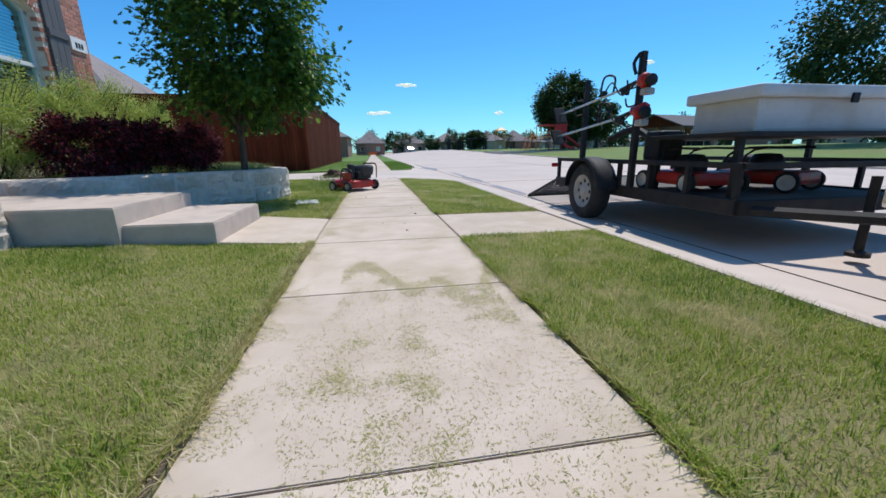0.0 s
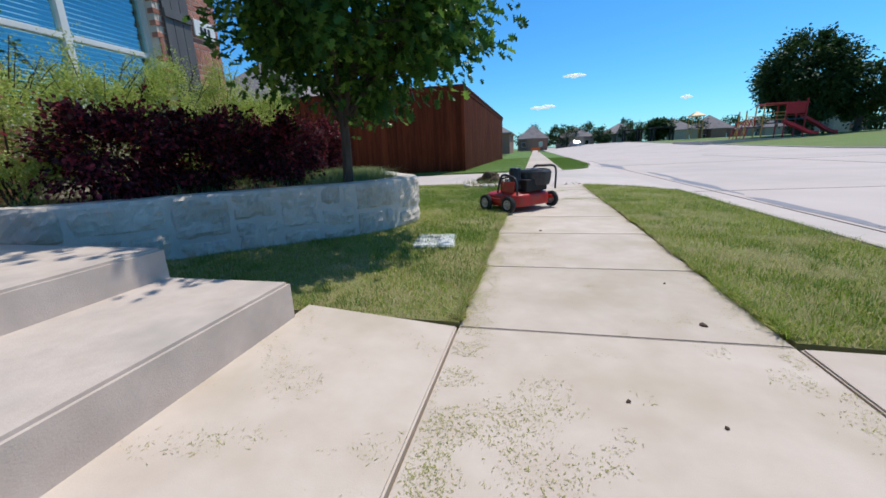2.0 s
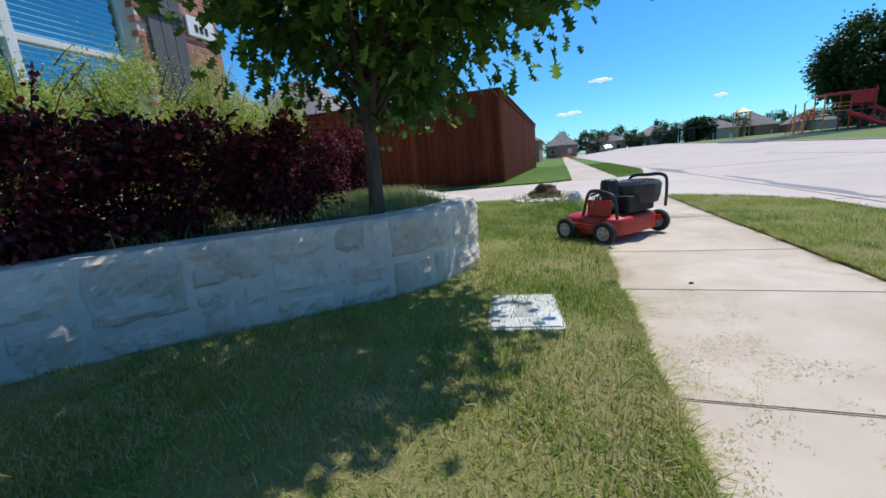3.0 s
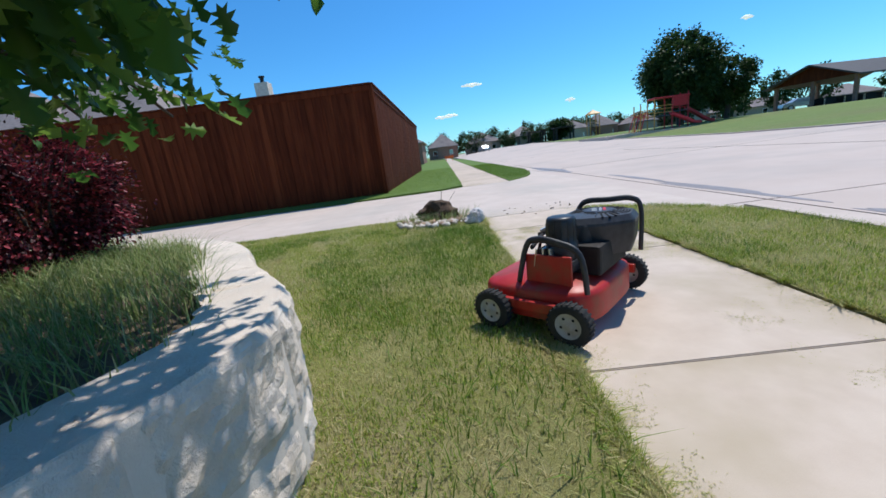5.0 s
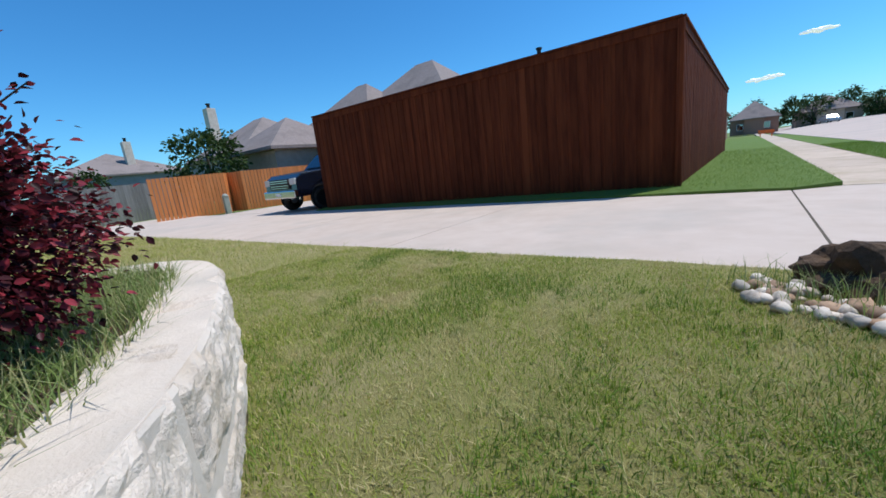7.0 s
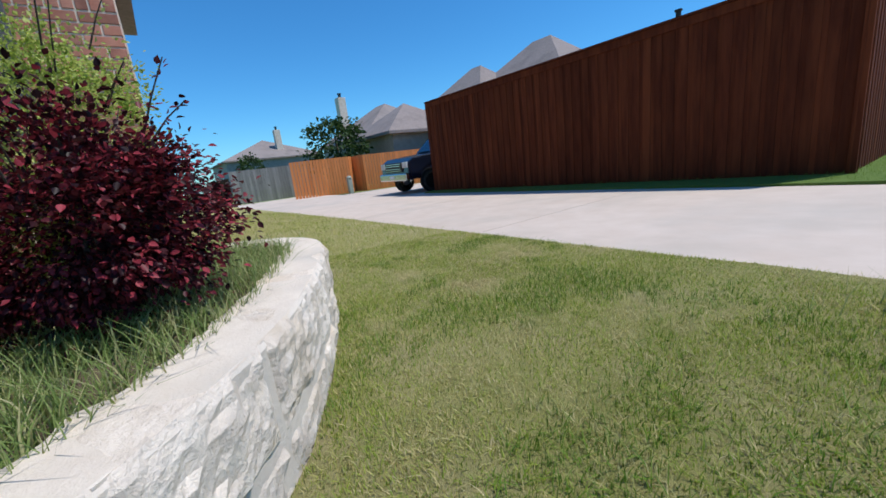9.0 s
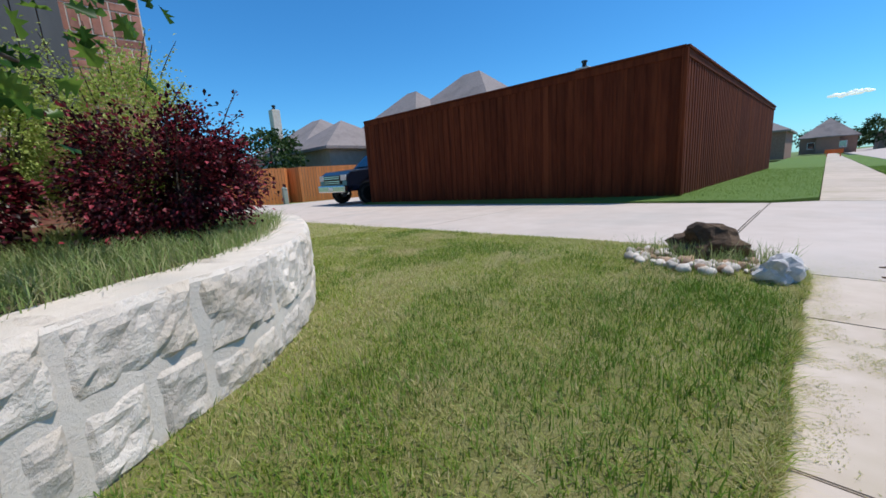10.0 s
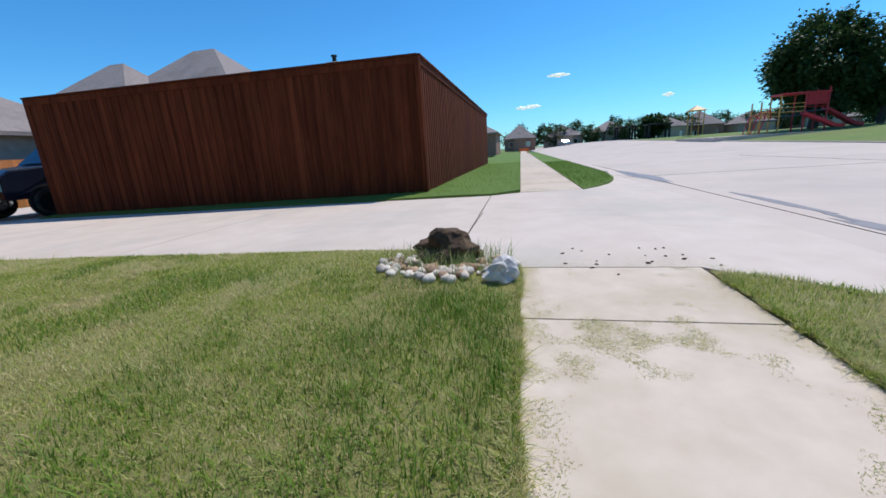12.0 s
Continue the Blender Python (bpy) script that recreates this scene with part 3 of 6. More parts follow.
slab("joint_bed", [(0.01, 12.72), (1.21, 12.72), (1.21, 130), (0.01, 130)], -0.2, -0.012, JOINT, sidewalk, 0)

# ---- retaining wall and raised bed ----
WALL_TOP, WALL_T = 0.49, 0.24


def wall_line(path, n=8):
    return [p.to_2d() for p in curve_pts([(x, y, 0) for x, y in path], n)]


def wall_stones(name, path, top, label, seed, base=-0.05):
    """A low wall: a mortar core along a line, and rough stones set in courses on its outer face and top."""
    ob = thing(name, label, "stone wall")
    line = wall_line(path)
    acc = [0.0]
    for a, b in zip(line, line[1:]):
        acc.append(acc[-1] + (b - a).length)

    def at(s):
        s = max(0.0, min(acc[-1] - 1e-6, s))
        k = next(i for i in range(len(acc) - 1) if acc[i + 1] >= s)
        f = (s - acc[k]) / max(1e-9, acc[k + 1] - acc[k])
        d = (line[k + 1] - line[k]).normalized()
        return line[k].lerp(line[k + 1], f), Vector((-d.y, d.x))

    bm = bmesh.new()
    rows = []
    n = int(acc[-1] / 0.03)
    for k in range(n + 1):
        p, inn = at(acc[-1] * k / n)
        wob = 0.004 * noise.noise(Vector((k * 0.2, seed, 0)))
        o, i = p + inn * 0.008, p + inn * WALL_T
        rows.append([bm.verts.new((*o, base)), bm.verts.new((*(o + inn * (0.002 + wob)), top - 0.014 + wob)), bm.verts.new((*(o + inn * (0.014 + wob)), top + 0.002 + wob)), bm.verts.new((*i, top + 0.003 + wob)), bm.verts.new((*i, base))])
    for a, b in zip(rows, rows[1:]):
        for j in range(4):
            bm.faces.new((a[j], a[j + 1], b[j + 1], b[j]))
    bm.faces.new(rows[0])
    bm.faces.new(rows[-1][::-1])
    bmesh.ops.recalc_face_normals(bm, faces=bm.faces)
    part("mortar_core", bm, MORTAR, ob)
    rnd = random.Random(seed)

    def stone(s0, s1, z0, z1, depth, cap):
        bm = bmesh.new()
        m = max(4, int((s1 - s0) / 0.026))
        q = max(3, int((z1 - z0) / 0.026))
        out = []
        for j in range(q + 1):
            row = []
            for k in range(m + 1):
                u, w = k / m, j / q
                p, inn = at(s0 + (s1 - s0) * u)
                edge = min(u * m, (1 - u) * m, w * q, (1 - w) * q)
                z = z0 + (z1 - z0) * w
                bul = 0.0 if edge < 0.5 else 1.0
                nz = noise.noise(Vector((p.x * 9, p.y * 9, z * 9 + seed))) * 0.018 + noise.noise(Vector((p.x * 24, p.y * 24, z * 24))) * 0.014 + noise.noise(Vector((p.x * 55, p.y * 55, z * 55))) * 0.008
                o = p + inn * (0.019 - bul * (0.017 + nz * 0.9) - (0.0 if edge < 1.5 else 0.005))
                row.append(bm.verts.new((o.x, o.y, z + 0.006 * noise.noise(Vector((p.x * 5, z * 5, 3 + seed))))))
            out.append(row)
        if cap:
            for w in (0.3, 0.65, 1.0):
                row = []
                for k in range(m + 1):
                    p, inn = at(s0 + (s1 - s0) * k / m)
                    ragged = 0.035 * noise.noise(Vector((p.x * 7, p.y * 7, seed + 2))) + 0.015 * noise.noise(Vector((p.x * 21, p.y * 21, seed)))
                    o = p + inn * (0.03 + w * (WALL_T + 0.012 + ragged - 0.03))
                    row.append(bm.verts.new((o.x, o.y, top + 0.008 * noise.noise(Vector((p.x * 8 + w, p.y * 8, seed))))))
                out.append(row)
        for a, b in zip(out, out[1:]):
            for k in range(m):
                bm.faces.new((a[k], a[k + 1], b[k + 1], b[k]))
        bmesh.ops.recalc_face_normals(bm, faces=bm.faces)
        part("stone", bm, LIMESTONE, ob)

    s = 0.0
    g = 0.005
    while s < acc[-1] - 0.1:
        step = rnd.uniform(0.3, 0.55)
        e = min(acc[-1], s + step)
        if acc[-1] - e < 0.15:
            e = acc[-1]
        style = rnd.choice("aabc")
        h0 = 0.02
        if style == "a":
            z1 = h0 + rnd.uniform(0.13, 0.18)
            stone(s + g, e - g, h0, z1 - g, 0, False)
            stone(s + g, e - g, z1 + g, top, 0, True)
        elif style == "b":
            z1, z2 = h0 + rnd.uniform(0.09, 0.13), h0 + rnd.uniform(0.25, 0.31)
            mid = (s + e) / 2 + rnd.uniform(-0.06, 0.06)
            stone(s + g, e - g, h0, z1 - g, 0, False)
            stone(s + g, e - g, z1 + g, z2 - g, 0, False)
            stone(s + g, mid - g, z2 + g, top, 0, True)
            stone(mid + g, e - g, z2 + g, top, 0, True)
        else:
            z1 = h0 + rnd.uniform(0.2, 0.27)
            mid = (s + e) / 2 + rnd.uniform(-0.08, 0.08)
            stone(s + g, mid - g, h0, z1 - g, 0, False)
            stone(mid + g, e - g, h0, z1 - g, 0, False)
            stone(s + g, e - g, z1 + g, top, 0, True)
        s = e
    return ob


wall_stones("retaining_wall", WALL_PATH, WALL_TOP, "curved low retaining wall of rough pale limestone blocks", 3)
wall_stones("flank_wall", [(-3.4, -1.35), (-2.6, -0.85), (-2.15, -0.45), (-1.97, -0.2), (-1.99, -0.09)], 0.47, "short rough limestone wall flanking the front steps", 8)


def offset_line(path, d):
    line = wall_line(path, 3)
    out = []
    for k, p in enumerate(line):
        t = (line[min(k + 1, len(line) - 1)] - line[max(k - 1, 0)]).normalized()
        out.append((p.x - t.y * d, p.y + t.x * d))
    return out


def in_poly(x, y, poly):
    """For arrays of points: which lie inside."""
    inside = np.zeros(len(x), bool)
    j = len(poly) - 1
    for i in range(len(poly)):
        (xi, yi), (xj, yj) = poly[i], poly[j]
        hit = ((yi > y) != (yj > y)) & (x < (xj - xi) * (y - yi) / ((yj - yi) or 1e-12) + xi)
        inside ^= hit
        j = i
    return inside


BED = offset_line(WALL_PATH, 0.2) + [(-4.25, 5.2), (-4.25, 1.45)]
sheet_poly("planting_bed", BED, lambda x, y: 0.44 + 0.03 * noise.noise(Vector((x * 3, y * 3, 0))), SOIL, "raised bed of bare brown soil and weeds", "flower bed", 0.12)
sheet_poly("planting_bed_2", [(-4.25, -3.5), (-3.3, -3.5), (-3.2, -1.2), (-2.5, -0.65), (-2.2, -0.12), (-4.25, -0.12)], lambda x, y: 0.38 + 0.03 * noise.noise(Vector((x * 3, y * 3, 0))), SOIL, "raised bed of bare brown soil", "flower bed", 0.15)

# ---- the corner house ----
HX = -4.27
house = thing("corner_house", "red brick and limestone house with an arched window", "house")
WIN_Y0, WIN_Y1, WIN_Z0, WIN_SPRING, WIN_TOP = 2.40, 4.10, 1.2, 2.78, 3.14
H_TOP = 5.8


def arch_z(y):
    c, half = (WIN_Y0 + WIN_Y1) / 2, (WIN_Y1 - WIN_Y0) / 2
    return WIN_SPRING + (WIN_TOP - WIN_SPRING) * max(0.0, 1 - ((y - c) / half) ** 2)


# wall core with the arched opening through it
bm = bmesh.new()
ny = 16
cols = [WIN_Y0 + (WIN_Y1 - WIN_Y0) * k / ny for k in range(ny + 1)]


def face_pair(quad):
    for x in (HX - 0.012, HX - 0.30):
        bm.faces.new([bm.verts.new((x, y, z)) for y, z in quad])


face_pair([(-8, -0.3), (WIN_Y0, -0.3), (WIN_Y0, H_TOP), (-8, H_TOP)])
face_pair([(WIN_Y1, -0.3), (5.11, -0.3), (5.11, H_TOP), (WIN_Y1, H_TOP)])
face_pair([(WIN_Y0, -0.3), (WIN_Y1, -0.3), (WIN_Y1, WIN_Z0), (WIN_Y0, WIN_Z0)])
for a, b in zip(cols, cols[1:]):
    face_pair([(a, arch_z(a)), (b, arch_z(b)), (b, H_TOP), (a, H_TOP)])
    bm.faces.new([bm.verts.new((x, y, arch_z(y))) for x, y in ((HX - 0.012, a), (HX - 0.012, b), (HX - 0.30, b), (HX - 0.30, a))])
for y in (WIN_Y0, WIN_Y1):
    bm.faces.new([bm.verts.new((x, y, z)) for x, z in ((HX - 0.012, WIN_Z0), (HX - 0.012, arch_z(y)), (HX - 0.30, arch_z(y)), (HX - 0.30, WIN_Z0))])
bm.faces.new([bm.verts.new((x, y, WIN_Z0)) for x, y in ((HX - 0.012, WIN_Y0), (HX - 0.012, WIN_Y1), (HX - 0.30, WIN_Y1), (HX - 0.30, WIN_Y0))])
part("front_wall", bm, MORTAR, house)
part("side_wall", boxed(-16, HX - 0.012, 4.85, 5.10, -0.3, H_TOP), BRICK_FAR, house)
part("back_wall", boxed(-16, -15.7, -8, 5.10, -0.3, H_TOP), BRICK_FAR, house)
part("end_wall", boxed(-16, HX - 0.012, -8.3, -8, -0.3, H_TOP), BRICK_FAR, house)
# added sheet behind the blinds, coloured dark for the room's shade
part("room_back", boxed(HX - 1.6, HX - 1.5, 1.5, 4.6, 0, 4), ROOM_SHADE, house)


def hip_roof(bm, x0, x1, y0, y1, z, rise, over=0.4, thick=0.18):
    x0, x1, y0, y1 = x0 - over, x1 + over, y0 - over, y1 + over
    w = min(x1 - x0, y1 - y0) / 2
    if x1 - x0 > y1 - y0:
        r = [(x0 + w, (y0 + y1) / 2), (x1 - w, (y0 + y1) / 2)]
    else:
        r = [((x0 + x1) / 2, y0 + w), ((x0 + x1) / 2, y1 - w)]
    lo = [bm.verts.new((x, y, z - thick)) for x, y in ((x0, y0), (x1, y0), (x1, y1), (x0, y1))]
    mid = [bm.verts.new((x, y, z)) for x, y in ((x0, y0), (x1, y0), (x1, y1), (x0, y1))]
    a, b = (bm.verts.new((*p, z + rise)) for p in r)
    bm.faces.new(lo[::-1])
    for k in range(4):
        bm.faces.new((lo[k], lo[(k + 1) % 4], mid[(k + 1) % 4], mid[k]))
    if x1 - x0 > y1 - y0:
        for f in ((mid[0], mid[1], b, a), (mid[1], mid[2], b), (mid[2], mid[3], a, b), (mid[3], mid[0], a)):
            bm.faces.new(f)
    else:
        for f in ((mid[0], mid[1], a), (mid[1], mid[2], b, a), (mid[2], mid[3], b), (mid[3], mid[0], a, b)):
            bm.faces.new(f)
    bmesh.ops.recalc_face_normals(bm, faces=bm.faces)
    return bm


part("roof", hip_roof(bmesh.new(), -16, HX, -8, 5.10, H_TOP, 3.2), SHINGLE, house)

# window with frame, panes, blind
win = part("window", boxed(HX - 0.2, HX - 0.12, WIN_Y0, WIN_Y1, WIN_Z0, WIN_Z0 + 0.07, 0.006), WHITE, house, "white framed arched window with blinds")
bm = bmesh.new()
fx0, fx1 = HX - 0.2, HX - 0.13
arch = [(y, arch_z(y)) for y in cols]
for (ya, za), (yb, zb) in zip(arch, arch[1:]):
    v = [bm.verts.new(p) for p in ((fx1, ya, za), (fx1, yb, zb), (fx1, yb, zb - 0.055), (fx1, ya, za - 0.055), (fx0, ya, za - 0.055), (fx0, yb, zb - 0.055))]
    bm.faces.new(v[:4])
    bm.faces.new((v[3], v[2], v[5], v[4]))
for y0, y1 in ((WIN_Y0, WIN_Y0 + 0.055), (WIN_Y1 - 0.055, WIN_Y1)):
    box(bm, fx0, fx1, y0, y1, WIN_Z0, WIN_SPRING)
bmesh.ops.recalc_face_normals(bm, faces=bm.faces)
part("frame", bm, WHITE, win)
part("mullion", boxed(fx0 - 0.005, fx1 + 0.012, 3.10, 3.17, WIN_Z0 + 0.06, 3.11, 0.006), WHITE, win)
part("rail", boxed(fx0 - 0.003, fx1 + 0.008, WIN_Y0 + 0.05, WIN_Y1 - 0.05, 2.01, 2.07, 0.006), WHITE, win)
for y0, y1 in ((WIN_Y0 + 0.04, 3.10), (3.17, WIN_Y1 - 0.04)):
    for z0, z1 in ((WIN_Z0 + 0.06, 2.01), (2.07, None)):
        bm = bmesh.new()
        ks = [y0 + (y1 - y0) * k / 8 for k in range(9)]
        top = [(y, z1 if z1 else arch_z(y) - 0.045) for y in ks]
        bm.faces.new([bm.verts.new((HX - 0.165, y, z)) for y, z in [(y0, z0), (y1, z0)] + top[::-1]])
        pane = part("pane", bm, GLASS, win, "blue-green tinted glass pane")
        pane.visible_shadow = False
slat = boxed(-0.018, 0.018, WIN_Y0 + 0.06, WIN_Y1 - 0.06, -0.002, 0.002)
slat_me = bpy.data.meshes.new("blind_slat")
slat.to_mesh(slat_me)
slat.free()
slat_me.materials.append(BLIND)
for k in range(33):
    ob = new("blind_slat", slat_me)
    ob.parent = win
    ob.matrix_basis = pose(HX - 0.24, 0, 1.27 + k * 0.05, 0, 28, 0)

# shutters with planks and battens
for name_y0, name_y1, z0, z1 in ((1.97, 2.37, 1.42, 3.1), (4.2, 4.6, 1.42, 3.1)):
    sh = thing("shutter", "grey painted plank shutter with battens", "shutter", "shutters beside the window")
    n = 3
    for k in range(n):
        w = (name_y1 - name_y0) / n
        part("plank", boxed(HX + 0.004, HX + 0.032, name_y0 + k * w + 0.003, name_y0 + (k + 1) * w - 0.003, z0, z1, 0.004), SHUTTER, sh)
    for zb in (1.68, 2.52):
        part("batten", boxed(HX + 0.032, HX + 0.055, name_y0, name_y1, zb, zb + 0.1, 0.004), SHUTTER, sh)

# house number plate: the digits are plain bars
plate = thing("number_plate", "pale stone house number plate with dark bars", "sign")
part("plate", boxed(HX + 0.002, HX + 0.03, 4.66, 5.02, 2.42, 2.63, 0.006), WHITE, plate)
for k in range(3):
    part("bar", boxed(HX + 0.03, HX + 0.036, 4.75 + k * 0.065, 4.79 + k * 0.065, 2.47, 2.55, 0.002), LETTER_DARK, plate)

# bricks of the front wall: those round the corner are pieces, the rest one mesh
BW, BH, BG = 0.194, 0.057, 0.010


def brick_clear(y0, y1, z0, z1):
    if y1 < 2.08:
        return False
    ym = (y0 + y1) / 2
    if WIN_Y0 - 0.01 < ym < WIN_Y1 + 0.01 and z0 < arch_z(min(max(ym, WIN_Y0), WIN_Y1)) + 0.2:
        return False
    return True


soldier = (2.06, 2.265)
bm = bmesh.new()
brick_me = {}


def brick_at(y0, y1, z0, z1, single):
    w, h = round(y1 - y0, 3), round(z1 - z0, 3)
    if single:
        if (w, h) not in brick_me:
            b = boxed(-0.09, 0.0, -w / 2, w / 2, -h / 2, h / 2, 0.004)
            me = bpy.data.meshes.new("brick")
            b.to_mesh(me)
            b.free()
            me.materials.append(BRICK)
            brick_me[(w, h)] = me
        ob = new("brick", brick_me[(w, h)])
        ob.parent = house
        ob.location = (HX, (y0 + y1) / 2, (z0 + z1) / 2)
    else:
        box(bm, HX - 0.09, HX - 0.001 * random.random(), y0, y1, z0, z1)


part("mortar_bed", boxed(HX - 0.06, HX - 0.005, 4.14, 5.096, 0.46, 5.5), MORTAR, house, "pale mortar between the bricks")
z = 0.45
row = 0
while z < 4.6:
    if soldier[0] - 0.05 < z < soldier[1] - 0.02:
        y = 5.10
        while y > 4.7:
            brick_at(y - BH, y, soldier[0], soldier[1] - BG, True)
            y -= BH + BG
        while y > 4.1:
            brick_at(y - BH, y, soldier[0], soldier[1] - BG, False)
            y -= BH + BG
        z = soldier[1]
        row += 1
        continue
    y = 5.10
    first = BW if row % 2 else BW / 2 - BG / 2
    while y > 2.1:
        w = first if y > 5.09 else BW
        if brick_clear(y - w, y, z, z + BH):
            brick_at(y - w, y, z, z + BH, y > 3.9 and 1.4 < z < 4.3)
        y -= w + BG
    z += BH + BG
    row += 1
# arch of bricks on end over the window
for k in range(27):
    y = WIN_Y0 - 0.05 + k * 0.0645
    c = (WIN_Y0 + WIN_Y1) / 2
    yy = min(max(y, WIN_Y0), WIN_Y1)
    slope = math.atan(-(WIN_TOP - WIN_SPRING) * 2 * (yy - c) / ((WIN_Y1 - WIN_Y0) / 2) ** 2)
    box(bm, -0.09, 0.004, -0.027, 0.027, 0.0, 0.2, m=pose(HX, y, arch_z(yy) + 0.004, math.degrees(slope) * 0.8, 0, 0))
bmesh.ops.recalc_face_normals(bm, faces=bm.faces)
part("brickwork", bm, BRICK, house, kind="stuff")
# limestone part of the front
rnd = random.Random(5)
bm = bmesh.new()
z = 0.36
while z < 4.6:
    if 2.03 < z < 2.15:
        y = 2.05
        while y > -3:
            box(bm, HX - 0.05, HX + 0.012, y - BH, y, 2.05, 2.24)
            y -= BH + BG
        z = 2.25
        continue
    h = rnd.choice((0.1, 0.15, 0.2))
    if z < 2.05 < z + h + 0.02:
        h = 2.04 - z
    y = 2.05
    while y > -3:
        w = rnd.uniform(0.18, 0.45)
        if h > 0.03:
            ob_verts = box(bm, HX - 0.05, HX + rnd.uniform(0.0, 0.02), y - w, y, z, z + h, 0.008)
        y -= w + 0.014
    z += h + 0.014
bmesh.ops.recalc_face_normals(bm, faces=bm.faces)
part("stonework", bm, STONE_WALL, house, kind="stuff")

# ---- the stained fence ----
fence = thing("cedar_fence", "tall dark red-brown stained board fence with cap", "fence")
FA, FB, FC_ = Vector((-2.04, 13.08)), Vector((-11.8, 12.58)), Vector((-1.95, 28.9))


def picket_mesh(w, t, h):
    b = boxed(-w / 2, w / 2, -t / 2, t / 2, -0.18, h, 0.003)
    me = bpy.data.meshes.new("picket")
    b.to_mesh(me)
    b.free()
    me.materials.append(CEDAR)
    return me


P_WIDE, P_BACK = picket_mesh(0.14, 0.018, 2.68), picket_mesh(0.14, 0.018, 2.675)


def fence_run(a, b, za, zb, out, pitch=0.105):
    d = b - a
    n = int(d.length / pitch)
    u = d.normalized()
    rot = math.degrees(math.atan2(u.y, u.x))
    for k in range(n + 1):
        p = a + u * (k * pitch)
        z = za + (zb - za) * k / n
        off = out * (0.008 if k % 2 else -0.006)
        ob = new("picket", P_WIDE if k % 2 else P_BACK)
        ob.parent = fence
        ob.matrix_basis = pose(p.x + off.x, p.y + off.y, z + 0.01 * noise.noise(Vector((k * 0.9, rot, 0))), 0, 0.5 * noise.noise(Vector((k * 1.7, 3, rot))), rot + 1.2 * noise.noise(Vector((k * 1.3, rot, 7))))
    for t0, t1, h0, h1, push in ((-0.05, 0.075, 2.685, 2.725, 0.0), (0.022, 0.042, 2.54, 2.68, 0.0)):
        bm = bmesh.new()
        for s, e in ((0.0, 1.0),):
            p, q = a - u * 0.02, b + u * 0.02
            vs = []
            for pt, z in ((p, za), (q, zb)):
                for t in (t0, t1):
                    for h in (h0, h1):
                        w = pt + out * t
                        vs.append(bm.verts.new((w.x, w.y, z + h)))
            for f in ((0, 1, 3, 2), (4, 6, 7, 5), (0, 4, 5, 1), (2, 3, 7, 6), (0, 2, 6, 4), (1, 5, 7, 3)):
                bm.faces.new([vs[i] for i in f])
        bmesh.ops.recalc_face_normals(bm, faces=bm.faces)
        part("cap" if h0 > 2.6 else "trim", bm, CEDAR, fence)


fence_run(FA, FB, 0.13, 0.06, Vector((0.05, -1.0)))
fence_run(FA, FC_, 0.13, 0.2, Vector((1.0, 0.0)))
part("corner_post", boxed(-2.08, -1.98, 13.02, 13.12, 0.05, 2.81, 0.006), CEDAR, fence)
part("end_panel", boxed(-11.86, -11.82, 12.6, 23, -0.2, 2.72, 0.004), CEDAR, fence)
part("end_panel", boxed(-11.8, -2.0, 28.9, 28.94, -0.1, 2.85, 0.004), CEDAR, fence)

# orange fence and weathered fence beyond the drive
for name, label, mat, pts, h in (
    ("orange_fence", "fresh orange cedar privacy fence beyond the drive", CEDAR_NEW, [(-22.4, 10.7), (-22.1, 11.85), (-21.8, 13.75), (-22.4, 14.2), (-21.5, 14.5), (-21.1, 16.4), (-20.4, 20.5)], 2.0),
    ("weathered_fence", "weathered grey board fence far down the alley", WOOD_GREY, [(-28.8, 8.6), (-28.2, 12.2), (-27, 15)], 2.1),
    ("brown_fence", "low brown board fence at the alley end", CEDAR, [(-44, 8.6), (-36, 9.4)], 1.9)):
    f = thing(name, label, "fence")
    me = None
    for (ax, ay), (bx, by) in zip(pts, pts[1:]):
        a, b = Vector((ax, ay)), Vector((bx, by))
        u = (b - a).normalized()
        rot = math.degrees(math.atan2(u.y, u.x))
        n = max(2, int((b - a).length / 0.15))
        if me is None:
            bb = boxed(0, 0.143, -0.01, 0.01, 0, h)
            me = bpy.data.meshes.new("board")
            bb.to_mesh(me)
            bb.free()
            me.materials.append(mat)
        for k in range(n):
            p = a + (b - a) * (k / n)
            ob = new("board", me)
            ob.parent = f
            ob.matrix_basis = pose(p.x, p.y, z_drive(p.x, 9) - 0.05, 0, 0, rot)
pd = thing("utility_pedestal", "small grey-green utility pedestal beside the drive", "pedestal")
part("body", boxed(-0.12, 0.12, -0.12, 0.12, -0.3, 0.62, 0.03), HYDRANT, pd)
part("lid", lathe(bmesh.new(), [(0.15, 0.6), (0.15, 0.66), (0.1, 0.74), (0.02, 0.76)], 12), HYDRANT, pd, smooth=True)
pd.matrix_basis = pose(-21.0, 13.3, -0.1)

# ---- trees and shrubs ----
def crown_points(n, centre, radii, seed, clumps=40, keep=0.55):
    """Points in clumps through an uneven crown, and directions outwards."""
    r = np.random.default_rng(seed)
    c = r.normal(0, 1, (clumps, 3))
    c /= np.linalg.norm(c, axis=1)[:, None]
    c *= r.uniform(0.35, 1.0, clumps)[:, None] ** 0.6
    size = r.uniform(0.16, 0.34, clumps)
    k = r.integers(0, clumps, n)
    d = r.normal(0, 1, (n, 3))
    p = c[k] + d * size[k][:, None] * keep
    out = p / (np.linalg.norm(p, axis=1)[:, None] + 1e-6)
    return p * np.array(radii) + np.array(centre), out, c * np.array(radii) + np.array(centre)


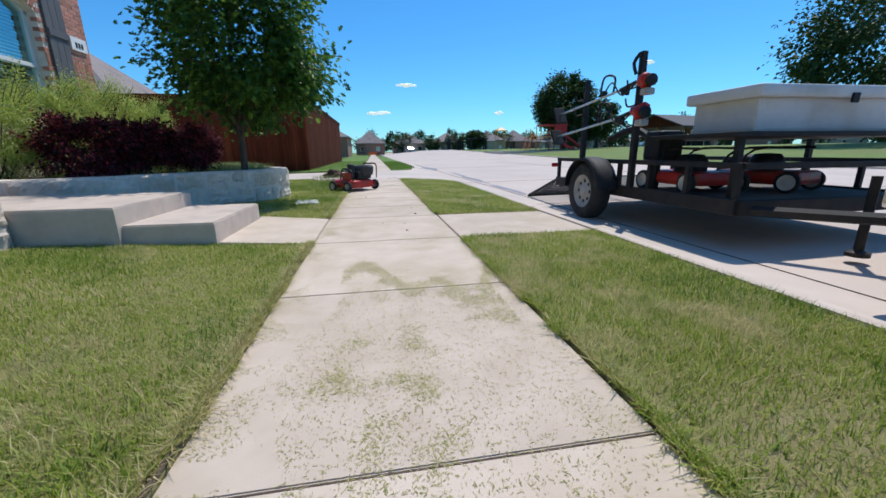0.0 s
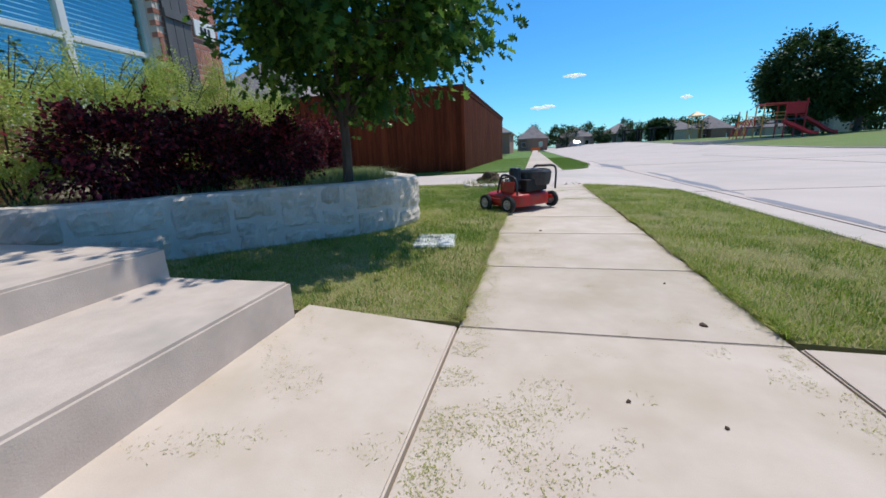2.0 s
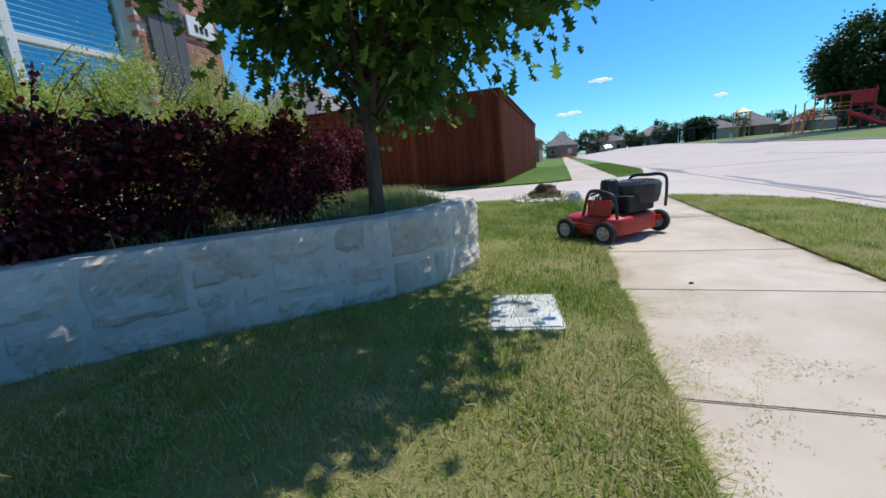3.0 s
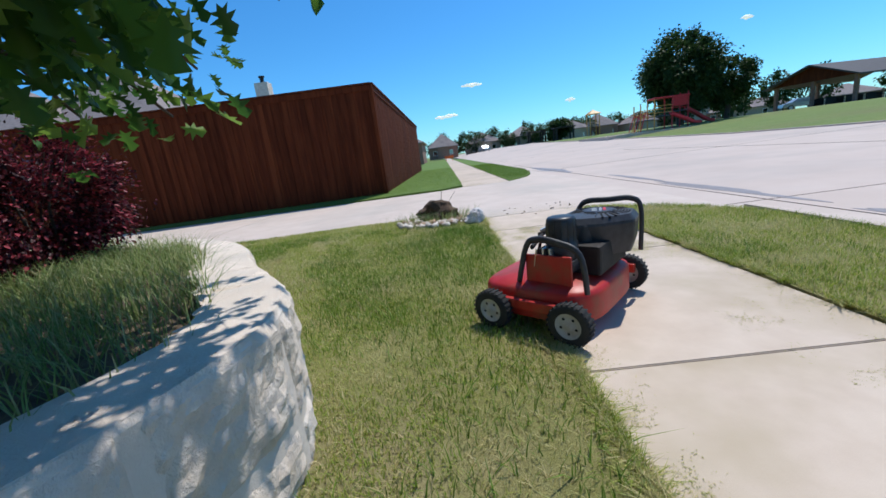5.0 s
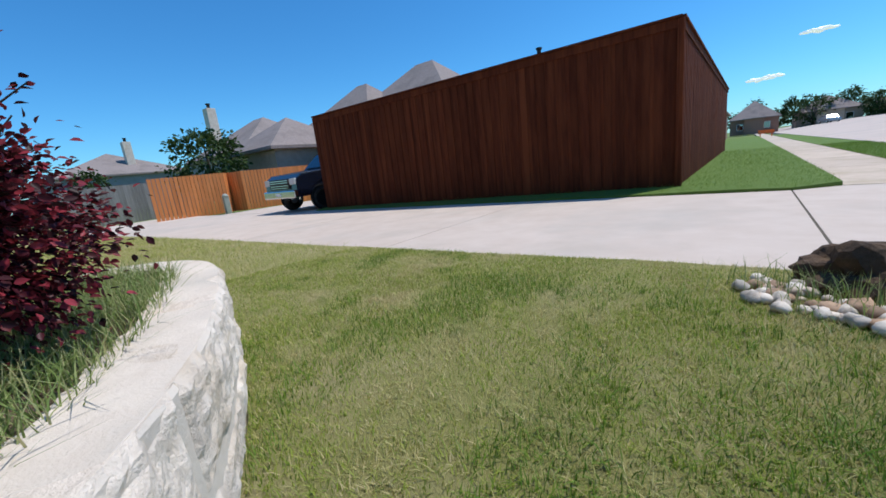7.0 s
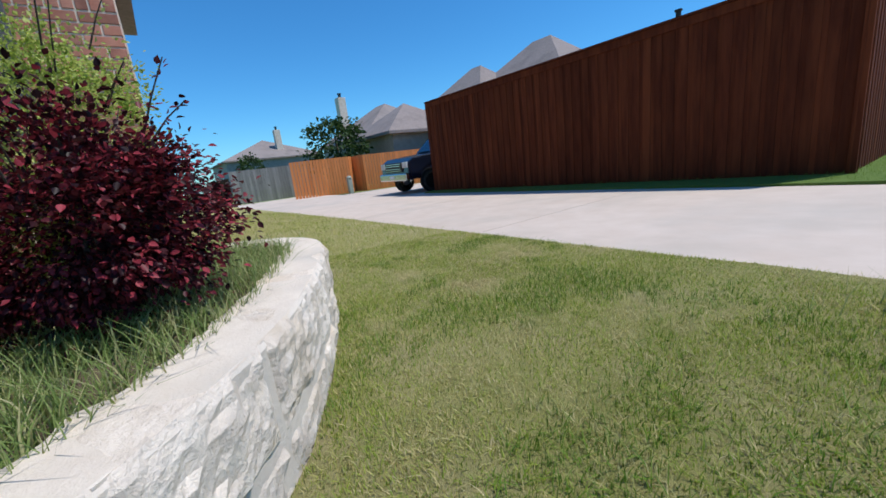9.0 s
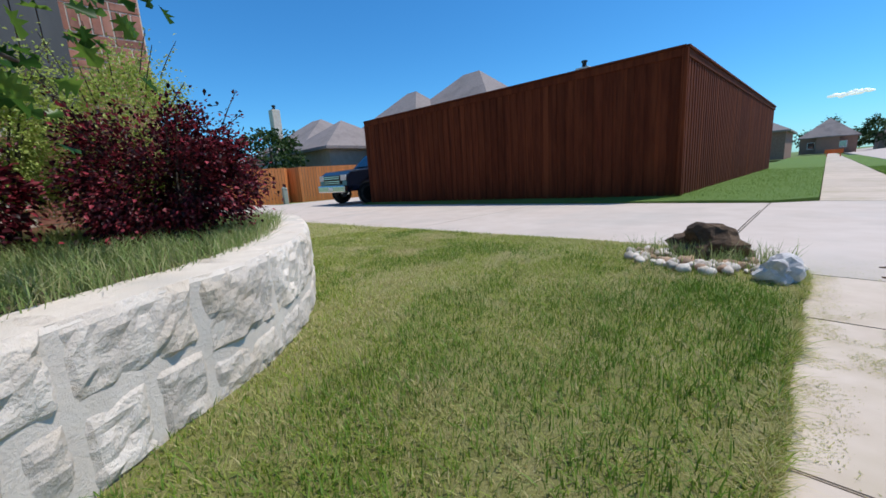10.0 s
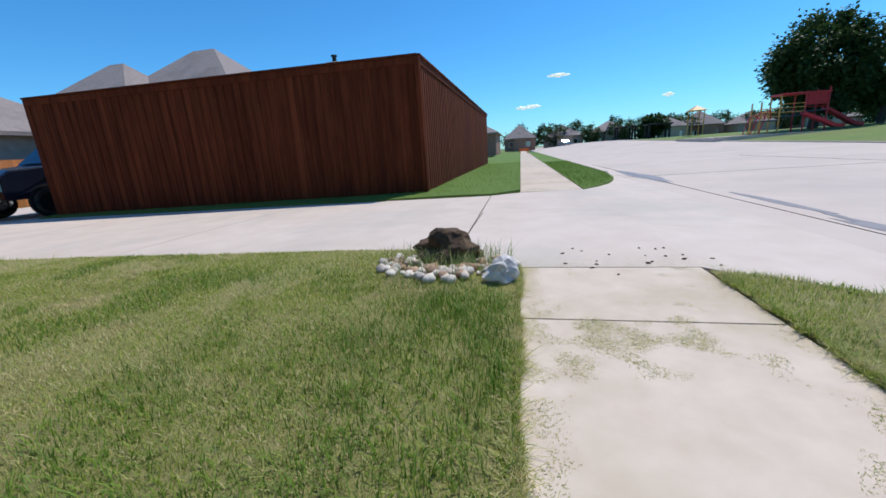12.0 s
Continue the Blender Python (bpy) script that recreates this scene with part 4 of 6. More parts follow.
oak = thing("young_oak", "young oak with lobed dark green leaves in the bed", "tree")
TX, TY = -1.38, 3.06
bm = bmesh.new()
tube(bm, curve_pts([(TX, TY, 0.4), (TX + 0.01, TY + 0.02, 0.9), (TX - 0.02, TY + 0.05, 1.6), (TX + 0.02, TY + 0.1, 2.5), (TX, TY + 0.1, 3.4)], 5), 0.05, 12, 0.018)
part("trunk", bm, BARK, oak, smooth=True)
pts, dirs, cl = crown_points(19000, (TX + 0.26, TY + 0.1, 2.4), (1.16, 1.22, 1.5), 11, 70, 0.56)
low = (pts[:, 2] > 1.0 + 0.28 * np.clip(pts[:, 0] - TX - 0.2, 0, 1.5) + 0.6 * np.clip(pts[:, 1] - TY - 0.35, 0, 2))
sunward = (pts[:, 0] - TX) * 0.68 + (pts[:, 1] - TY) * 0.73
low &= (sunward < 0.7) | ((sunward < 1.3) & (np.random.default_rng(5).uniform(0, 1, len(pts)) < 0.3))
pts, dirs = pts[low], dirs[low]
r2 = np.random.default_rng(21)
extra_p, extra_d = [pts], [dirs]
LOW_BOUGHS = [((-1.45, 4.3, 1.12), 1.3), ((-1.25, 4.2, 1.25), 1.4), ((-1.75, 4.23, 1.15), 1.3), ((-0.1, 3.45, 2.0), 1.55), ((-0.25, 3.15, 1.72), 1.4), ((-0.2, 2.95, 1.45), 1.3), ((-0.9, 2.0, 1.5), 1.35), ((-1.5, 1.85, 1.75), 1.5), ((-2.55, 3.1, 2.0), 1.5), ((-2.3, 3.78, 1.45), 1.25), ((-0.5, 2.35, 1.55), 1.4), ((-1.7, 2.2, 1.5), 1.4), ((-1.6, 4.15, 1.75), 1.5), ((-1.85, 4.63, 1.5), 1.3), ((-0.95, 2.7, 1.3), 1.15), ((-0.5, 4.35, 2.0), 1.6), ((-0.8, 4.15, 1.85), 1.5), ((-0.95, 4.55, 1.9), 1.6), ((-0.3, 4.0, 2.1), 1.7), ((-1.2, 4.5, 2.0), 1.6), ((0.1, 3.6, 2.2), 1.7)]
for k, (end, z0) in enumerate(LOW_BOUGHS):
    e = Vector(end)
    line = curve_pts([(TX, TY + 0.04, z0 - 0.25), Vector((TX, TY, z0)).lerp(e, 0.5) + Vector((0, 0, 0.14)), e], 6)
    part("limb", tube(bmesh.new(), line, 0.022, 7, 0.005), BARK, oak, smooth=True)
    for i in range(115):
        t = r2.uniform(0.3, 1.0)
        p = line[min(len(line) - 1, int(t * (len(line) - 1)))]
        extra_p.append(np.array([[*p]]) + r2.normal(0, 0.11, (1, 3)))
        extra_d.append(np.array([[*(e - Vector((TX, TY, z0))).normalized()]]))
for k in range(26):
    e = Vector(cl[k * 2])
    part("limb", tube(bmesh.new(), curve_pts([(TX, TY + 0.06, max(1.0, e.z - 0.5)), ((TX + e.x) / 2, (TY + e.y) / 2, e.z - 0.1), e], 4), 0.016, 6, 0.004), BARK, oak, smooth=True)
leaf_p, leaf_d = np.concatenate(extra_p), np.concatenate(extra_d)
# the walking side of the crown is pruned clear
clear = ~((leaf_p[:, 0] > -0.85) & (leaf_p[:, 1] < 3.3) & (leaf_p[:, 2] < 1.4) & (leaf_p[:, 1] > 2.6))
tagged(leaves("crown", leaf_p[clear], leaf_d[clear], 0.086, LEAF_OAK, OAK_LEAF, oak), kind="stuff")


def shrub(name, label, c, r, n, size, material, seed, ragged=0.0, parts_up=8):
    ob = thing(name, label, "shrub", "shrubs in the raised bed")
    pts, dirs, cl = crown_points(n, c, r, seed, 60, 0.55)
    ps, ds = [pts], [dirs]
    rr = np.random.default_rng(seed + 100)
    base = Vector((c[0], c[1], 0.42))
    for k in range(parts_up):
        e = Vector(cl[k]) + Vector((0, 0, 0.02))
        part("stem", tube(bmesh.new(), curve_pts([base + Vector((rr.normal(0, 0.05), rr.normal(0, 0.05), 0)), base.lerp(e, 0.5) + Vector((0, 0, 0.05)), e], 4), 0.011, 6, 0.004), BARK, ob, smooth=True)
    for k in range(int(ragged)):
        a = rr.uniform(0, 2 * math.pi)
        st = Vector((c[0] + math.cos(a) * r[0] * 0.7, c[1] + math.sin(a) * r[1] * 0.7, c[2] + r[2] * rr.uniform(0.2, 0.75)))
        en = st + Vector((math.cos(a) * 0.13, math.sin(a) * 0.13, rr.uniform(0.1, 0.26)))
        for i in range(16):
            p = st.lerp(en, i / 15)
            ps.append(np.array([[*p]]) + rr.normal(0, 0.012, (1, 3)))
            ds.append(np.array([[math.cos(a), math.sin(a), 0.8]]))
        part("stem", tube(bmesh.new(), [st, (st + en) / 2 + Vector((0, 0, 0.01)), en], 0.004, 5, 0.002), BARK, ob)
    p, d = np.concatenate(ps), np.concatenate(ds)
    ok = p[:, 2] > 0.44
    tagged(leaves("foliage", p[ok], d[ok], size, LEAF_OVAL, material, ob, 0.1), kind="stuff")
    return ob


shrub("burgundy_shrub", "large rounded burgundy shrub behind the stone wall", (-2.74, 4.80, 0.83), (0.42, 0.44, 0.375), 22000, 0.026, RED_LEAF, 31, 14)
shrub("burgundy_shrub", "smaller burgundy shrub behind the stone wall", (-3.0, 3.85, 0.82), (0.40, 0.38, 0.36), 6500, 0.038, RED_LEAF, 32, 12)
shrub("burgundy_shrub", "burgundy shrub beside the oak trunk", (-2.1, 3.15, 0.78), (0.33, 0.33, 0.34), 5500, 0.038, RED_LEAF, 33, 12)
shrub("burgundy_shrub", "dark burgundy hedge shrub in shade", (-2.6, 2.72, 0.80), (0.44, 0.42, 0.36), 7500, 0.04, RED_LEAF, 34, 6)
shrub("burgundy_shrub", "dark burgundy hedge shrub in shade", (-2.8, 2.1, 0.80), (0.42, 0.42, 0.36), 7500, 0.04, RED_LEAF, 35, 6)
shrub("burgundy_shrub", "burgundy shrub beside the front steps", (-3.1, -0.5, 0.95), (0.4, 0.4, 0.55), 3200, 0.045, RED_LEAF, 36, 8)
for k, (x, y, z, h) in enumerate(((-3.5, 1.85, 0.98, 0.52), (-3.5, 2.55, 1.10, 0.60), (-3.5, 3.3, 1.12, 0.62), (-3.5, 4.05, 1.16, 0.62), (-3.42, 4.72, 1.14, 0.56))):
    shrub("yellow_green_shrub", "feathery yellow-green shrub against the house", (x, y, z), (0.42, 0.42, h), 19000, 0.021, LIME_LEAF, 41 + k, 26)


def far_tree(label, x, y, z, h, r, seed, n=6000, size=0.34, trunk=0.3):
    ob = thing("park_tree", label, "tree", "trees of the park")
    part("trunk", tube(bmesh.new(), curve_pts([(x, y, z - 0.3), (x + 0.1, y, z + h * 0.25), (x - 0.1, y + 0.1, z + h * 0.55), (x, y, z + h * 0.8)], 4), trunk, 8, trunk * 0.3), BARK, ob, smooth=True)
    pts, dirs, cl = crown_points(n, (x, y, z + h * 0.58), (r, r, h * 0.43), seed, 110, 0.45)
    for k in range(6):
        e = Vector(cl[k])
        part("limb", tube(bmesh.new(), curve_pts([(x, y, z + h * 0.25), (Vector((x, y, z + h * 0.3)) + e) / 2, e], 3), trunk * 0.4, 6, 0.03), BARK, ob)
    tagged(leaves("crown", pts, dirs, size, LEAF_OVAL, FAR_LEAF, ob), kind="stuff")
    return ob


far_tree("broad dark green park tree beside the playground", 26.0, 47.0, 0.9, 8.9, 3.7, 51, 26000, 0.32, 0.4)
far_tree("dark green side tree of the playground clump", 30.2, 45.8, 1.0, 6.0, 2.3, 52, 9000, 0.28)
far_tree("large spreading park tree across the street", 39.5, 20, 0.9, 13.2, 7.4, 53, 20000, 0.34, 0.5)
far_tree("round clipped dark green park tree", 20.6, 73, 1.0, 3.4, 1.9, 54, 2500, 0.45)
far_tree("slim young park tree beyond the pavilion", 52.5, 47, 1.0, 6.4, 1.8, 55, 1500, 0.35)
rr = random.Random(9)
for k in range(34):
    x = -2 + k * 3.1 + rr.uniform(-1, 1)
    far_tree("distant dark green street tree", x, 133 + rr.uniform(-12, 20), 0.2, rr.uniform(4.8, 8.2), rr.uniform(2.2, 3.8), 60 + k, 1800, 0.45, 0.2)
for k in range(14):
    far_tree("distant dark green park tree", 58 + k * 7 + rr.uniform(-2, 2), 88 - k * 4.4 + rr.uniform(-4, 4), 0.8, rr.uniform(5, 8), rr.uniform(2.5, 4), 120 + k, 1800, 0.5, 0.25)
far_tree("small leafy tree behind the orange fence", -25.4, 14.6, -0.2, 4.4, 1.9, 56, 2600, 0.25, 0.12)
far_tree("small round tree at the alley end", -52, 14, -0.2, 4.2, 1.6, 57, 900, 0.35, 0.12)


# ---- houses around ----
def window_on(bm_parent, x0, x1, y, z0, z1, face):
    w = part("window", boxed(x0, x1, y - 0.05, y + 0.05, z0, z1), WHITE, bm_parent)
    part("pane", boxed(x0 + 0.08, x1 - 0.08, y - 0.06 if face < 0 else y + 0.05, y - 0.05 if face < 0 else y + 0.06, z0 + 0.08, z1 - 0.08), CAR_GLASS, w)


def far_house(label, x0, x1, y0, y1, eave, rise, wall, base=-0.2, gables=(), windows=(), chimney=None):
    ob = thing("neighbour_house", label, "house", "houses of the neighbourhood")
    part("wall", boxed(x0, x1, y0, y1, base, eave), wall, ob)
    roof = part("roof", hip_roof(bmesh.new(), x0, x1, y0, y1, eave, rise), SHINGLE, ob)
    for gx0, gx1, gy0, gy1, ge, gr in gables:
        part("wing", boxed(gx0, gx1, gy0, gy1, base, ge), wall, ob)
        part("roof", hip_roof(bmesh.new(), gx0, gx1, gy0, gy1, ge, gr), SHINGLE, ob)
    for wx0, wx1, wz0, wz1 in windows:
        window_on(ob, wx0, wx1, y0, wz0, wz1, -1)
    if chimney:
        cx, cy, ct = chimney
        part("chimney", boxed(cx - 0.45, cx + 0.45, cy - 0.4, cy + 0.4, eave, ct, 0.04), LIMESTONE, roof)
        part("flue", lathe(bmesh.new(), [(0.14, ct), (0.14, ct + 0.35), (0.2, ct + 0.36), (0.2, ct + 0.45)], 10, Matrix.Translation((cx, cy, 0))), BLACK_STEEL, roof)
    return ob


far_house("single-storey house with a broad brown hip roof", -24.5, -13, 22, 32, 3.2, 4.6, STUCCO, gables=((-27, -18, 20.5, 28.5, 3.1, 3.8), (-28.5, -22.6, 17.2, 23, 3.0, 2.1)), windows=((-20, -18.5, 0.9, 2.2), (-16, -14.6, 0.9, 2.2)))
far_house("house with brown hip roof behind the fence", -14.5, -6, 29, 38, 2.75, 3.6, BRICK_FAR, chimney=(-12, 30.6, 7.1))
far_house("grey house with hip roof and pale chimney", -46, -34, 21, 31, 3.8, 3.6, GREY_SIDING, chimney=(-40.2, 21.6, 8.2), windows=((-36, -34.5, 1, 2.3),))
far_house("pale grey house at the far end of the alley", -72, -56, 12, 24, 3.8, 2.8, GREY_SIDING, chimney=(-58.5, 19.3, 7.5), windows=((-69, -67, 1.2, 2.6), (-63, -61, 1.2, 2.6)))
rr = random.Random(4)
x = -26
k = 0
while x < 72:
    w = rr.uniform(8, 11)
    y = 122 + rr.uniform(-4, 5)
    e = rr.choice((3.4, 3.8, 5.6))
    far_house("distant brick house with grey-brown roof", x, x + w, y, y + 10, e, rr.uniform(3.0, 4.0), rr.choice((BRICK_FAR, STUCCO)), 0, windows=((x + 1.2, x + 2.4, 1, 2.4), (x + w - 2.6, x + w - 1.4, 1, 2.4)), gables=((x + w * 0.3, x + w * 0.7, y - 2.5, y + 3, e, 1.9),))
    x += w + rr.uniform(1.5, 3.5)
    k += 1
for k in range(9):
    x, y = 70 + k * 13, 118 - k * 9
    far_house("distant brick house beyond the park", x, x + 10, y, y + 9, rr.choice((3.2, 5.0)), 2.6, rr.choice((BRICK_FAR, STUCCO)), 0.3, windows=((x + 1.5, x + 2.8, 1.2, 2.5), (x + 7, x + 8.4, 1.2, 2.5)))
far_house("brick house at the street end", -12, -3.4, 62, 74, 3.2, 2.7, BRICK_FAR, 0, windows=((-10, -8.6, 1, 2.3),))

# ---- park ----
pav = thing("park_pavilion", "open park pavilion with dark pitched metal roof", "pavilion")
PX0, PX1, PY0, PY1, PZ = 28.4, 36.6, 33.4, 45.7, 1.1
bm = bmesh.new()
ridge = (PX0 + PX1) / 2
prof = [(PX0 - 0.5, 2.5), (ridge - 0.1, 4.2), (ridge + 0.1, 4.2), (PX1 + 0.5, 2.5)]
lo = [[bm.verts.new((x, y, PZ + z - t)) for x, z in prof] for y, t in ((PY0 - 0.6, 0), (PY1 + 0.6, 0), (PY0 - 0.6, 0.15), (PY1 + 0.6, 0.15))]
hy = (PY0 + PY1) / 2
for a, b in ((0, 1), (2, 3)):
    for k in range(3):
        bm.faces.new((lo[a][k], lo[a][k + 1], lo[b][k + 1], lo[b][k]))
for a, b in ((0, 2), (1, 3)):
    for k in range(3):
        bm.faces.new((lo[a][k], lo[a][k + 1], lo[b][k + 1], lo[b][k]))
for k in (0, 3):
    bm.faces.new((lo[0][k], lo[1][k], lo[3][k], lo[2][k]))
bmesh.ops.recalc_face_normals(bm, faces=bm.faces)
part("roof", bm, PAV_ROOF, pav, "dark grey pitched roof")
for x in (PX0 + 0.3, ridge, PX1 - 0.3):
    for y in (PY0 + 0.3, (PY0 + PY1) / 2, PY1 - 0.3):
        part("post", boxed(x - 0.14, x + 0.14, y - 0.14, y + 0.14, PZ - 0.3, PZ + 2.55, 0.01), BRICK_FAR, pav)
part("gable", ([(PX0, PY0, PZ + 2.5), (PX1, PY0, PZ + 2.5), (ridge + 0.1, PY0, PZ + 4.1), (ridge - 0.1, PY0, PZ + 4.1)], [(0, 1, 2, 3)]), CEDAR, pav)
part("floor", boxed(PX0 - 0.5, PX1 + 0.5, PY0 - 0.5, PY1 + 0.5, PZ - 0.5, PZ - 0.05), CONCRETE_DRIVE, pav)
PAV_AT = Matrix.Translation((45.4, 47.5, 0)) @ pose(0, 0, 0, 0, 0, -79) @ Matrix.Translation((-32.5, -39.55, 0))
pav.matrix_basis = PAV_AT
for k in range(4):
    t = thing("picnic_table", "dark picnic table under the pavilion", "table", "picnic tables", PAV_AT @ pose(ridge, PY0 + 2 + k * 2.7, PZ - 0.05))
    part("top", boxed(-0.8, 0.8, -0.35, 0.35, 0.7, 0.76, 0.01), BLACK_STEEL, t)
    for s in (-1, 1):
        part("bench", boxed(-0.8, 0.8, s * 0.75 - 0.13, s * 0.75 + 0.13, 0.42, 0.46, 0.01), BLACK_STEEL, t)
        part("leg", boxed(s * 0.6 - 0.04, s * 0.6 + 0.04, -0.7, 0.7, 0.0, 0.7), BLACK_STEEL, t)

play = thing("playground_set", "red and tan playground climber with slides", "playground")
GX, GY, GZ = 22.6, 42.6, 0.72
for x, y, h in ((-3.2, 0, 2.6), (-1.8, 0, 3.0), (-1.8, 1.4, 3.0), (0, 0, 3.2), (0, 1.4, 3.2), (1.6, 0, 3.4), (1.6, 1.4, 3.4), (-3.2, 1.4, 2.6)):
    part("post", tube(bmesh.new(), [(GX + x, GY + y, GZ - 0.2), (GX + x, GY + y, GZ + h)], 0.06, 8), PLAY_RED if x > -1 else PLAY_TAN, play)
for x0, x1, z in ((-3.2, -1.8, 1.0), (-1.8, 0, 1.3), (0, 1.6, 1.6)):
    part("deck", boxed(GX + x0, GX + x1, GY, GY + 1.4, GZ + z, GZ + z + 0.08), PLAY_BLUE, play)
    for s in (0.35, 0.7, 1.0):
        part("rail", tube(bmesh.new(), [(GX + x0, GY - 0.02, GZ + z + s), (GX + x1, GY - 0.02, GZ + z + s)], 0.035, 6), PLAY_TAN if x0 < -1 else PLAY_RED, play)


def slide_mesh(pts, w):
    bm = bmesh.new()
    prof = [(-w / 2, 0.2), (-w / 2, 0.0), (w / 2, 0.0), (w / 2, 0.2), (w / 2 + 0.05, 0.2), (w / 2 + 0.05, -0.06), (-w / 2 - 0.05, -0.06), (-w / 2 - 0.05, 0.2)]
    rows = [[bm.verts.new(Vector(p) + Vector((0, a, b))) for a, b in prof] for p in pts]
    for a, b in zip(rows, rows[1:]):
        for k in range(8):
            bm.faces.new((a[k], a[(k + 1) % 8], b[(k + 1) % 8], b[k]))
    bm.faces.new(rows[0])
    bm.faces.new(rows[-1][::-1])
    bmesh.ops.recalc_face_normals(bm, faces=bm.faces)
    return bm


part("slide", slide_mesh(curve_pts([(GX + 1.6, GY + 0.4, GZ + 1.75), (GX + 2.6, GY + 0.3, GZ + 1.1), (GX + 3.6, GY + 0.2, GZ + 0.4), (GX + 4.3, GY + 0.2, GZ + 0.2)], 4), 0.5), PLAY_RED, play, "bright red plastic slide")
part("slide", slide_mesh(curve_pts([(GX - 0.2, GY - 0.1, GZ + 1.4), (GX + 0.6, GY - 0.9, GZ + 0.8), (GX + 1.3, GY - 1.3, GZ + 0.3), (GX + 1.9, GY - 1.4, GZ + 0.2)], 4), 0.5), PLAY_RED, play, "bright red plastic slide")
part("panel", boxed(GX + 0.1, GX + 1.5, GY - 0.04, GY + 0.04, GZ + 2.1, GZ + 3.0, 0.02), PLAY_RED, play)
part("roof", boxed(GX - 1.8, GX + 1.7, GY - 0.1, GY + 1.5, GZ + 3.0, GZ + 3.15, 0.03), PLAY_RED, play)
for k in range(5):
    part("arch_rung", tube(bmesh.new(), curve_pts([(GX - 4.6 + k * 0.3, GY - 0.4, GZ), (GX - 4.0 + k * 0.3, GY - 0.3, GZ + 1.5 + k * 0.1), (GX - 3.2 + k * 0.2, GY, GZ + 1.2)], 4), 0.04, 6), PLAY_TAN if k % 2 else PLAY_RED, play)
part("surround", boxed(GX - 7.5, GX + 6, GY - 2.2, GY + 6, GZ - 0.5, GZ - 0.05), CONCRETE_DRIVE, play, "pale play surface")
play.matrix_basis = Matrix.Translation((GX, GY, GZ)) @ Matrix.Scale(0.97, 4) @ Matrix.Translation((-GX, -GY, -GZ))
p2 = thing("small_play_tower", "small tan and dark climbing tower", "playground")
for x in (0, 1.3):
    for y in (0, 1.3):
        part("post", tube(bmesh.new(), [(16.4 + x, 51 + y, 0.3), (16.4 + x, 51 + y, 3.2)], 0.06, 8), PLAY_TAN, p2)
part("deck", boxed(16.4, 17.7, 51, 52.3, 1.6, 1.7), PLAY_BLUE, p2)
part("roof", hip_roof(bmesh.new(), 16.4, 17.7, 51, 52.3, 3.2, 0.6, 0.2, 0.06), PLAY_TAN, p2)
p2.matrix_basis = Matrix.Translation((4.4, 8.4, 0.75))
for x, y in ((17.6, 78), (19.2, 75), (20.4, 70.5)):
    b = thing("park_bench_frame", "dark timber park shelter frame by the street", "shelter", "frames by the far kerb", pose(x, y, 1.0))
    for px in (-1.4, 1.4):
        for py in (-0.8, 0.8):
            part("post", boxed(px - 0.12, px + 0.12, py - 0.12, py + 0.12, -0.2, 1.9), BLACK_STEEL, b)
    part("beam", boxed(-1.8, 1.8, -1.0, 1.0, 1.9, 2.1, 0.02), BLACK_STEEL, b)
oc = thing("traffic_barrier", "small orange barrier far down the sidewalk", "barrier", m=pose(0.5, 62, 0.0))
part("board", boxed(-0.7, 0.7, -0.04, 0.04, 0.35, 0.75, 0.01), ORANGE, oc)
for s in (-0.5, 0.5):
    part("leg", boxed(s - 0.04, s + 0.04, -0.25, 0.25, 0.0, 0.36), ORANGE, oc)
for k, (cx, cz, w) in enumerate(((134, 237, 32), (14, 138, 24), (46, 141, 22), (490, 143, 14), (1120, 340, 16))):
    bm = bmesh.new()
    for j in range(5):
        lump(bm, (cx + (j - 2) * w * 0.42, 1500 + j, cz + (j % 2) * 2), (w * 0.42, 12, 6.5 - abs(j - 2) * 1.6), 30 + k * 7 + j, 0.3, 2)
    tagged(part("cloud", bm, CLOUD, smooth=True), "small flat white fair-weather cloud", "cloud", kind="structure")

# ---- wheels ----
def wheel(parent, name, c, r, w, tyre_r, rim_mat, holes=0):
    """A wheel on an axle along x: tyre with tread blocks, dished rim with dark discs as hole shade, hub."""
    m = Matrix.Translation(c) @ pose(0, 0, 0, 0, 90, 0)
    ty = part(name, lathe(bmesh.new(), [(tyre_r, -w * 0.42), (r * 0.9, -w * 0.5), (r * 0.985, -w * 0.36), (r, -w * 0.12), (r, w * 0.12), (r * 0.985, w * 0.36), (r * 0.9, w * 0.5), (tyre_r, w * 0.42), (tyre_r * 0.97, 0.0)], 32, m, cap=False), RUBBER, parent, smooth=True)
    for s in (-1, 1):
        part("rim", lathe(bmesh.new(), [(tyre_r * 1.02, s * w * 0.43), (tyre_r * 0.93, s * w * 0.40), (tyre_r * 0.86, s * w * 0.25), (tyre_r * 0.4, s * w * 0.30), (tyre_r * 0.34, s * w * 0.40), (0.001, s * w * 0.42)], 24, m, cap=False), rim_mat, ty, smooth=True)
        # thin discs on the uncut rim, near-black for the shade in holes
        for k in range(holes):
            a = 2 * math.pi * k / holes
            bm = bmesh.new()
            lathe(bm, [(tyre_r * 0.11, s * w * 0.262), (tyre_r * 0.11, s * w * 0.275)], 10, m @ Matrix.Translation((math.cos(a) * tyre_r * 0.63, math.sin(a) * tyre_r * 0.63, s * 0.004)))
            part("rim_hole", bm, OPENING_SHADE, ty)
    return ty


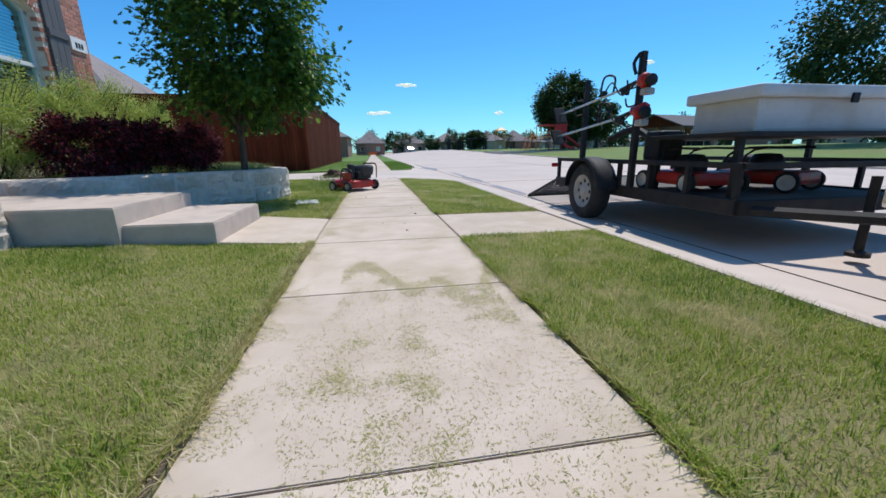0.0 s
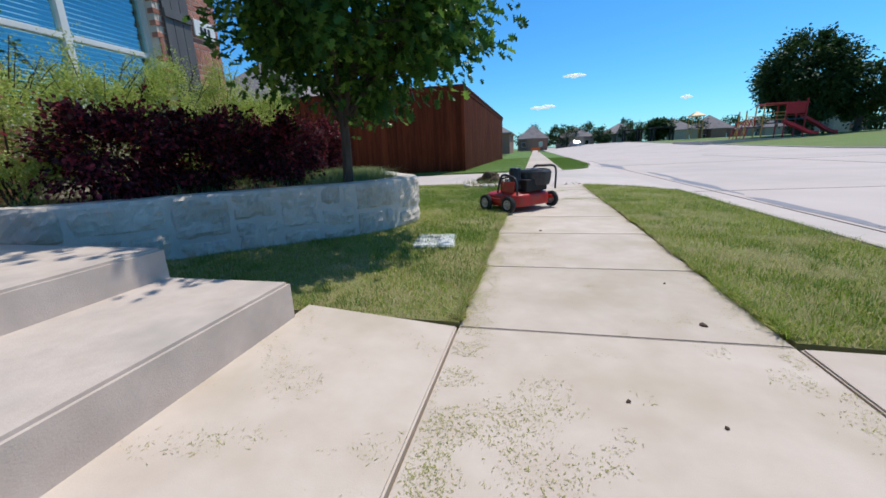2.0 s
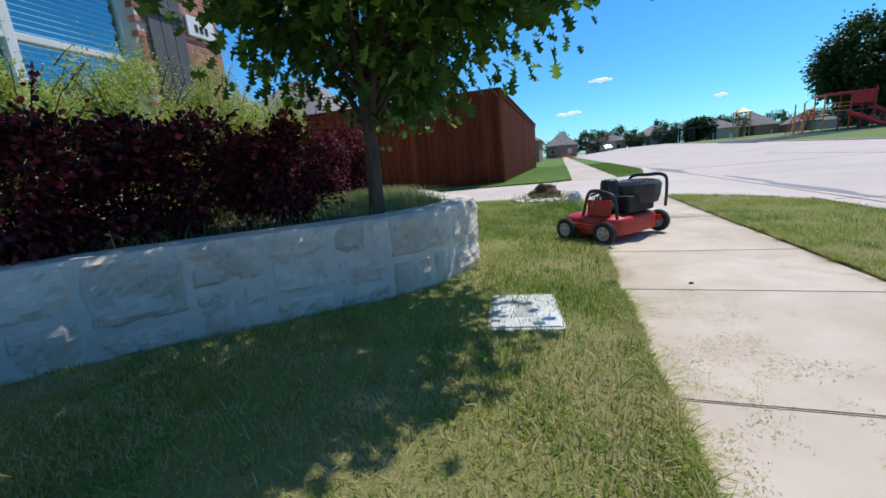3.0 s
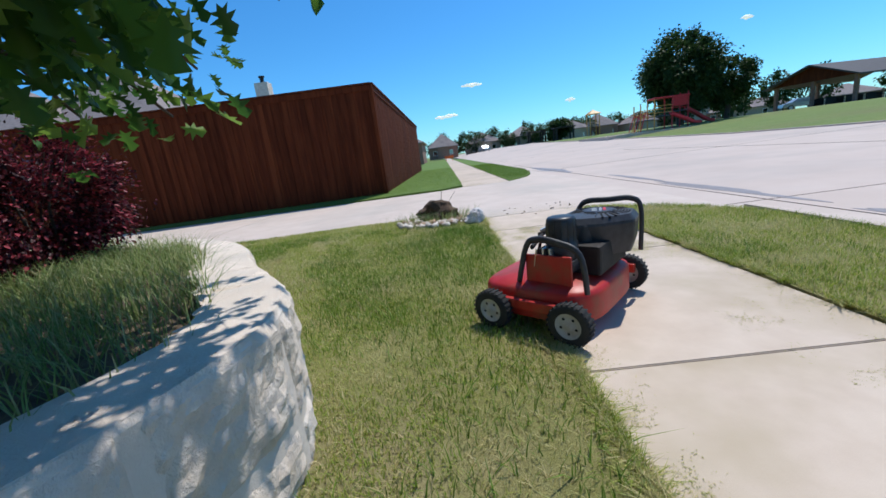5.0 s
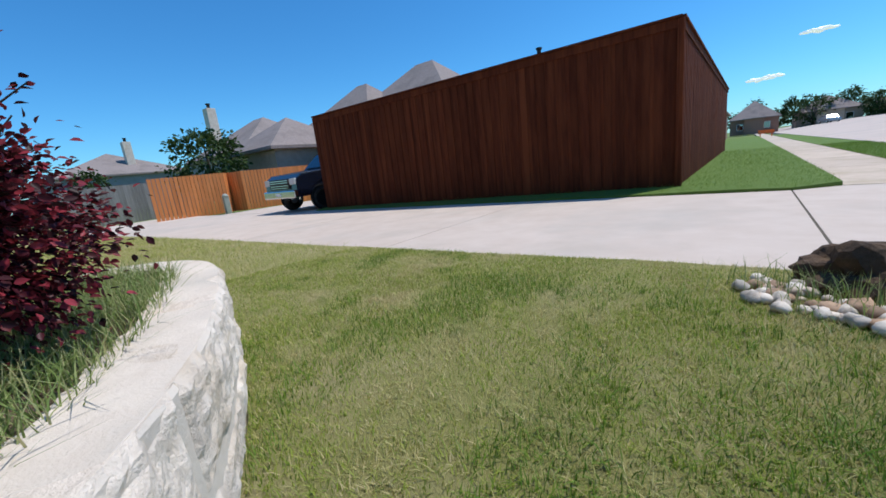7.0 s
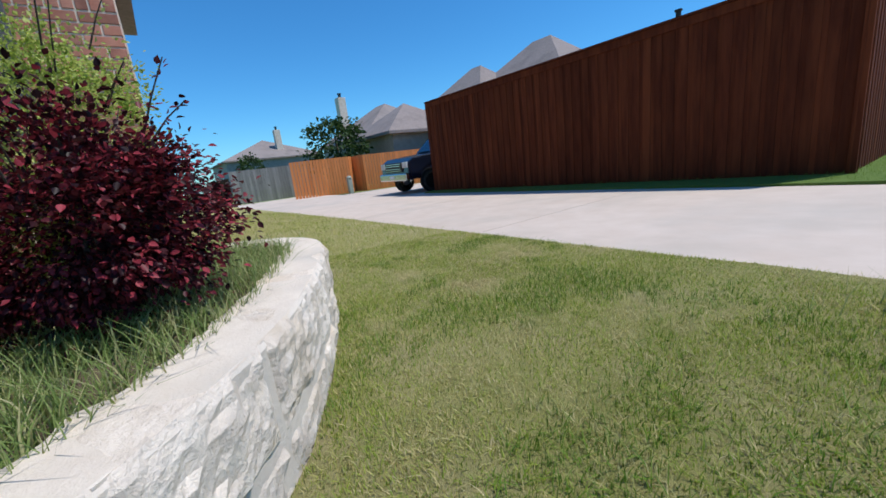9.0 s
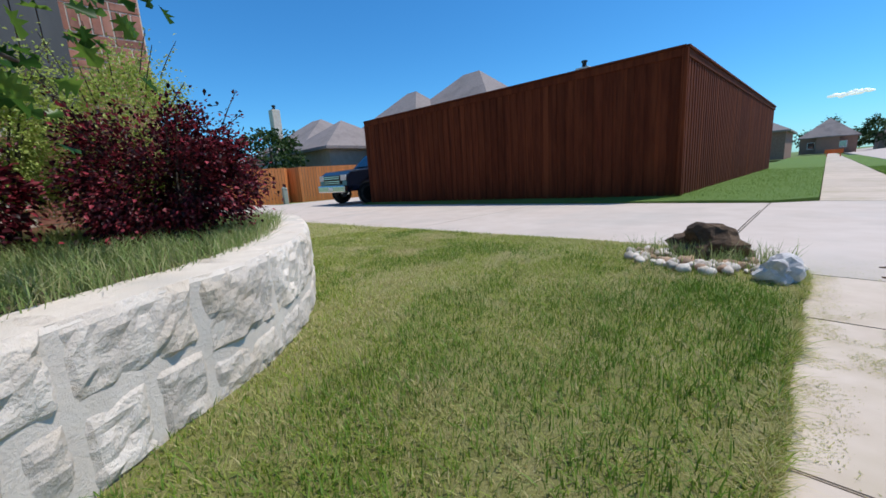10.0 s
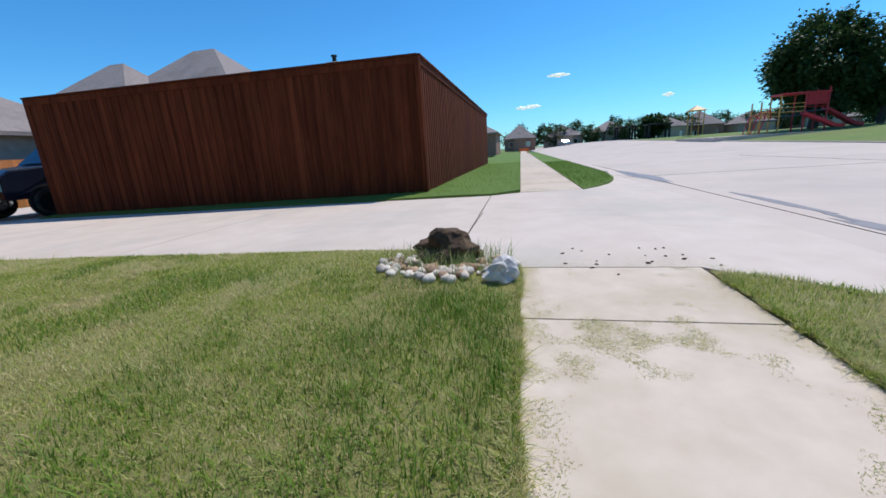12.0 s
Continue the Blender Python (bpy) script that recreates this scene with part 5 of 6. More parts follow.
# ---- trailer with its load ----
trailer = thing("utility_trailer", "black steel landscaping trailer parked at the kerb", "trailer")
RZ = -0.13
TX0, TX1, TYF, TYR = 3.36, 5.35, -0.6, 2.5
DECK = 0.30
part("deck", boxed(TX0, TX1, TYF, TYR, DECK - 0.03, DECK, 0.004), surface("trailer_planks", (0.10, 0.085, 0.07), (0.17, 0.145, 0.12), 6, 0.9, 0.5, 30, stretch=(6, 0.5, 1)), trailer)
for x in (TX0, TX1):
    part("side_beam", boxed(x - 0.035, x + 0.035, TYF, TYR, DECK - 0.11, DECK + 0.02, 0.006), BLACK_STEEL, trailer)
    part("top_rail", boxed(x - 0.025, x + 0.025, TYF, TYR, 0.56, 0.61, 0.006), BLACK_STEEL, trailer)
    for k in range(7):
        y = TYF + 0.03 + (TYR - TYF - 0.06) * k / 6
        part("rail_post", boxed(x - 0.022, x + 0.022, y - 0.022, y + 0.022, DECK, 0.57, 0.004), BLACK_STEEL, trailer)
for y in (TYF, TYR):
    part("end_beam", boxed(TX0, TX1, y - 0.035, y + 0.035, DECK - 0.11, DECK + 0.012, 0.006), BLACK_STEEL, trailer)
part("front_rail", boxed(TX0, TX1, TYF - 0.025, TYF + 0.025, 0.557, 0.607, 0.006), BLACK_STEEL, trailer)
part("axle", tube(bmesh.new(), [(3.2, 1.32, 0.2), (5.5, 1.32, 0.2)], 0.035, 8), BLACK_STEEL, trailer)
for x in (3.2, 5.52):
    wheel(trailer, "wheel", (x, 1.32, RZ + 0.345), 0.345, 0.21, 0.2, WHEEL_GREY, holes=8)
    bm = bmesh.new()
    rows = []
    for k in range(13):
        a = math.pi * (0.03 + 0.94 * k / 12)
        row = []
        for dx, dr in ((-0.135, -0.03), (-0.13, 0.0), (-0.05, 0.012), (0.05, 0.012), (0.13, 0.0), (0.135, -0.03), (0.125, -0.012), (-0.125, -0.012)):
            row.append(bm.verts.new((x + dx, 1.32 + (0.41 + dr) * math.cos(a), RZ + 0.345 + (0.41 + dr) * math.sin(a))))
        rows.append(row)
    for a, b in zip(rows, rows[1:]):
        for k in range(8):
            bm.faces.new((a[k], a[(k + 1) % 8], b[(k + 1) % 8], b[k]))
    bmesh.ops.recalc_face_normals(bm, faces=bm.faces)
    part("fender", bm, BLACK_STEEL, trailer, smooth=True)
for x in (3.32, 5.39):
    part("tail_light", boxed(x - 0.05, x + 0.05, TYR + 0.035, TYR + 0.06, 0.47, 0.53, 0.008), LAMP_RED, trailer)
ramp = part("ramp", boxed(TX0 + 0.02, TX1 - 0.02, 3.68, 3.74, RZ + 0.005, RZ + 0.04, 0.004), BLACK_STEEL, trailer, "black mesh loading ramp lowered to the street")
for x in (TX0 + 0.04, (TX0 + TX1) / 2 - 0.3, (TX0 + TX1) / 2 + 0.3, TX1 - 0.04):
    part("ramp_beam", tube(bmesh.new(), [(x, TYR + 0.02, DECK), (x, 3.71, RZ + 0.03)], 0.022, 6), BLACK_STEEL, ramp)
for k in range(9):
    f = (k + 0.5) / 9
    y, z = TYR + 0.02 + (3.71 - TYR) * f, DECK + (RZ + 0.03 - DECK) * f
    part("ramp_slat", boxed(TX0 + 0.02, TX1 - 0.02, y - 0.014, y + 0.014, z - 0.01, z + 0.016), BLACK_STEEL, ramp)
for x in (TX0 + 0.1, TX1 - 0.1):
    part("tongue_beam", tube(bmesh.new(), [(x, TYF, DECK - 0.07), (4.12, -1.55, DECK - 0.05)], 0.045, 6), BLACK_STEEL, trailer)
part("coupler", boxed(4.05, 4.19, -1.75, -1.45, 0.2, 0.3, 0.02), BLACK_STEEL, trailer)
jack = part("jack", tube(bmesh.new(), [(3.98, -1.05, -0.02), (3.98, -1.05, 0.52)], 0.03, 8), BLACK_STEEL, trailer)
part("jack_foot", lathe(bmesh.new(), [(0.07, -0.06), (0.07, -0.03), (0.03, -0.01)], 12, Matrix.Translation((3.98, -1.05, 0.0))), BLACK_STEEL, jack)
bm = bmesh.new()
for k in range(14):
    f = k / 13
    c = Vector((3.85 + 0.1 * f, -1.25 - 0.45 * f, 0.28 - 0.34 * math.sin(math.pi * f)))
    tube(bm, [c + Vector((0.012 * math.cos(a), 0.022 * math.sin(a), 0.016 * math.sin(a) * (1 if k % 2 else -1))) for a in np.linspace(0, 2 * math.pi, 9)], 0.005, 5)
part("safety_chain", bm, ALUMINIUM, trailer)
for x0 in (3.48, 5.4):
    for y0 in (-0.42, 0.5):
        part("platform_post", boxed(x0 - 0.025, x0 + 0.025, y0 - 0.025, y0 + 0.025, DECK, 0.85), BLACK_STEEL, trailer)
part("platform", boxed(3.4, 5.5, -0.48, 0.56, 0.81, 0.85, 0.006), BLACK_STEEL, trailer)
for y, h in ((0.70, 1.70), (1.76, 1.60)):
    post = part("rack_post", boxed(3.30, 3.36, y - 0.03, y + 0.03, DECK, h, 0.006), BLACK_STEEL, trailer)
    for z in (0.98, 1.18, 1.36):
        part("hook", tube(bmesh.new(), curve_pts([(3.3, y, z), (3.2, y, z - 0.02), (3.17, y, z + 0.06)], 4), 0.01, 6), BLACK_STEEL, post)
part("strap", tube(bmesh.new(), curve_pts([(3.29, 0.70, 1.68), (3.25, 0.73, 1.59), (3.28, 0.72, 1.48)], 4), 0.018, 6), BLACK_STEEL, trailer)

tb = thing("storage_box", "dirty white plastic storage box on the trailer platform", "box")
part("body", boxed(3.66, 5.4, -0.36, 0.3, 0.85, 1.14, 0.03), BOX_WHITE, tb)
lid = part("lid", boxed(3.6, 5.46, -0.42, 0.36, 1.12, 1.225, 0.028), BOX_WHITE, tb, "white lid with dirt streaks")
part("latch", boxed(4.5, 4.57, -0.435, -0.415, 1.08, 1.16, 0.006), BLACK_STEEL, lid)


def trimmer(z, y_off, lean, label):
    t = thing("string_trimmer", label, "trimmer", "trimmers on the rack")
    x = 3.2
    bm = bmesh.new()
    lump(bm, (x, 0.48 + y_off, z + 0.01), (0.075, 0.085, 0.08), int(z * 10), 0.35, 2)
    eng = part("engine", bm, RED_PAINT, t, "red and black two-stroke engine")
    part("tank", boxed(-0.05, 0.05, -0.06, 0.04, -0.05, 0.015, 0.018, m=pose(x + 0.015, 0.46 + y_off, z - 0.08)), WHEEL_GREY, eng)
    part("starter", lathe(bmesh.new(), [(0.06, 0), (0.056, 0.04), (0.02, 0.05)], 14, pose(x, 0.41 + y_off, z, 90, 0, 0)), BLACK_STEEL, eng)
    part("shaft", tube(bmesh.new(), [(x, 0.56 + y_off, z), (x, 2.25 + y_off, z + lean)], 0.014, 8), ALUMINIUM, t)
    part("handle", tube(bmesh.new(), curve_pts([(x, 1.0 + y_off, z + lean * 0.3), (x + 0.02, 1.02 + y_off, z + 0.13), (x, 1.2 + y_off, z + 0.15), (x, 1.25 + y_off, z + lean * 0.45)], 4), 0.012, 6), BLACK_STEEL, t)
    part("grip", tube(bmesh.new(), [(x, 0.62 + y_off, z + 0.01), (x, 0.86 + y_off, z + lean * 0.18)], 0.024, 8), RUBBER, t)
    part("guard", boxed(-0.09, 0.09, -0.1, 0.12, -0.01, 0.02, 0.008, m=pose(x, 2.25 + y_off, z + lean - 0.02, 65, 0, 12)), BLACK_STEEL, t)
    part("head", lathe(bmesh.new(), [(0.03, 0), (0.05, 0.02), (0.045, 0.06), (0.02, 0.08)], 12, pose(x, 2.3 + y_off, z + lean - 0.06, 60, 0, 0)), RUBBER, t)
    return t


trimmer(1.37, -0.02, -0.16, "red string trimmer hanging on the trailer rack")
trimmer(1.08, 0.02, -0.17, "red string trimmer on the lower rack hooks")
bl = thing("backpack_blower", "dark blower strapped to the trailer rail", "blower")
part("body", boxed(-0.14, 0.14, -0.14, 0.14, 0, 0.32, 0.05, m=pose(3.62, 0.62, 0.59)), BLACK_STEEL, bl)
part("tube", tube(bmesh.new(), curve_pts([(3.6, 0.75, 0.8), (3.6, 1.1, 0.95), (3.55, 1.5, 0.85)], 4), 0.04, 8), BLACK_STEEL, bl)
for k, (x, y, r) in enumerate(((3.75, 0.35, 0), (4.5, 0.2, 20))):
    mw = thing("spare_mower", "red walk mower tied down on the trailer deck", "mower", "mowers on the trailer", pose(x, y, DECK, 0, 0, r))
    part("deck_shell", boxed(-0.28, 0.28, -0.38, 0.38, 0.07, 0.2, 0.05), RED_PAINT, mw)
    part("engine", lathe(bmesh.new(), [(0.15, 0.2), (0.15, 0.3), (0.11, 0.36), (0.02, 0.37)], 18), BLACK_STEEL, mw)
    for sx in (-0.3, 0.3):
        for sy in (-0.3, 0.3):
            wheel(mw, "wheel", (sx, sy, 0.1), 0.1, 0.05, 0.07, BOX_WHITE)
    for sx in (-0.2, 0.2):
        part("handle", tube(bmesh.new(), curve_pts([(sx, 0.35, 0.15), (sx, 0.2, 0.4), (sx, -0.3, 0.42)], 4), 0.012, 6), BLACK_STEEL, mw)


# cables, throttle parts and guards that crowd the rack
for z, yo in ((1.37, -0.02), (1.08, 0.02)):
    c = thing("throttle_cable", "black throttle cable looped along a trimmer", "cable", "cables on the rack")
    part("cable", tube(bmesh.new(), curve_pts([(3.17, 0.5 + yo, z + 0.05), (3.13, 0.72 + yo, z - 0.1), (3.15, 0.95 + yo, z + 0.06), (3.19, 1.15 + yo, z - 0.02)], 5), 0.008, 6), RUBBER, c)
    part("trigger", boxed(-0.02, 0.02, -0.05, 0.05, -0.05, 0.02, 0.008, m=pose(3.19, 0.76 + yo, z - 0.04, 12, 0, 0)), BLACK_STEEL, c)
    part("clamp", boxed(-0.025, 0.025, -0.03, 0.03, -0.03, 0.03, 0.008, m=pose(3.2, 1.18 + yo, z - 0.02)), BLACK_STEEL, c)


# ---- pickups ----
def pickup(name, label, m, paint, trim):
    """A crew-cab pickup along +y from its tail at y = 0."""
    ob = thing(name, label, "pickup truck", m=m)
    L, W2 = 5.6, 0.98
    side = [(0.02, 0.52), (0.05, 1.36), (1.75, 1.36), (1.78, 1.46), (2.1, 1.90), (3.35, 1.92), (3.95, 1.38), (5.3, 1.26), (5.55, 1.10), (5.58, 0.52)]
    bm = bmesh.new()
    rows = []
    for x, tight in ((-W2, 1), (-W2 * 0.98, 0), (W2 * 0.98, 0), (W2, 1)):
        row = []
        for y, z in side:
            inset = 0.14 * max(0.0, z - 1.36) / 0.6
            xx = x + (-inset if x > 0 else inset)
            row.append(bm.verts.new((xx, y, z if not tight else min(z, z - 0.02))))
        rows.append(row)
    for a, b in zip(rows, rows[1:]):
        n = len(side)
        for k in range(n):
            bm.faces.new((a[k], a[(k + 1) % n], b[(k + 1) % n], b[k]))
    bm.faces.new(rows[0])
    bm.faces.new(rows[-1][::-1])
    bmesh.ops.recalc_face_normals(bm, faces=bm.faces)
    bmesh.ops.bevel(bm, geom=bm.edges[:], offset=0.02, segments=2, affect="EDGES")
    body = part("body", bm, paint, ob)
    part("windscreen", ([(-0.78, 3.42, 1.88), (0.78, 3.42, 1.88), (0.86, 3.95, 1.42), (-0.86, 3.95, 1.42)], [(0, 1, 2, 3)]), CAR_GLASS, ob)
    for v in ob.children[-1].data.vertices:
        v.co += Vector((0, 0.012, 0.016))
    for s in (-1, 1):
        for y0, y1 in ((2.15, 2.72), (2.78, 3.42)):
            part("side_window", ([(s * 0.985, y0, 1.40), (s * 0.985, y1 + (0.35 if y1 > 3 else 0), 1.40), (s * 0.885, y1, 1.83), (s * 0.885, y0 + 0.05, 1.83)], [(0, 1, 2, 3)]), CAR_GLASS, ob)
        part("tail_lamp", boxed(s * 0.93 - 0.06, s * 0.93 + 0.06, -0.012, 0.08, 0.95, 1.32, 0.02), LAMP_RED, ob, "red tail lamp")
        part("headlamp", boxed(s * 0.80 - 0.16, s * 0.80 + 0.16, 5.46, 5.60, 0.92, 1.12, 0.02), BOX_WHITE, ob, "clear headlamp")
        part("mirror", boxed(s * 1.1 - 0.11, s * 1.1 + 0.11, 3.5, 3.58, 1.36, 1.58, 0.03), paint, ob)
        for y in (1.0, 4.65):
            # flat disc on the closed body, wheel-well shade put into its colour
            part("wheel_arch", lathe(bmesh.new(), [(0.44, -0.02), (0.44, 0.01)], 24, pose(s * 0.985, y, 0.40, 0, 90, 0)), OPENING_SHADE, ob)
            wheel(ob, "wheel", (s * 0.90, y, 0.38), 0.38, 0.25, 0.26, trim)
    part("rear_bumper", boxed(-0.96, 0.96, -0.16, 0.0, 0.5, 0.74, 0.03), CHROME, ob)
    part("tailgate", boxed(-0.80, 0.80, -0.02, 0.03, 0.82, 1.34, 0.02), paint, ob)
    part("front_bumper", boxed(-0.98, 0.98, 5.52, 5.70, 0.48, 0.74, 0.04), CHROME, ob)
    gr = part("grille", boxed(-0.62, 0.62, 5.55, 5.61, 0.78, 1.12, 0.02), BLACK_STEEL, ob)
    for z in (0.83, 0.90, 1.0, 1.07):
        part("grille_slot", boxed(-0.56, 0.56, 5.60, 5.622, z - 0.012, z + 0.012), CHROME, gr)
    part("plate_bar", boxed(-0.15, 0.15, 5.69, 5.71, 0.56, 0.66), LETTER_WHITE, ob)
    return ob


pickup("silver_pickup", "silver pickup hitched to the landscaping trailer", pose(4.12, -1.75, RZ + 0.03, 0, 0, 180), SILVER, ALUMINIUM)
pickup("dark_pickup", "dark blue pickup parked on the drive by the fence", pose(-13.55, 17.6, -0.13, 0, 0, 180), NAVY, CHROME)


def sedan(label, m, paint):
    ob = thing("parked_car", label, "car", "cars along the street", m)
    bm = bmesh.new()
    side = [(0, 0.35), (0.05, 0.85), (0.9, 0.95), (1.5, 1.42), (2.9, 1.44), (3.6, 0.98), (4.5, 0.82), (4.6, 0.4)]
    rows = [[bm.verts.new((x * (1 - 0.2 * max(0, z - 0.9)), y, z)) for y, z in side] for x in (-0.88, 0.88)]
    for k in range(len(side)):
        bm.faces.new((rows[0][k], rows[0][(k + 1) % 8], rows[1][(k + 1) % 8], rows[1][k]))
    bm.faces.new(rows[0])
    bm.faces.new(rows[1][::-1])
    bmesh.ops.recalc_face_normals(bm, faces=bm.faces)
    bmesh.ops.bevel(bm, geom=bm.edges[:], offset=0.04, segments=2, affect="EDGES")
    part("body", bm, paint, ob)
    for s in (-1, 1):
        part("side_window", boxed(s * 0.80 - 0.02, s * 0.80 + 0.02, 1.5, 2.95, 1.0, 1.32), CAR_GLASS, ob)
        for y in (0.9, 3.7):
            wheel(ob, "wheel", (s * 0.8, y, 0.32), 0.32, 0.2, 0.2, ALUMINIUM)
    part("windscreen", boxed(-0.7, 0.7, 1.15, 1.2, 1.0, 1.3), CAR_GLASS, ob)
    return ob


sedan("white car parked far along the street", pose(11.5, 108, z_road(11.5, 108), 0, 0, 15), SILVER)
sedan("white car parked behind the pavilion", pose(50, 56, 1.0, 0, 0, 70), SILVER)

# ---- utility lid and rock bed ----
ul = thing("utility_cover", "pale plastic utility cover set in the lawn", "cover", m=pose(-0.48, 2.72, 0.016, 0, 0, 8))
part("frame", boxed(-0.17, 0.17, -0.22, 0.22, -0.06, 0.008, 0.012), BOX_WHITE, ul)
part("lid", boxed(-0.155, 0.155, -0.205, 0.205, 0.0, 0.016, 0.008), BOX_WHITE, ul)
part("label_bar", boxed(-0.04, 0.04, -0.1, 0.1, 0.016, 0.018), WHEEL_GREY, ul)
bm = bmesh.new()
lump(bm, (-0.58, 7.74, 0.10), (0.26, 0.17, 0.165), 3, 0.4, 4)
tagged(part("boulder", bm, ROCK_DARK), "jagged dark brown boulder at the drive corner", "rock")
bm = bmesh.new()
lump(bm, (-0.12, 7.24, 0.085), (0.10, 0.085, 0.085), 12, 0.4, 3)
tagged(part("boulder", bm, ROCK_WHITE), "angular white and grey quartz rock", "rock")
rk = random.Random(6)
for k in range(120):
    a = rk.uniform(math.pi * 0.85, math.pi * 2.05)
    rad = rk.uniform(0.5, 1.2)
    r = rk.uniform(0.014, 0.046)
    bm = bmesh.new()
    lump(bm, (0, 0, 0), (r * rk.uniform(0.9, 1.4), r, r * 0.8), k + 40, 0.3, 2)
    ob = part("cobble", bm, rk.choice((ROCK_PALE, ROCK_PALE, ROCK_TAN)), smooth=True)
    ob.matrix_basis = pose(-0.55 + 0.45 * rad * math.cos(a), 7.62 + 0.36 * rad * math.sin(a), 0.026 + r * 0.5, 0, 0, rk.uniform(0, 180))
    tagged(ob, "small rounded tan cobble around the boulder", "stone", "cobbles round the boulder")

# bare trimmed edge where the lawn meets the sidewalk
bm = bmesh.new()
rows = []
for k in range(161):
    y = -8 + 7.9 * k / 160
    w = 0.014 + 0.016 * noise.noise(Vector((0, y * 3, 2))) + 0.012 * noise.noise(Vector((0, y * 11, 5)))
    rows.append([bm.verts.new((-0.004, y, -0.004)), bm.verts.new((-0.004, y, 0.012)), bm.verts.new((-w * 0.6, y, 0.02 + 0.006 * noise.noise(Vector((1, y * 9, 0))))), bm.verts.new((-w - 0.02, y, 0.006))])
for a, b in zip(rows, rows[1:]):
    for k in range(3):
        bm.faces.new((a[k], a[k + 1], b[k + 1], b[k]))
bmesh.ops.recalc_face_normals(bm, faces=bm.faces)
tagged(part("soil_edge", bm, SOIL), "bare brown soil along the trimmed lawn edge", "soil", kind="structure")

# ---- the walk-behind mower ----
def soften(ob, angle=38):
    """Round shading with crisp edges kept where faces turn sharply."""
    ob.data.polygons.foreach_set("use_smooth", [True] * len(ob.data.polygons))
    ob.data.set_sharp_from_angle(angle=radians(angle))
    return ob


mower = thing("lawn_mower", "red commercial walk-behind mower with black engine shroud", "mower", m=pose(0.413, 4.197, 0.012, 0, 0, 48) @ Matrix.Diagonal((0.74, 0.74, 0.94, 1)))


def rounded_poly(pts, n=3, r=0.25):
    out = []
    for k in range(len(pts)):
        p, q, s = Vector(pts[k - 1]), Vector(pts[k]), Vector(pts[(k + 1) % len(pts)])
        a, b = q.lerp(p, r), q.lerp(s, r)
        for i in range(n + 1):
            t = i / n
            out.append(((1 - t) ** 2 * a + 2 * t * (1 - t) * q + t * t * b).to_tuple())
    return out


def stacked(bm, poly, centre, layers):
    """A moulded cover: the outline at several heights, drawn in towards a centre."""
    c = Vector(centre)
    rows = [[bm.verts.new((*(c + (Vector(p) - c) * s), z)) for p in poly] for s, z in layers]
    n = len(poly)
    for a, b in zip(rows, rows[1:]):
        for k in range(n):
            bm.faces.new((a[k], a[(k + 1) % n], b[(k + 1) % n], b[k]))
    bm.faces.new(rows[0][::-1])
    bm.faces.new(rows[-1])
    bmesh.ops.recalc_face_normals(bm, faces=bm.faces)
    return bm


deck_poly = rounded_poly([(-0.29, 0.28), (0.5, 0.28), (0.56, 0.5), (0.56, 0.95), (0.4, 1.06), (-0.2, 1.06), (-0.3, 0.92)], 8, 0.34)
soften(part("deck", stacked(bmesh.new(), deck_poly, (0.13, 0.67), [(1.0, 0.06), (1.0, 0.17), (0.993, 0.184), (0.975, 0.196), (0.94, 0.205), (0.8, 0.222), (0.55, 0.24)]), RED_PAINT, mower, "red steel cutting deck"))
for sx, sy, r in ((-0.38, 0.88, 0.125), (0.62, 0.88, 0.125), (-0.38, 0.36, 0.125), (0.62, 0.36, 0.125)):
    w = wheel(mower, "wheel", (sx, sy, r), r, 0.075, 0.075, WHEEL_GREY, holes=5)
    bm = bmesh.new()
    for k in range(26):
        a = 2 * math.pi * k / 26
        box(bm, -0.033, 0.033, -0.006, 0.006, r - 0.003, r + 0.005, m=pose(sx, sy, r) @ pose(0, 0, 0, math.degrees(a), 0, 0))
    part("tread", bm, RUBBER, w)
    for ob in (w, *w.children):
        for v in ob.data.vertices:
            v.co.z *= 0.74 / 0.94
for sx in (-0.33, 0.57):
    part("wheel_arm", boxed(sx - 0.02, sx + 0.02, 0.3, 0.95, 0.11, 0.16, 0.006), RED_PAINT, mower)
part("engine_block", boxed(-0.02, 0.46, 0.32, 0.68, 0.23, 0.38, 0.02), BLACK_STEEL, mower)
shroud_poly = rounded_poly([(0.075, 0.63), (0.19, 0.645), (0.41, 0.645), (0.50, 0.59), (0.53, 0.42), (0.46, 0.27), (0.28, 0.24), (0.145, 0.36), (0.07, 0.5)], 3, 0.14)
shroud = soften(part("engine_shroud", stacked(bmesh.new(), shroud_poly, (0.32, 0.45), [(1.0, 0.3), (1.1, 0.36), (1.15, 0.452), (1.135, 0.466), (1.0, 0.4935), (0.6, 0.499), (0.4, 0.5)]), PLASTIC, mower, "slotted black plastic engine shroud"), 14)
EC = Vector((0.335, 0.455))
part("emblem", lathe(bmesh.new(), [(0.092, 0.494), (0.092, 0.503), (0.088, 0.506), (0.002, 0.5065)], 40, Matrix.Translation((EC.x, EC.y, 0))), EMBLEM, shroud)
part("emblem_ring", lathe(bmesh.new(), [(0.093, 0.494), (0.093, 0.504), (0.104, 0.504), (0.104, 0.494)], 40, Matrix.Translation((EC.x, EC.y, 0)), cap=False), PLASTIC, shroud)


def slot_z(p):
    d = (Vector(p) - EC).length
    return 0.5015 - max(0.0, d - 0.1) * 0.055


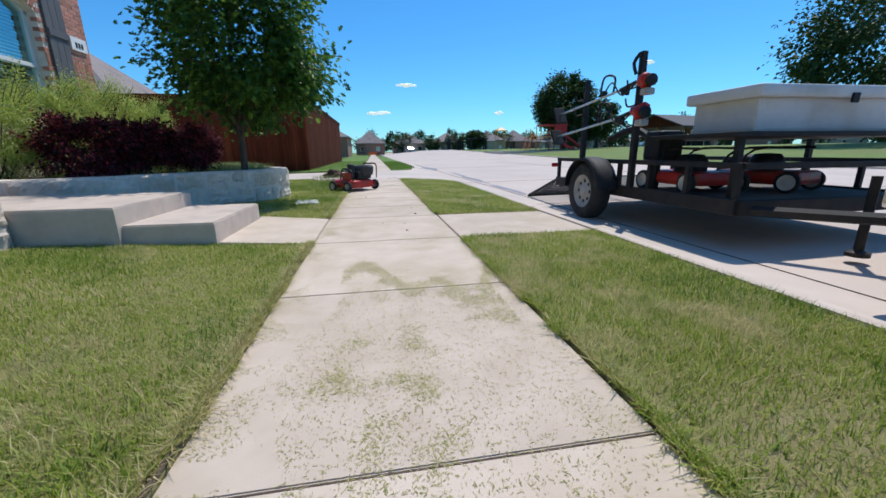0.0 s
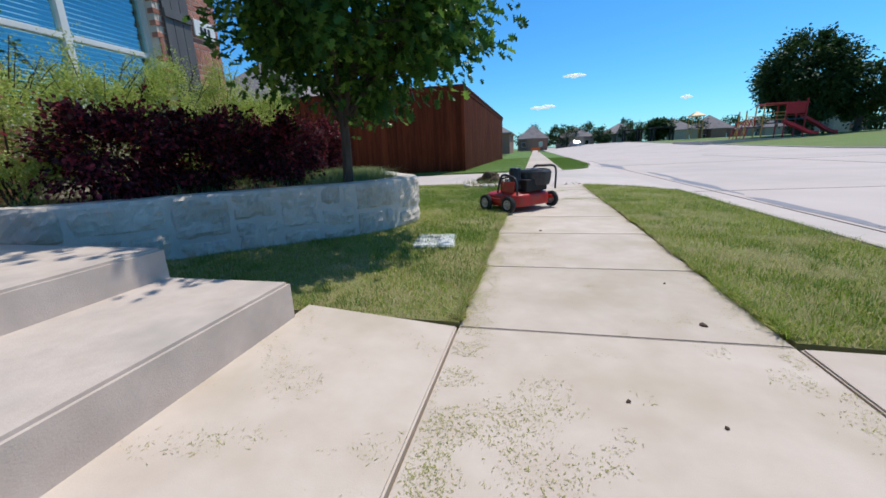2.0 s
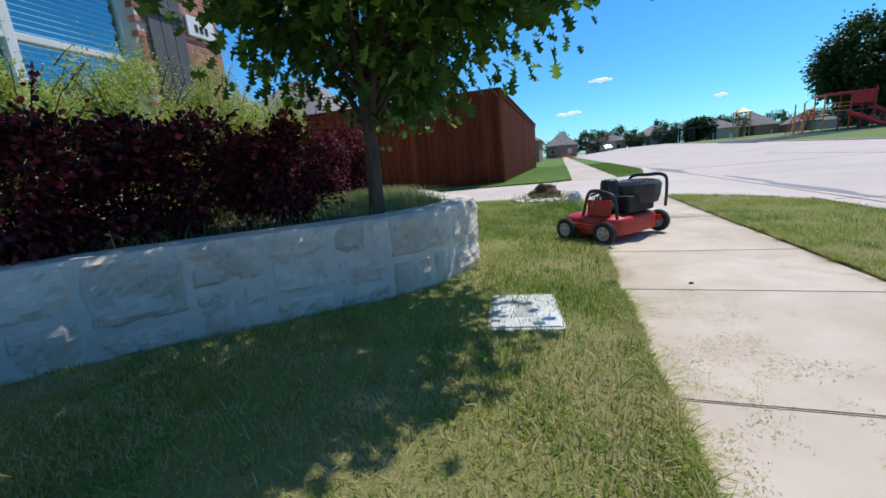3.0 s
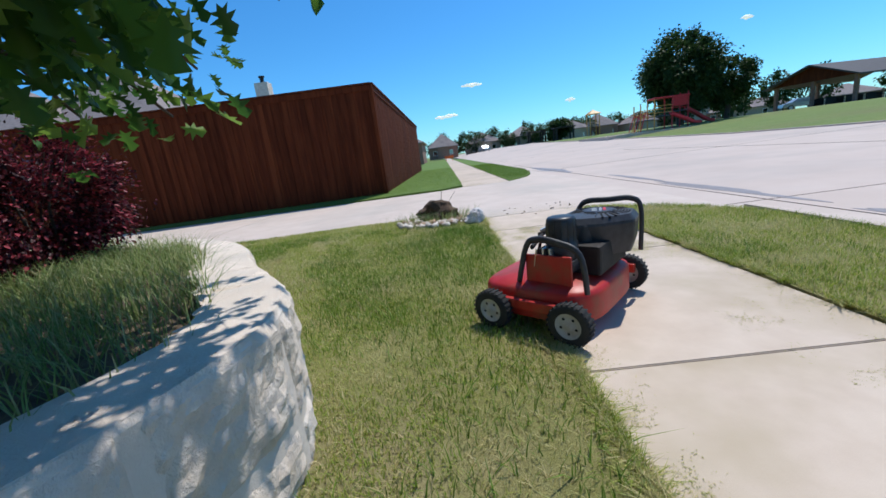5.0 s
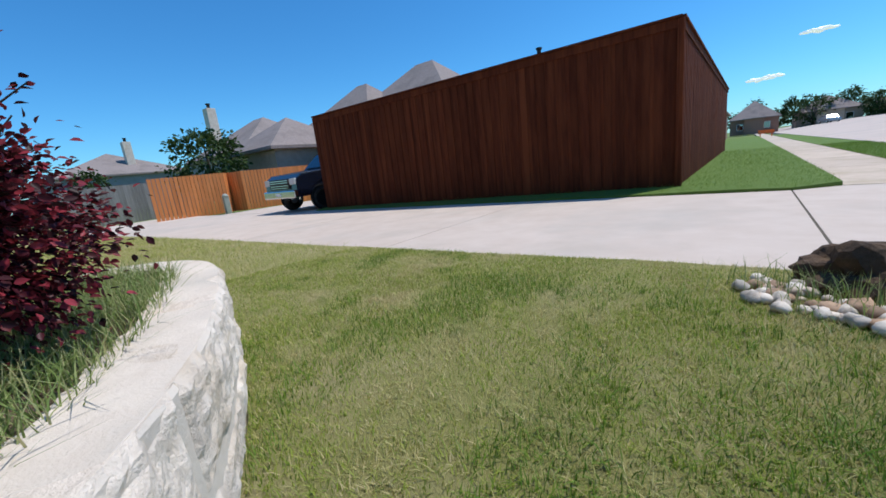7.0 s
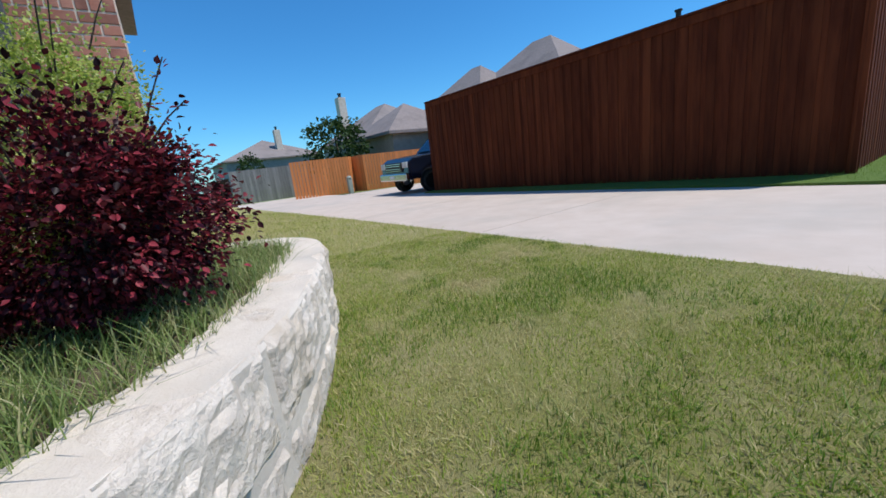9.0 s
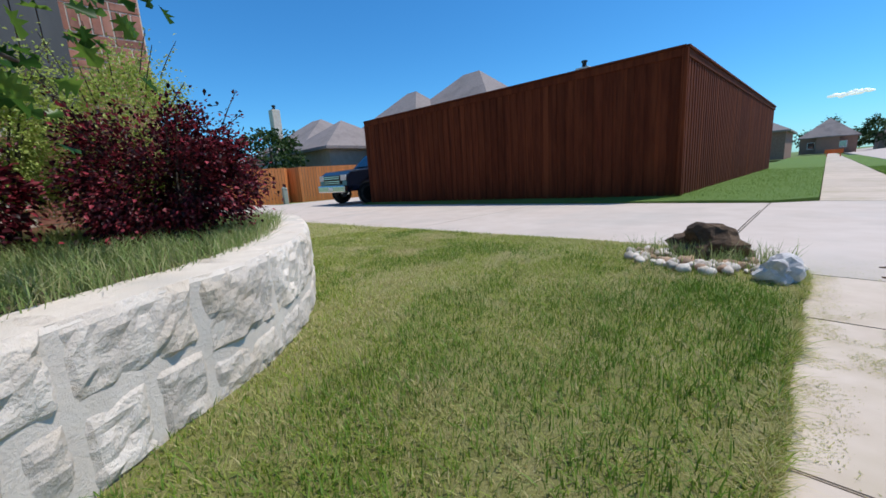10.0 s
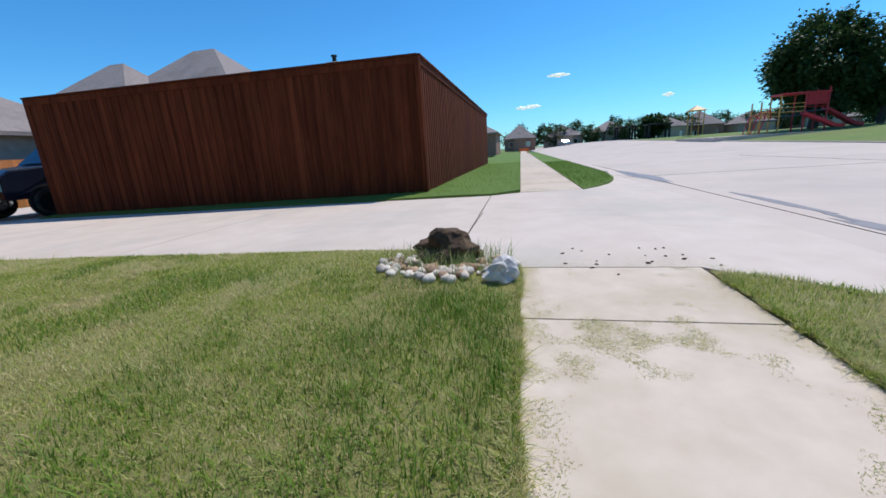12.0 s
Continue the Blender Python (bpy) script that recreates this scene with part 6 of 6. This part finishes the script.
# dark strip laid on the shroud, coloured as the shade of a slot
def bar_slot(a, b, w):
    a, b = Vector(a), Vector(b)
    d = (b - a).normalized()
    s = Vector((-d.y, d.x)) * w / 2
    bm = bmesh.new()
    n = 5
    rows = []
    for k in range(n + 1):
        p = a.lerp(b, k / n)
        rows.append([bm.verts.new((*(p + s), slot_z(p))), bm.verts.new((*(p - s), slot_z(p)))])
    for q, t in zip(rows, rows[1:]):
        bm.faces.new((q[0], q[1], t[1], t[0]))
    made = bmesh.ops.extrude_face_region(bm, geom=bm.faces[:])["geom"]
    for v in made:
        if isinstance(v, bmesh.types.BMVert):
            v.co.z -= 0.02
    bmesh.ops.recalc_face_normals(bm, faces=bm.faces)
    part("slot", bm, OPENING_SHADE, shroud)


# curved dark strip, likewise slot shade painted on, nothing is cut
def arc_slot(r, a0, a1, w):
    bm = bmesh.new()
    n = 10
    rows = []
    for k in range(n + 1):
        a = radians(a0 + (a1 - a0) * k / n)
        u = Vector((math.cos(a), math.sin(a)))
        rows.append([bm.verts.new((*(EC + u * (r + s)), slot_z(EC + u * r))) for s in (-w / 2, w / 2)])
    for q, t in zip(rows, rows[1:]):
        bm.faces.new((q[0], q[1], t[1], t[0]))
    made = bmesh.ops.extrude_face_region(bm, geom=bm.faces[:])["geom"]
    for v in made:
        if isinstance(v, bmesh.types.BMVert):
            v.co.z -= 0.02
    bmesh.ops.recalc_face_normals(bm, faces=bm.faces)
    part("slot", bm, OPENING_SHADE, shroud)


TILT = 18
for r in (0.115, 0.131, 0.147, 0.163):
    arc_slot(r, 128 + TILT, 172 + TILT - (r - 0.115) * 250, 0.008)
    arc_slot(r, -42 + TILT, 4 + TILT, 0.008)
for k in range(5):
    arc_slot(0.118 + k * 0.0175, 232 + TILT, 278 + TILT - k * 2, 0.009)
    arc_slot(0.116 + k * 0.013, 62 + TILT, 98 + TILT, 0.006)
for k, (a, r0, r1) in enumerate(((188, 0.118, 0.215), (200, 0.118, 0.21), (212, 0.12, 0.2), (112, 0.125, 0.2), (122, 0.125, 0.195), (104, 0.125, 0.19), (300, 0.12, 0.19), (312, 0.12, 0.2), (324, 0.12, 0.2), (20, 0.12, 0.19), (32, 0.12, 0.19), (44, 0.12, 0.19))):
    u = Vector((math.cos(radians(a + TILT)), math.sin(radians(a + TILT))))
    bar_slot(EC + u * r0, EC + u * r1, 0.013 if a < 230 else 0.009)
for a in (180, 226, 292, 336, 14, 56, 106):
    u = Vector((math.cos(radians(a + TILT - 4)), math.sin(radians(a + TILT - 4))))
    p, q = EC + u * 0.1, EC + u * 0.185
    part("rib", tube(bmesh.new(), [(*p, slot_z(p) - 0.001), (*((p + q) / 2), slot_z((p + q) / 2) + 0.001), (*q, slot_z(q) - 0.002)], 0.0045, 6), PLASTIC, shroud)


def lettering(text, size, x, y, rot, material, parent):
    cu = bpy.data.curves.new("lettering", "FONT")
    cu.body, cu.size, cu.extrude, cu.align_x, cu.align_y = text, size, 0.0006, "CENTER", "CENTER"
    tmp = bpy.data.objects.new("lettering", cu)
    me = bpy.data.meshes.new_from_object(tmp)
    bpy.data.objects.remove(tmp)
    bpy.data.curves.remove(cu)
    me.materials.append(material)
    ob = new("lettering", me)
    ob.parent = parent
    ob.matrix_basis = pose(x, y, 0.5075, 0, 0, rot)
    return ob


TR = 180 + 22
tu = Vector((math.cos(radians(TR + 90)), math.sin(radians(TR + 90))))
lettering("FJ180V", 0.044, EC.x - tu.x * 0.032, EC.y - tu.y * 0.032, TR, LETTER_WHITE, shroud)
lettering("COMMERCIAL", 0.021, EC.x + tu.x * 0.008, EC.y + tu.y * 0.008, TR, LETTER_WHITE, shroud)
part("brand_bar", boxed(-0.055, 0.055, -0.008, 0.008, 0, 0.001, m=pose(EC.x + tu.x * 0.034, EC.y + tu.y * 0.034, 0.507, 0, 0, TR)), LETTER_RED, shroud)

m = Matrix.Translation((-0.05, 0.545, 0))
part("air_filter", lathe(bmesh.new(), [(0.086, 0.30), (0.098, 0.31), (0.098, 0.40), (0.092, 0.405), (0.092, 0.45), (0.0905, 0.498), (0.086, 0.515), (0.078, 0.525), (0.06, 0.529), (0.001, 0.531)], 40, m, cap=False), PLASTIC_GLOSS, mower, "glossy black round air filter cover", smooth=True)
filt = mower.children[-1]
for k in range(14):
    a = 2 * math.pi * k / 14
    c, s = math.cos(a), math.sin(a)
    part("rib", tube(bmesh.new(), [(-0.05 + 0.092 * c, 0.545 + 0.092 * s, 0.41), (-0.05 + 0.091 * c, 0.545 + 0.091 * s, 0.49), (-0.05 + 0.084 * c, 0.545 + 0.084 * s, 0.517)], 0.004, 6), PLASTIC_GLOSS, filt)
part("filter_base", boxed(-0.15, 0.09, 0.44, 0.66, 0.26, 0.325, 0.025), PLASTIC, mower)
soften(part("fuel_cover", stacked(bmesh.new(), rounded_poly([(0.05, 0.44), (0.16, 0.38), (0.2, 0.62), (0.07, 0.66)], 3, 0.3), (0.12, 0.52), [(1.0, 0.28), (1.05, 0.4), (1.0, 0.46), (0.8, 0.475)]), PLASTIC, mower, "moulded black side cover"))
part("front_bar", boxed(0.02, 0.58, -0.012, 0.012, -0.012, 0.012, 0.004, m=pose(0, 0.735, 0.415, 0, 0, 4)), BLACK_STEEL, mower)
part("trim_strip", boxed(0.04, 0.3, -0.006, 0.006, 0.0, 0.012, 0.002, m=pose(0, 0.733, 0.428, 0, 0, 4)), ALUMINIUM, mower, "bare metal strip")
for x in (0.06, 0.52):
    part("front_bar_leg", tube(bmesh.new(), [(x, 0.74, 0.41), (x, 0.8, 0.22)], 0.012, 8), BLACK_STEEL, mower)
part("guard_loop", tube(bmesh.new(), curve_pts([(0.52, 0.74, 0.36), (0.5, 0.66, 0.49), (0.51, 0.6, 0.528), (0.55, 0.47, 0.53), (0.60, 0.33, 0.53), (0.61, 0.27, 0.47), (0.6, 0.27, 0.24)], 6), 0.016, 12), PLASTIC, mower, "black tubular guard loop", smooth=True)
part("side_bar", tube(bmesh.new(), curve_pts([(-0.225, 0.32, 0.2), (-0.22, 0.36, 0.38), (-0.218, 0.5, 0.43), (-0.218, 0.63, 0.44), (-0.22, 0.7, 0.40), (-0.23, 0.76, 0.22)], 6), 0.017, 12), PLASTIC, mower, "black tubular side bar", smooth=True)
part("cross_bar", tube(bmesh.new(), [(-0.218, 0.66, 0.40), (0.06, 0.735, 0.41)], 0.012, 8), BLACK_STEEL, mower)
for k in range(4):
    part("cooling_fin", boxed(-0.19, -0.11, 0.62 - k * 0.022, 0.632 - k * 0.022, 0.27, 0.39, 0.002), ALUMINIUM if k % 2 else BLACK_STEEL, mower)
part("side_shield", boxed(-0.205, -0.185, 0.42, 0.72, 0.2, 0.36, 0.006), RED_PAINT, mower, "red side shield")
part("height_lever", tube(bmesh.new(), [(-0.2, 0.66, 0.3), (-0.2, 0.64, 0.39)], 0.006, 6), ALUMINIUM, mower)
part("discharge_chute", boxed(0.5, 0.66, 0.5, 0.8, 0.1, 0.2, 0.02), PLASTIC, mower)

# ---- grass, weeds, clippings ----
def scatter(poly, n, zf, bias=None):
    x0, x1 = min(p[0] for p in poly), max(p[0] for p in poly)
    y0, y1 = min(p[1] for p in poly), max(p[1] for p in poly)
    x, y = rng.uniform(x0, x1, n), rng.uniform(y0, y1, n)
    ok = in_poly(x, y, poly)
    x, y = x[ok], y[ok]
    if bias is not None:
        keep = rng.uniform(0, 1, len(x)) < bias(x, y)
        x, y = x[keep], y[keep]
    return np.stack([x, y, np.array([zf(a, b) for a, b in zip(x, y)]) - 0.004], 1)


def clip(poly, x0, x1, y0, y1):
    """The part of a polygon in a window, by cutting with four lines."""
    out = list(poly)
    for ax, lim, sign in ((0, x0, 1), (0, x1, -1), (1, y0, 1), (1, y1, -1)):
        src, out = out, []
        for k in range(len(src)):
            a, b = src[k - 1], src[k]
            ia, ib = sign * (a[ax] - lim) >= 0, sign * (b[ax] - lim) >= 0
            if ia != ib:
                t = (lim - a[ax]) / (b[ax] - a[ax])
                out.append((a[0] + t * (b[0] - a[0]), a[1] + t * (b[1] - a[1])))
            if ib:
                out.append(b)
    return out


def patchy(x, y):
    return 0.72 + 0.28 * np.sin(x * 3.1 + 2 * np.sin(y * 2.3)) * np.sin(y * 2.7 + 1.3)


for label, poly, n, h, mat, zf in (
    ("short mown grass blades beside the steps", clip(LAWN_1, -3.2, -0.014, -4.2, 0), 230000, 0.027, GRASS, z_left),
    ("uneven mown grass blades by the stone wall", clip(LAWN_2, -5.0, 0, 1.2, 8.2), 430000, 0.025, GRASS, z_left),
    ("grass blades of the kerb strip", STRIP_2, 90000, 0.035, GRASS, z_strip),
    ("grass blades of the kerb strip", clip(STRIP_1, 1.2, 2.5, -4, 0), 70000, 0.035, GRASS, z_strip),
    ("lush grass blades along the fence", clip(LAWN_3, -12, 0, 12.2, 27), 80000, 0.05, GRASS_LUSH, z_left),
    ("lush grass blades of the far strip", clip(STRIP_3, 1.2, 2.5, 12, 27), 30000, 0.06, GRASS_LUSH, z_strip),
    ("grass blades beyond the wall by the drive", clip(LAWN_2, -14, -5, 5.3, 8.2), 26000, 0.055, GRASS, z_left)):
    tagged(blades("grass", scatter(poly, n, zf, patchy), h, 0.0034, 0.95, mat), label, "grass", kind="stuff")
def patches(scale, level, seed):
    """Density of blades in drifting patches, ragged at two scales."""
    def bias(x, y):
        n1 = np.array([noise.noise(Vector((a * scale + b * scale * 0.5, b * scale * 0.7, seed))) for a, b in zip(x, y)])
        n2 = np.array([noise.noise(Vector((a * scale * 4, b * scale * 4, seed + 3))) for a, b in zip(x, y)])
        return np.clip((n1 + 0.5 * n2 - level) * 2.5, 0, 0.9)
    return bias


for label, poly, n, h, mat, seed in (
    ("darker lush drifts in the mown lawn", clip(LAWN_2, -4.2, 0, 1.2, 8.1), 110000, 0.04, GRASS_LUSH, 2.0),
    ("dry straw-coloured drifts in the mown lawn", clip(LAWN_2, -4.2, 0, 1.2, 8.1), 190000, 0.022, DRY_GRASS, 7.0),
    ("darker lush drifts in the lawn by the steps", clip(LAWN_1, -3.2, -0.014, -4.2, 0), 60000, 0.036, GRASS_LUSH, 4.0),
    ("darker lush drifts in the kerb strip", STRIP_2, 26000, 0.04, GRASS_LUSH, 5.0),
    ("darker lush drifts in the kerb strip", clip(STRIP_1, 1.2, 2.5, -4, 0), 26000, 0.04, GRASS_LUSH, 6.0)):
    zf = z_strip if poly[0][0] > 0.5 else z_left
    tagged(blades("grass", scatter(poly, n, zf, patches(1.7, 0.05, seed)), h, 0.004, 0.9, mat), label, "grass", kind="stuff")
# ragged fringe hanging over the edges of the concrete
for label, x0, x1, y0, y1, n, mat in (
    ("dry brown fringe of the lawn along the sidewalk", -0.05, 0.012, -4.2, -0.02, 16000, DRY_GRASS),
    ("green fringe of the lawn along the sidewalk", -0.05, 0.02, -4.2, -0.02, 9000, GRASS),
    ("ragged fringe of the lawn along the sidewalk", -0.05, 0.022, 1.26, 7.55, 26000, GRASS),
    ("dry fringe of the lawn along the sidewalk", -0.05, 0.014, 1.26, 7.55, 12000, DRY_GRASS),
    ("ragged fringe of the kerb strip", 1.20, 1.26, -4.2, -0.05, 12000, GRASS),
    ("ragged fringe of the kerb strip", 1.20, 1.26, 1.28, 7.4, 20000, GRASS)):
    x = rng.triangular(x0, (x0 + x1) / 2, x1, n)
    y = rng.uniform(y0, y1, n)
    reach = np.array([noise.noise(Vector((0.3, b * 4.5, x0 * 9))) + 0.6 * noise.noise(Vector((0.7, b * 17, x0 * 9))) for b in y])
    keep = reach + (0.012 - x if x0 < 0.5 else x - 1.215) * 16 > 0
    tagged(blades("grass", np.stack([x, y, np.full(n, 0.004)], 1)[keep], 0.03, 0.0035, 1.3, mat), label, "grass", kind="stuff")
# longer uncut tufts
tuft = []
rt = np.random.default_rng(12)
for k in range(70):
    cx, cy = rt.uniform(-0.75, -0.05), rt.uniform(2.0, 6.8)
    tuft.append(np.stack([rt.normal(cx, 0.11, 60), rt.normal(cy, 0.16, 60), np.full(60, 0.012)], 1))
for k in range(80):
    cx, cy = rt.uniform(-1.2, -0.04), rt.uniform(5.0, 6.9)
    tuft.append(np.stack([rt.normal(cx, 0.07, 70), rt.normal(cy, 0.1, 70), np.full(70, 0.012)], 1))
tp = np.concatenate(tuft)
tp = tp[(tp[:, 0] < -0.01)]
tagged(blades("grass", tp, 0.05, 0.0042, 0.8, GRASS_LUSH), "longer uncut grass tufts beside the sidewalk", "grass", kind="stuff")
wx = scatter(BED, 60000, lambda x, y: 0.45, lambda x, y: np.clip((y - 2.9) * 0.6, 0.06, 1) * (0.4 + 0.6 * (np.sin(x * 9) * np.sin(y * 8) > -0.2)))
tagged(blades("weeds", wx, 0.12, 0.0042, 0.9, WEED), "long weedy grass in the raised bed", "grass", kind="stuff")
wr = np.stack([rt.normal(-0.55, 0.27, 700), rt.normal(7.6, 0.17, 700), np.full(700, 0.03)], 1)
wr = wr[(wr[:, 0] < -0.06) & (wr[:, 1] < 7.9)]
tagged(blades("weeds", wr, 0.13, 0.005, 0.6, WEED), "weedy grass round the boulder", "grass", kind="stuff")
st = part("dry_stalk", tube(bmesh.new(), curve_pts([(-0.5, 7.9, 0.02), (-0.42, 7.95, 0.2), (-0.3, 8.0, 0.36)], 4), 0.004, 5, 0.002), BARK)
tagged(st, "thin dry weed stalk by the boulder", "weed")


def clip_bias(x, y):
    big = np.array([noise.noise(Vector((a * 1.6, b * 1.6, 4))) for a, b in zip(x, y)])
    fine = np.array([noise.noise(Vector((a * 7, b * 7, 9))) for a, b in zip(x, y)])
    far = -0.95 + 0.25 * np.sin(x * 5) + 0.12 * np.sin(x * 17)
    mown = ((y < far) & (x > 0.25 + 0.08 * np.sin(y * 4)) & (x < 1.12)) * 0.5
    rim = np.exp(-((y - far + 0.1) / 0.1) ** 2) * (x > 0.3) * 0.9
    edge = 0.6 * np.exp(-((x - 0.06) / 0.07) ** 2) + 0.25 * np.exp(-((x - 1.16) / 0.06) ** 2)
    end = (y > 5.4) * 0.9
    return np.clip(0.6 * np.clip(big * 1.6 + fine * 1.1 - 0.35, 0, 1) * (0.5 + mown * 2 + end * 1.5) + edge * (fine > -0.1) * 0.6 + 2 * mown * (0.12 + 1.0 * np.clip(fine + big * 0.8 + 0.05, 0, 1)) + 3.5 * rim * np.clip(fine + 0.6, 0, 1), 0, 1)


cp = scatter([(0.01, -4), (1.21, -4), (1.21, 7.6), (0.01, 7.6)], 800000, lambda x, y: 0.006, clip_bias)
tagged(blades("grass_clippings", cp, 0.0065, 0.0026, 1.2, CLIPPING, flat=True), "dry grass clippings strewn over the sidewalk", "clippings", kind="stuff")
cp = scatter([(-0.7, 0.02), (-0.02, 0.02), (-0.02, 1.2), (-0.7, 1.2)], 9000, lambda x, y: 0.01 - 0.075 * x, lambda x, y: 0.9 * np.clip(np.sin(x * 11 + 3 * np.sin(y * 7)) * np.sin(y * 9 + x * 4), 0, 1))
cp2 = scatter([(1.25, 0.02), (2.4, 0.02), (2.4, 1.2), (1.25, 1.2)], 2500, lambda x, y: 0.006, lambda x, y: 0.9 * np.clip(np.sin(x * 8 + 3 * np.sin(y * 6)) * np.sin(y * 9 + x * 4), 0, 1))
cp3 = scatter([(-0.1, 7.6), (1.4, 7.6), (1.4, 8.3), (-0.1, 8.3)], 16000, lambda x, y: 0.005, lambda x, y: np.exp(-(y - 7.6) * 4))
tagged(blades("grass_clippings", np.concatenate([cp, cp2, cp3]), 0.007, 0.002, 1.2, CLIPPING, flat=True), "dry grass clippings on the walk and drive", "clippings", kind="stuff")
rk = random.Random(14)
for k in range(26):
    bm = bmesh.new()
    r = rk.uniform(0.006, 0.014)
    lump(bm, (0, 0, 0), (r * 1.5, r, r * 0.6), k + 90, 0.5, 1)
    ob = part("dirt_clod", bm, ROCK_DARK)
    ob.matrix_basis = pose(rk.uniform(0.3, 1.7), rk.choice((rk.uniform(7.4, 8.3), rk.uniform(0.2, 4.5), rk.uniform(7.5, 8.0))), 0.004, 0, 0, rk.uniform(0, 180))
    if ob.location.x > 1.1:
        ob.location.x, ob.location.z = rk.uniform(0.9, 1.6), 0.004 if ob.location.x < 1.22 else -0.02
        ob.location.y = rk.uniform(7.65, 8.2)
    ob.location.z = z_drive(ob.location.x, ob.location.y) + 0.003 if ob.location.y > 7.6 else 0.003
    tagged(ob, "small dark clod of soil on the concrete", "clod", "clods on the concrete")

# ---- sidewalk panels ----
JOINTS = [-12, -10.98, -9.76, -8.54, -7.32, -6.1, -4.88, -3.66, -2.44, -1.22, 0.0, 1.22, 2.11, 3.12, 3.98, 5.46, 6.7, 7.6]
FAR_JOINTS = [12.7 + 3.05 * k for k in range(30)]


def panel(y0, y1):
    bm = bmesh.new()
    prism(bm, [(0.003, y0 + 0.004), (1.217, y0 + 0.004), (1.217, y1 - 0.004), (0.003, y1 - 0.004)], -0.1, 0.0)
    bmesh.ops.recalc_face_normals(bm, faces=bm.faces)
    top = [e for e in bm.edges if all(v.co.z > -0.01 for v in e.verts)]
    bmesh.ops.bevel(bm, geom=top, offset=0.004, segments=2, affect="EDGES")
    for v in bm.verts:
        v.co.y -= y0
    ob = part("panel", bm, CONCRETE, sidewalk)
    ob.location.y = y0


for line in (JOINTS, FAR_JOINTS):
    for a, b in zip(line, line[1:]):
        panel(a, b)
panel(FAR_JOINTS[-1], 130)
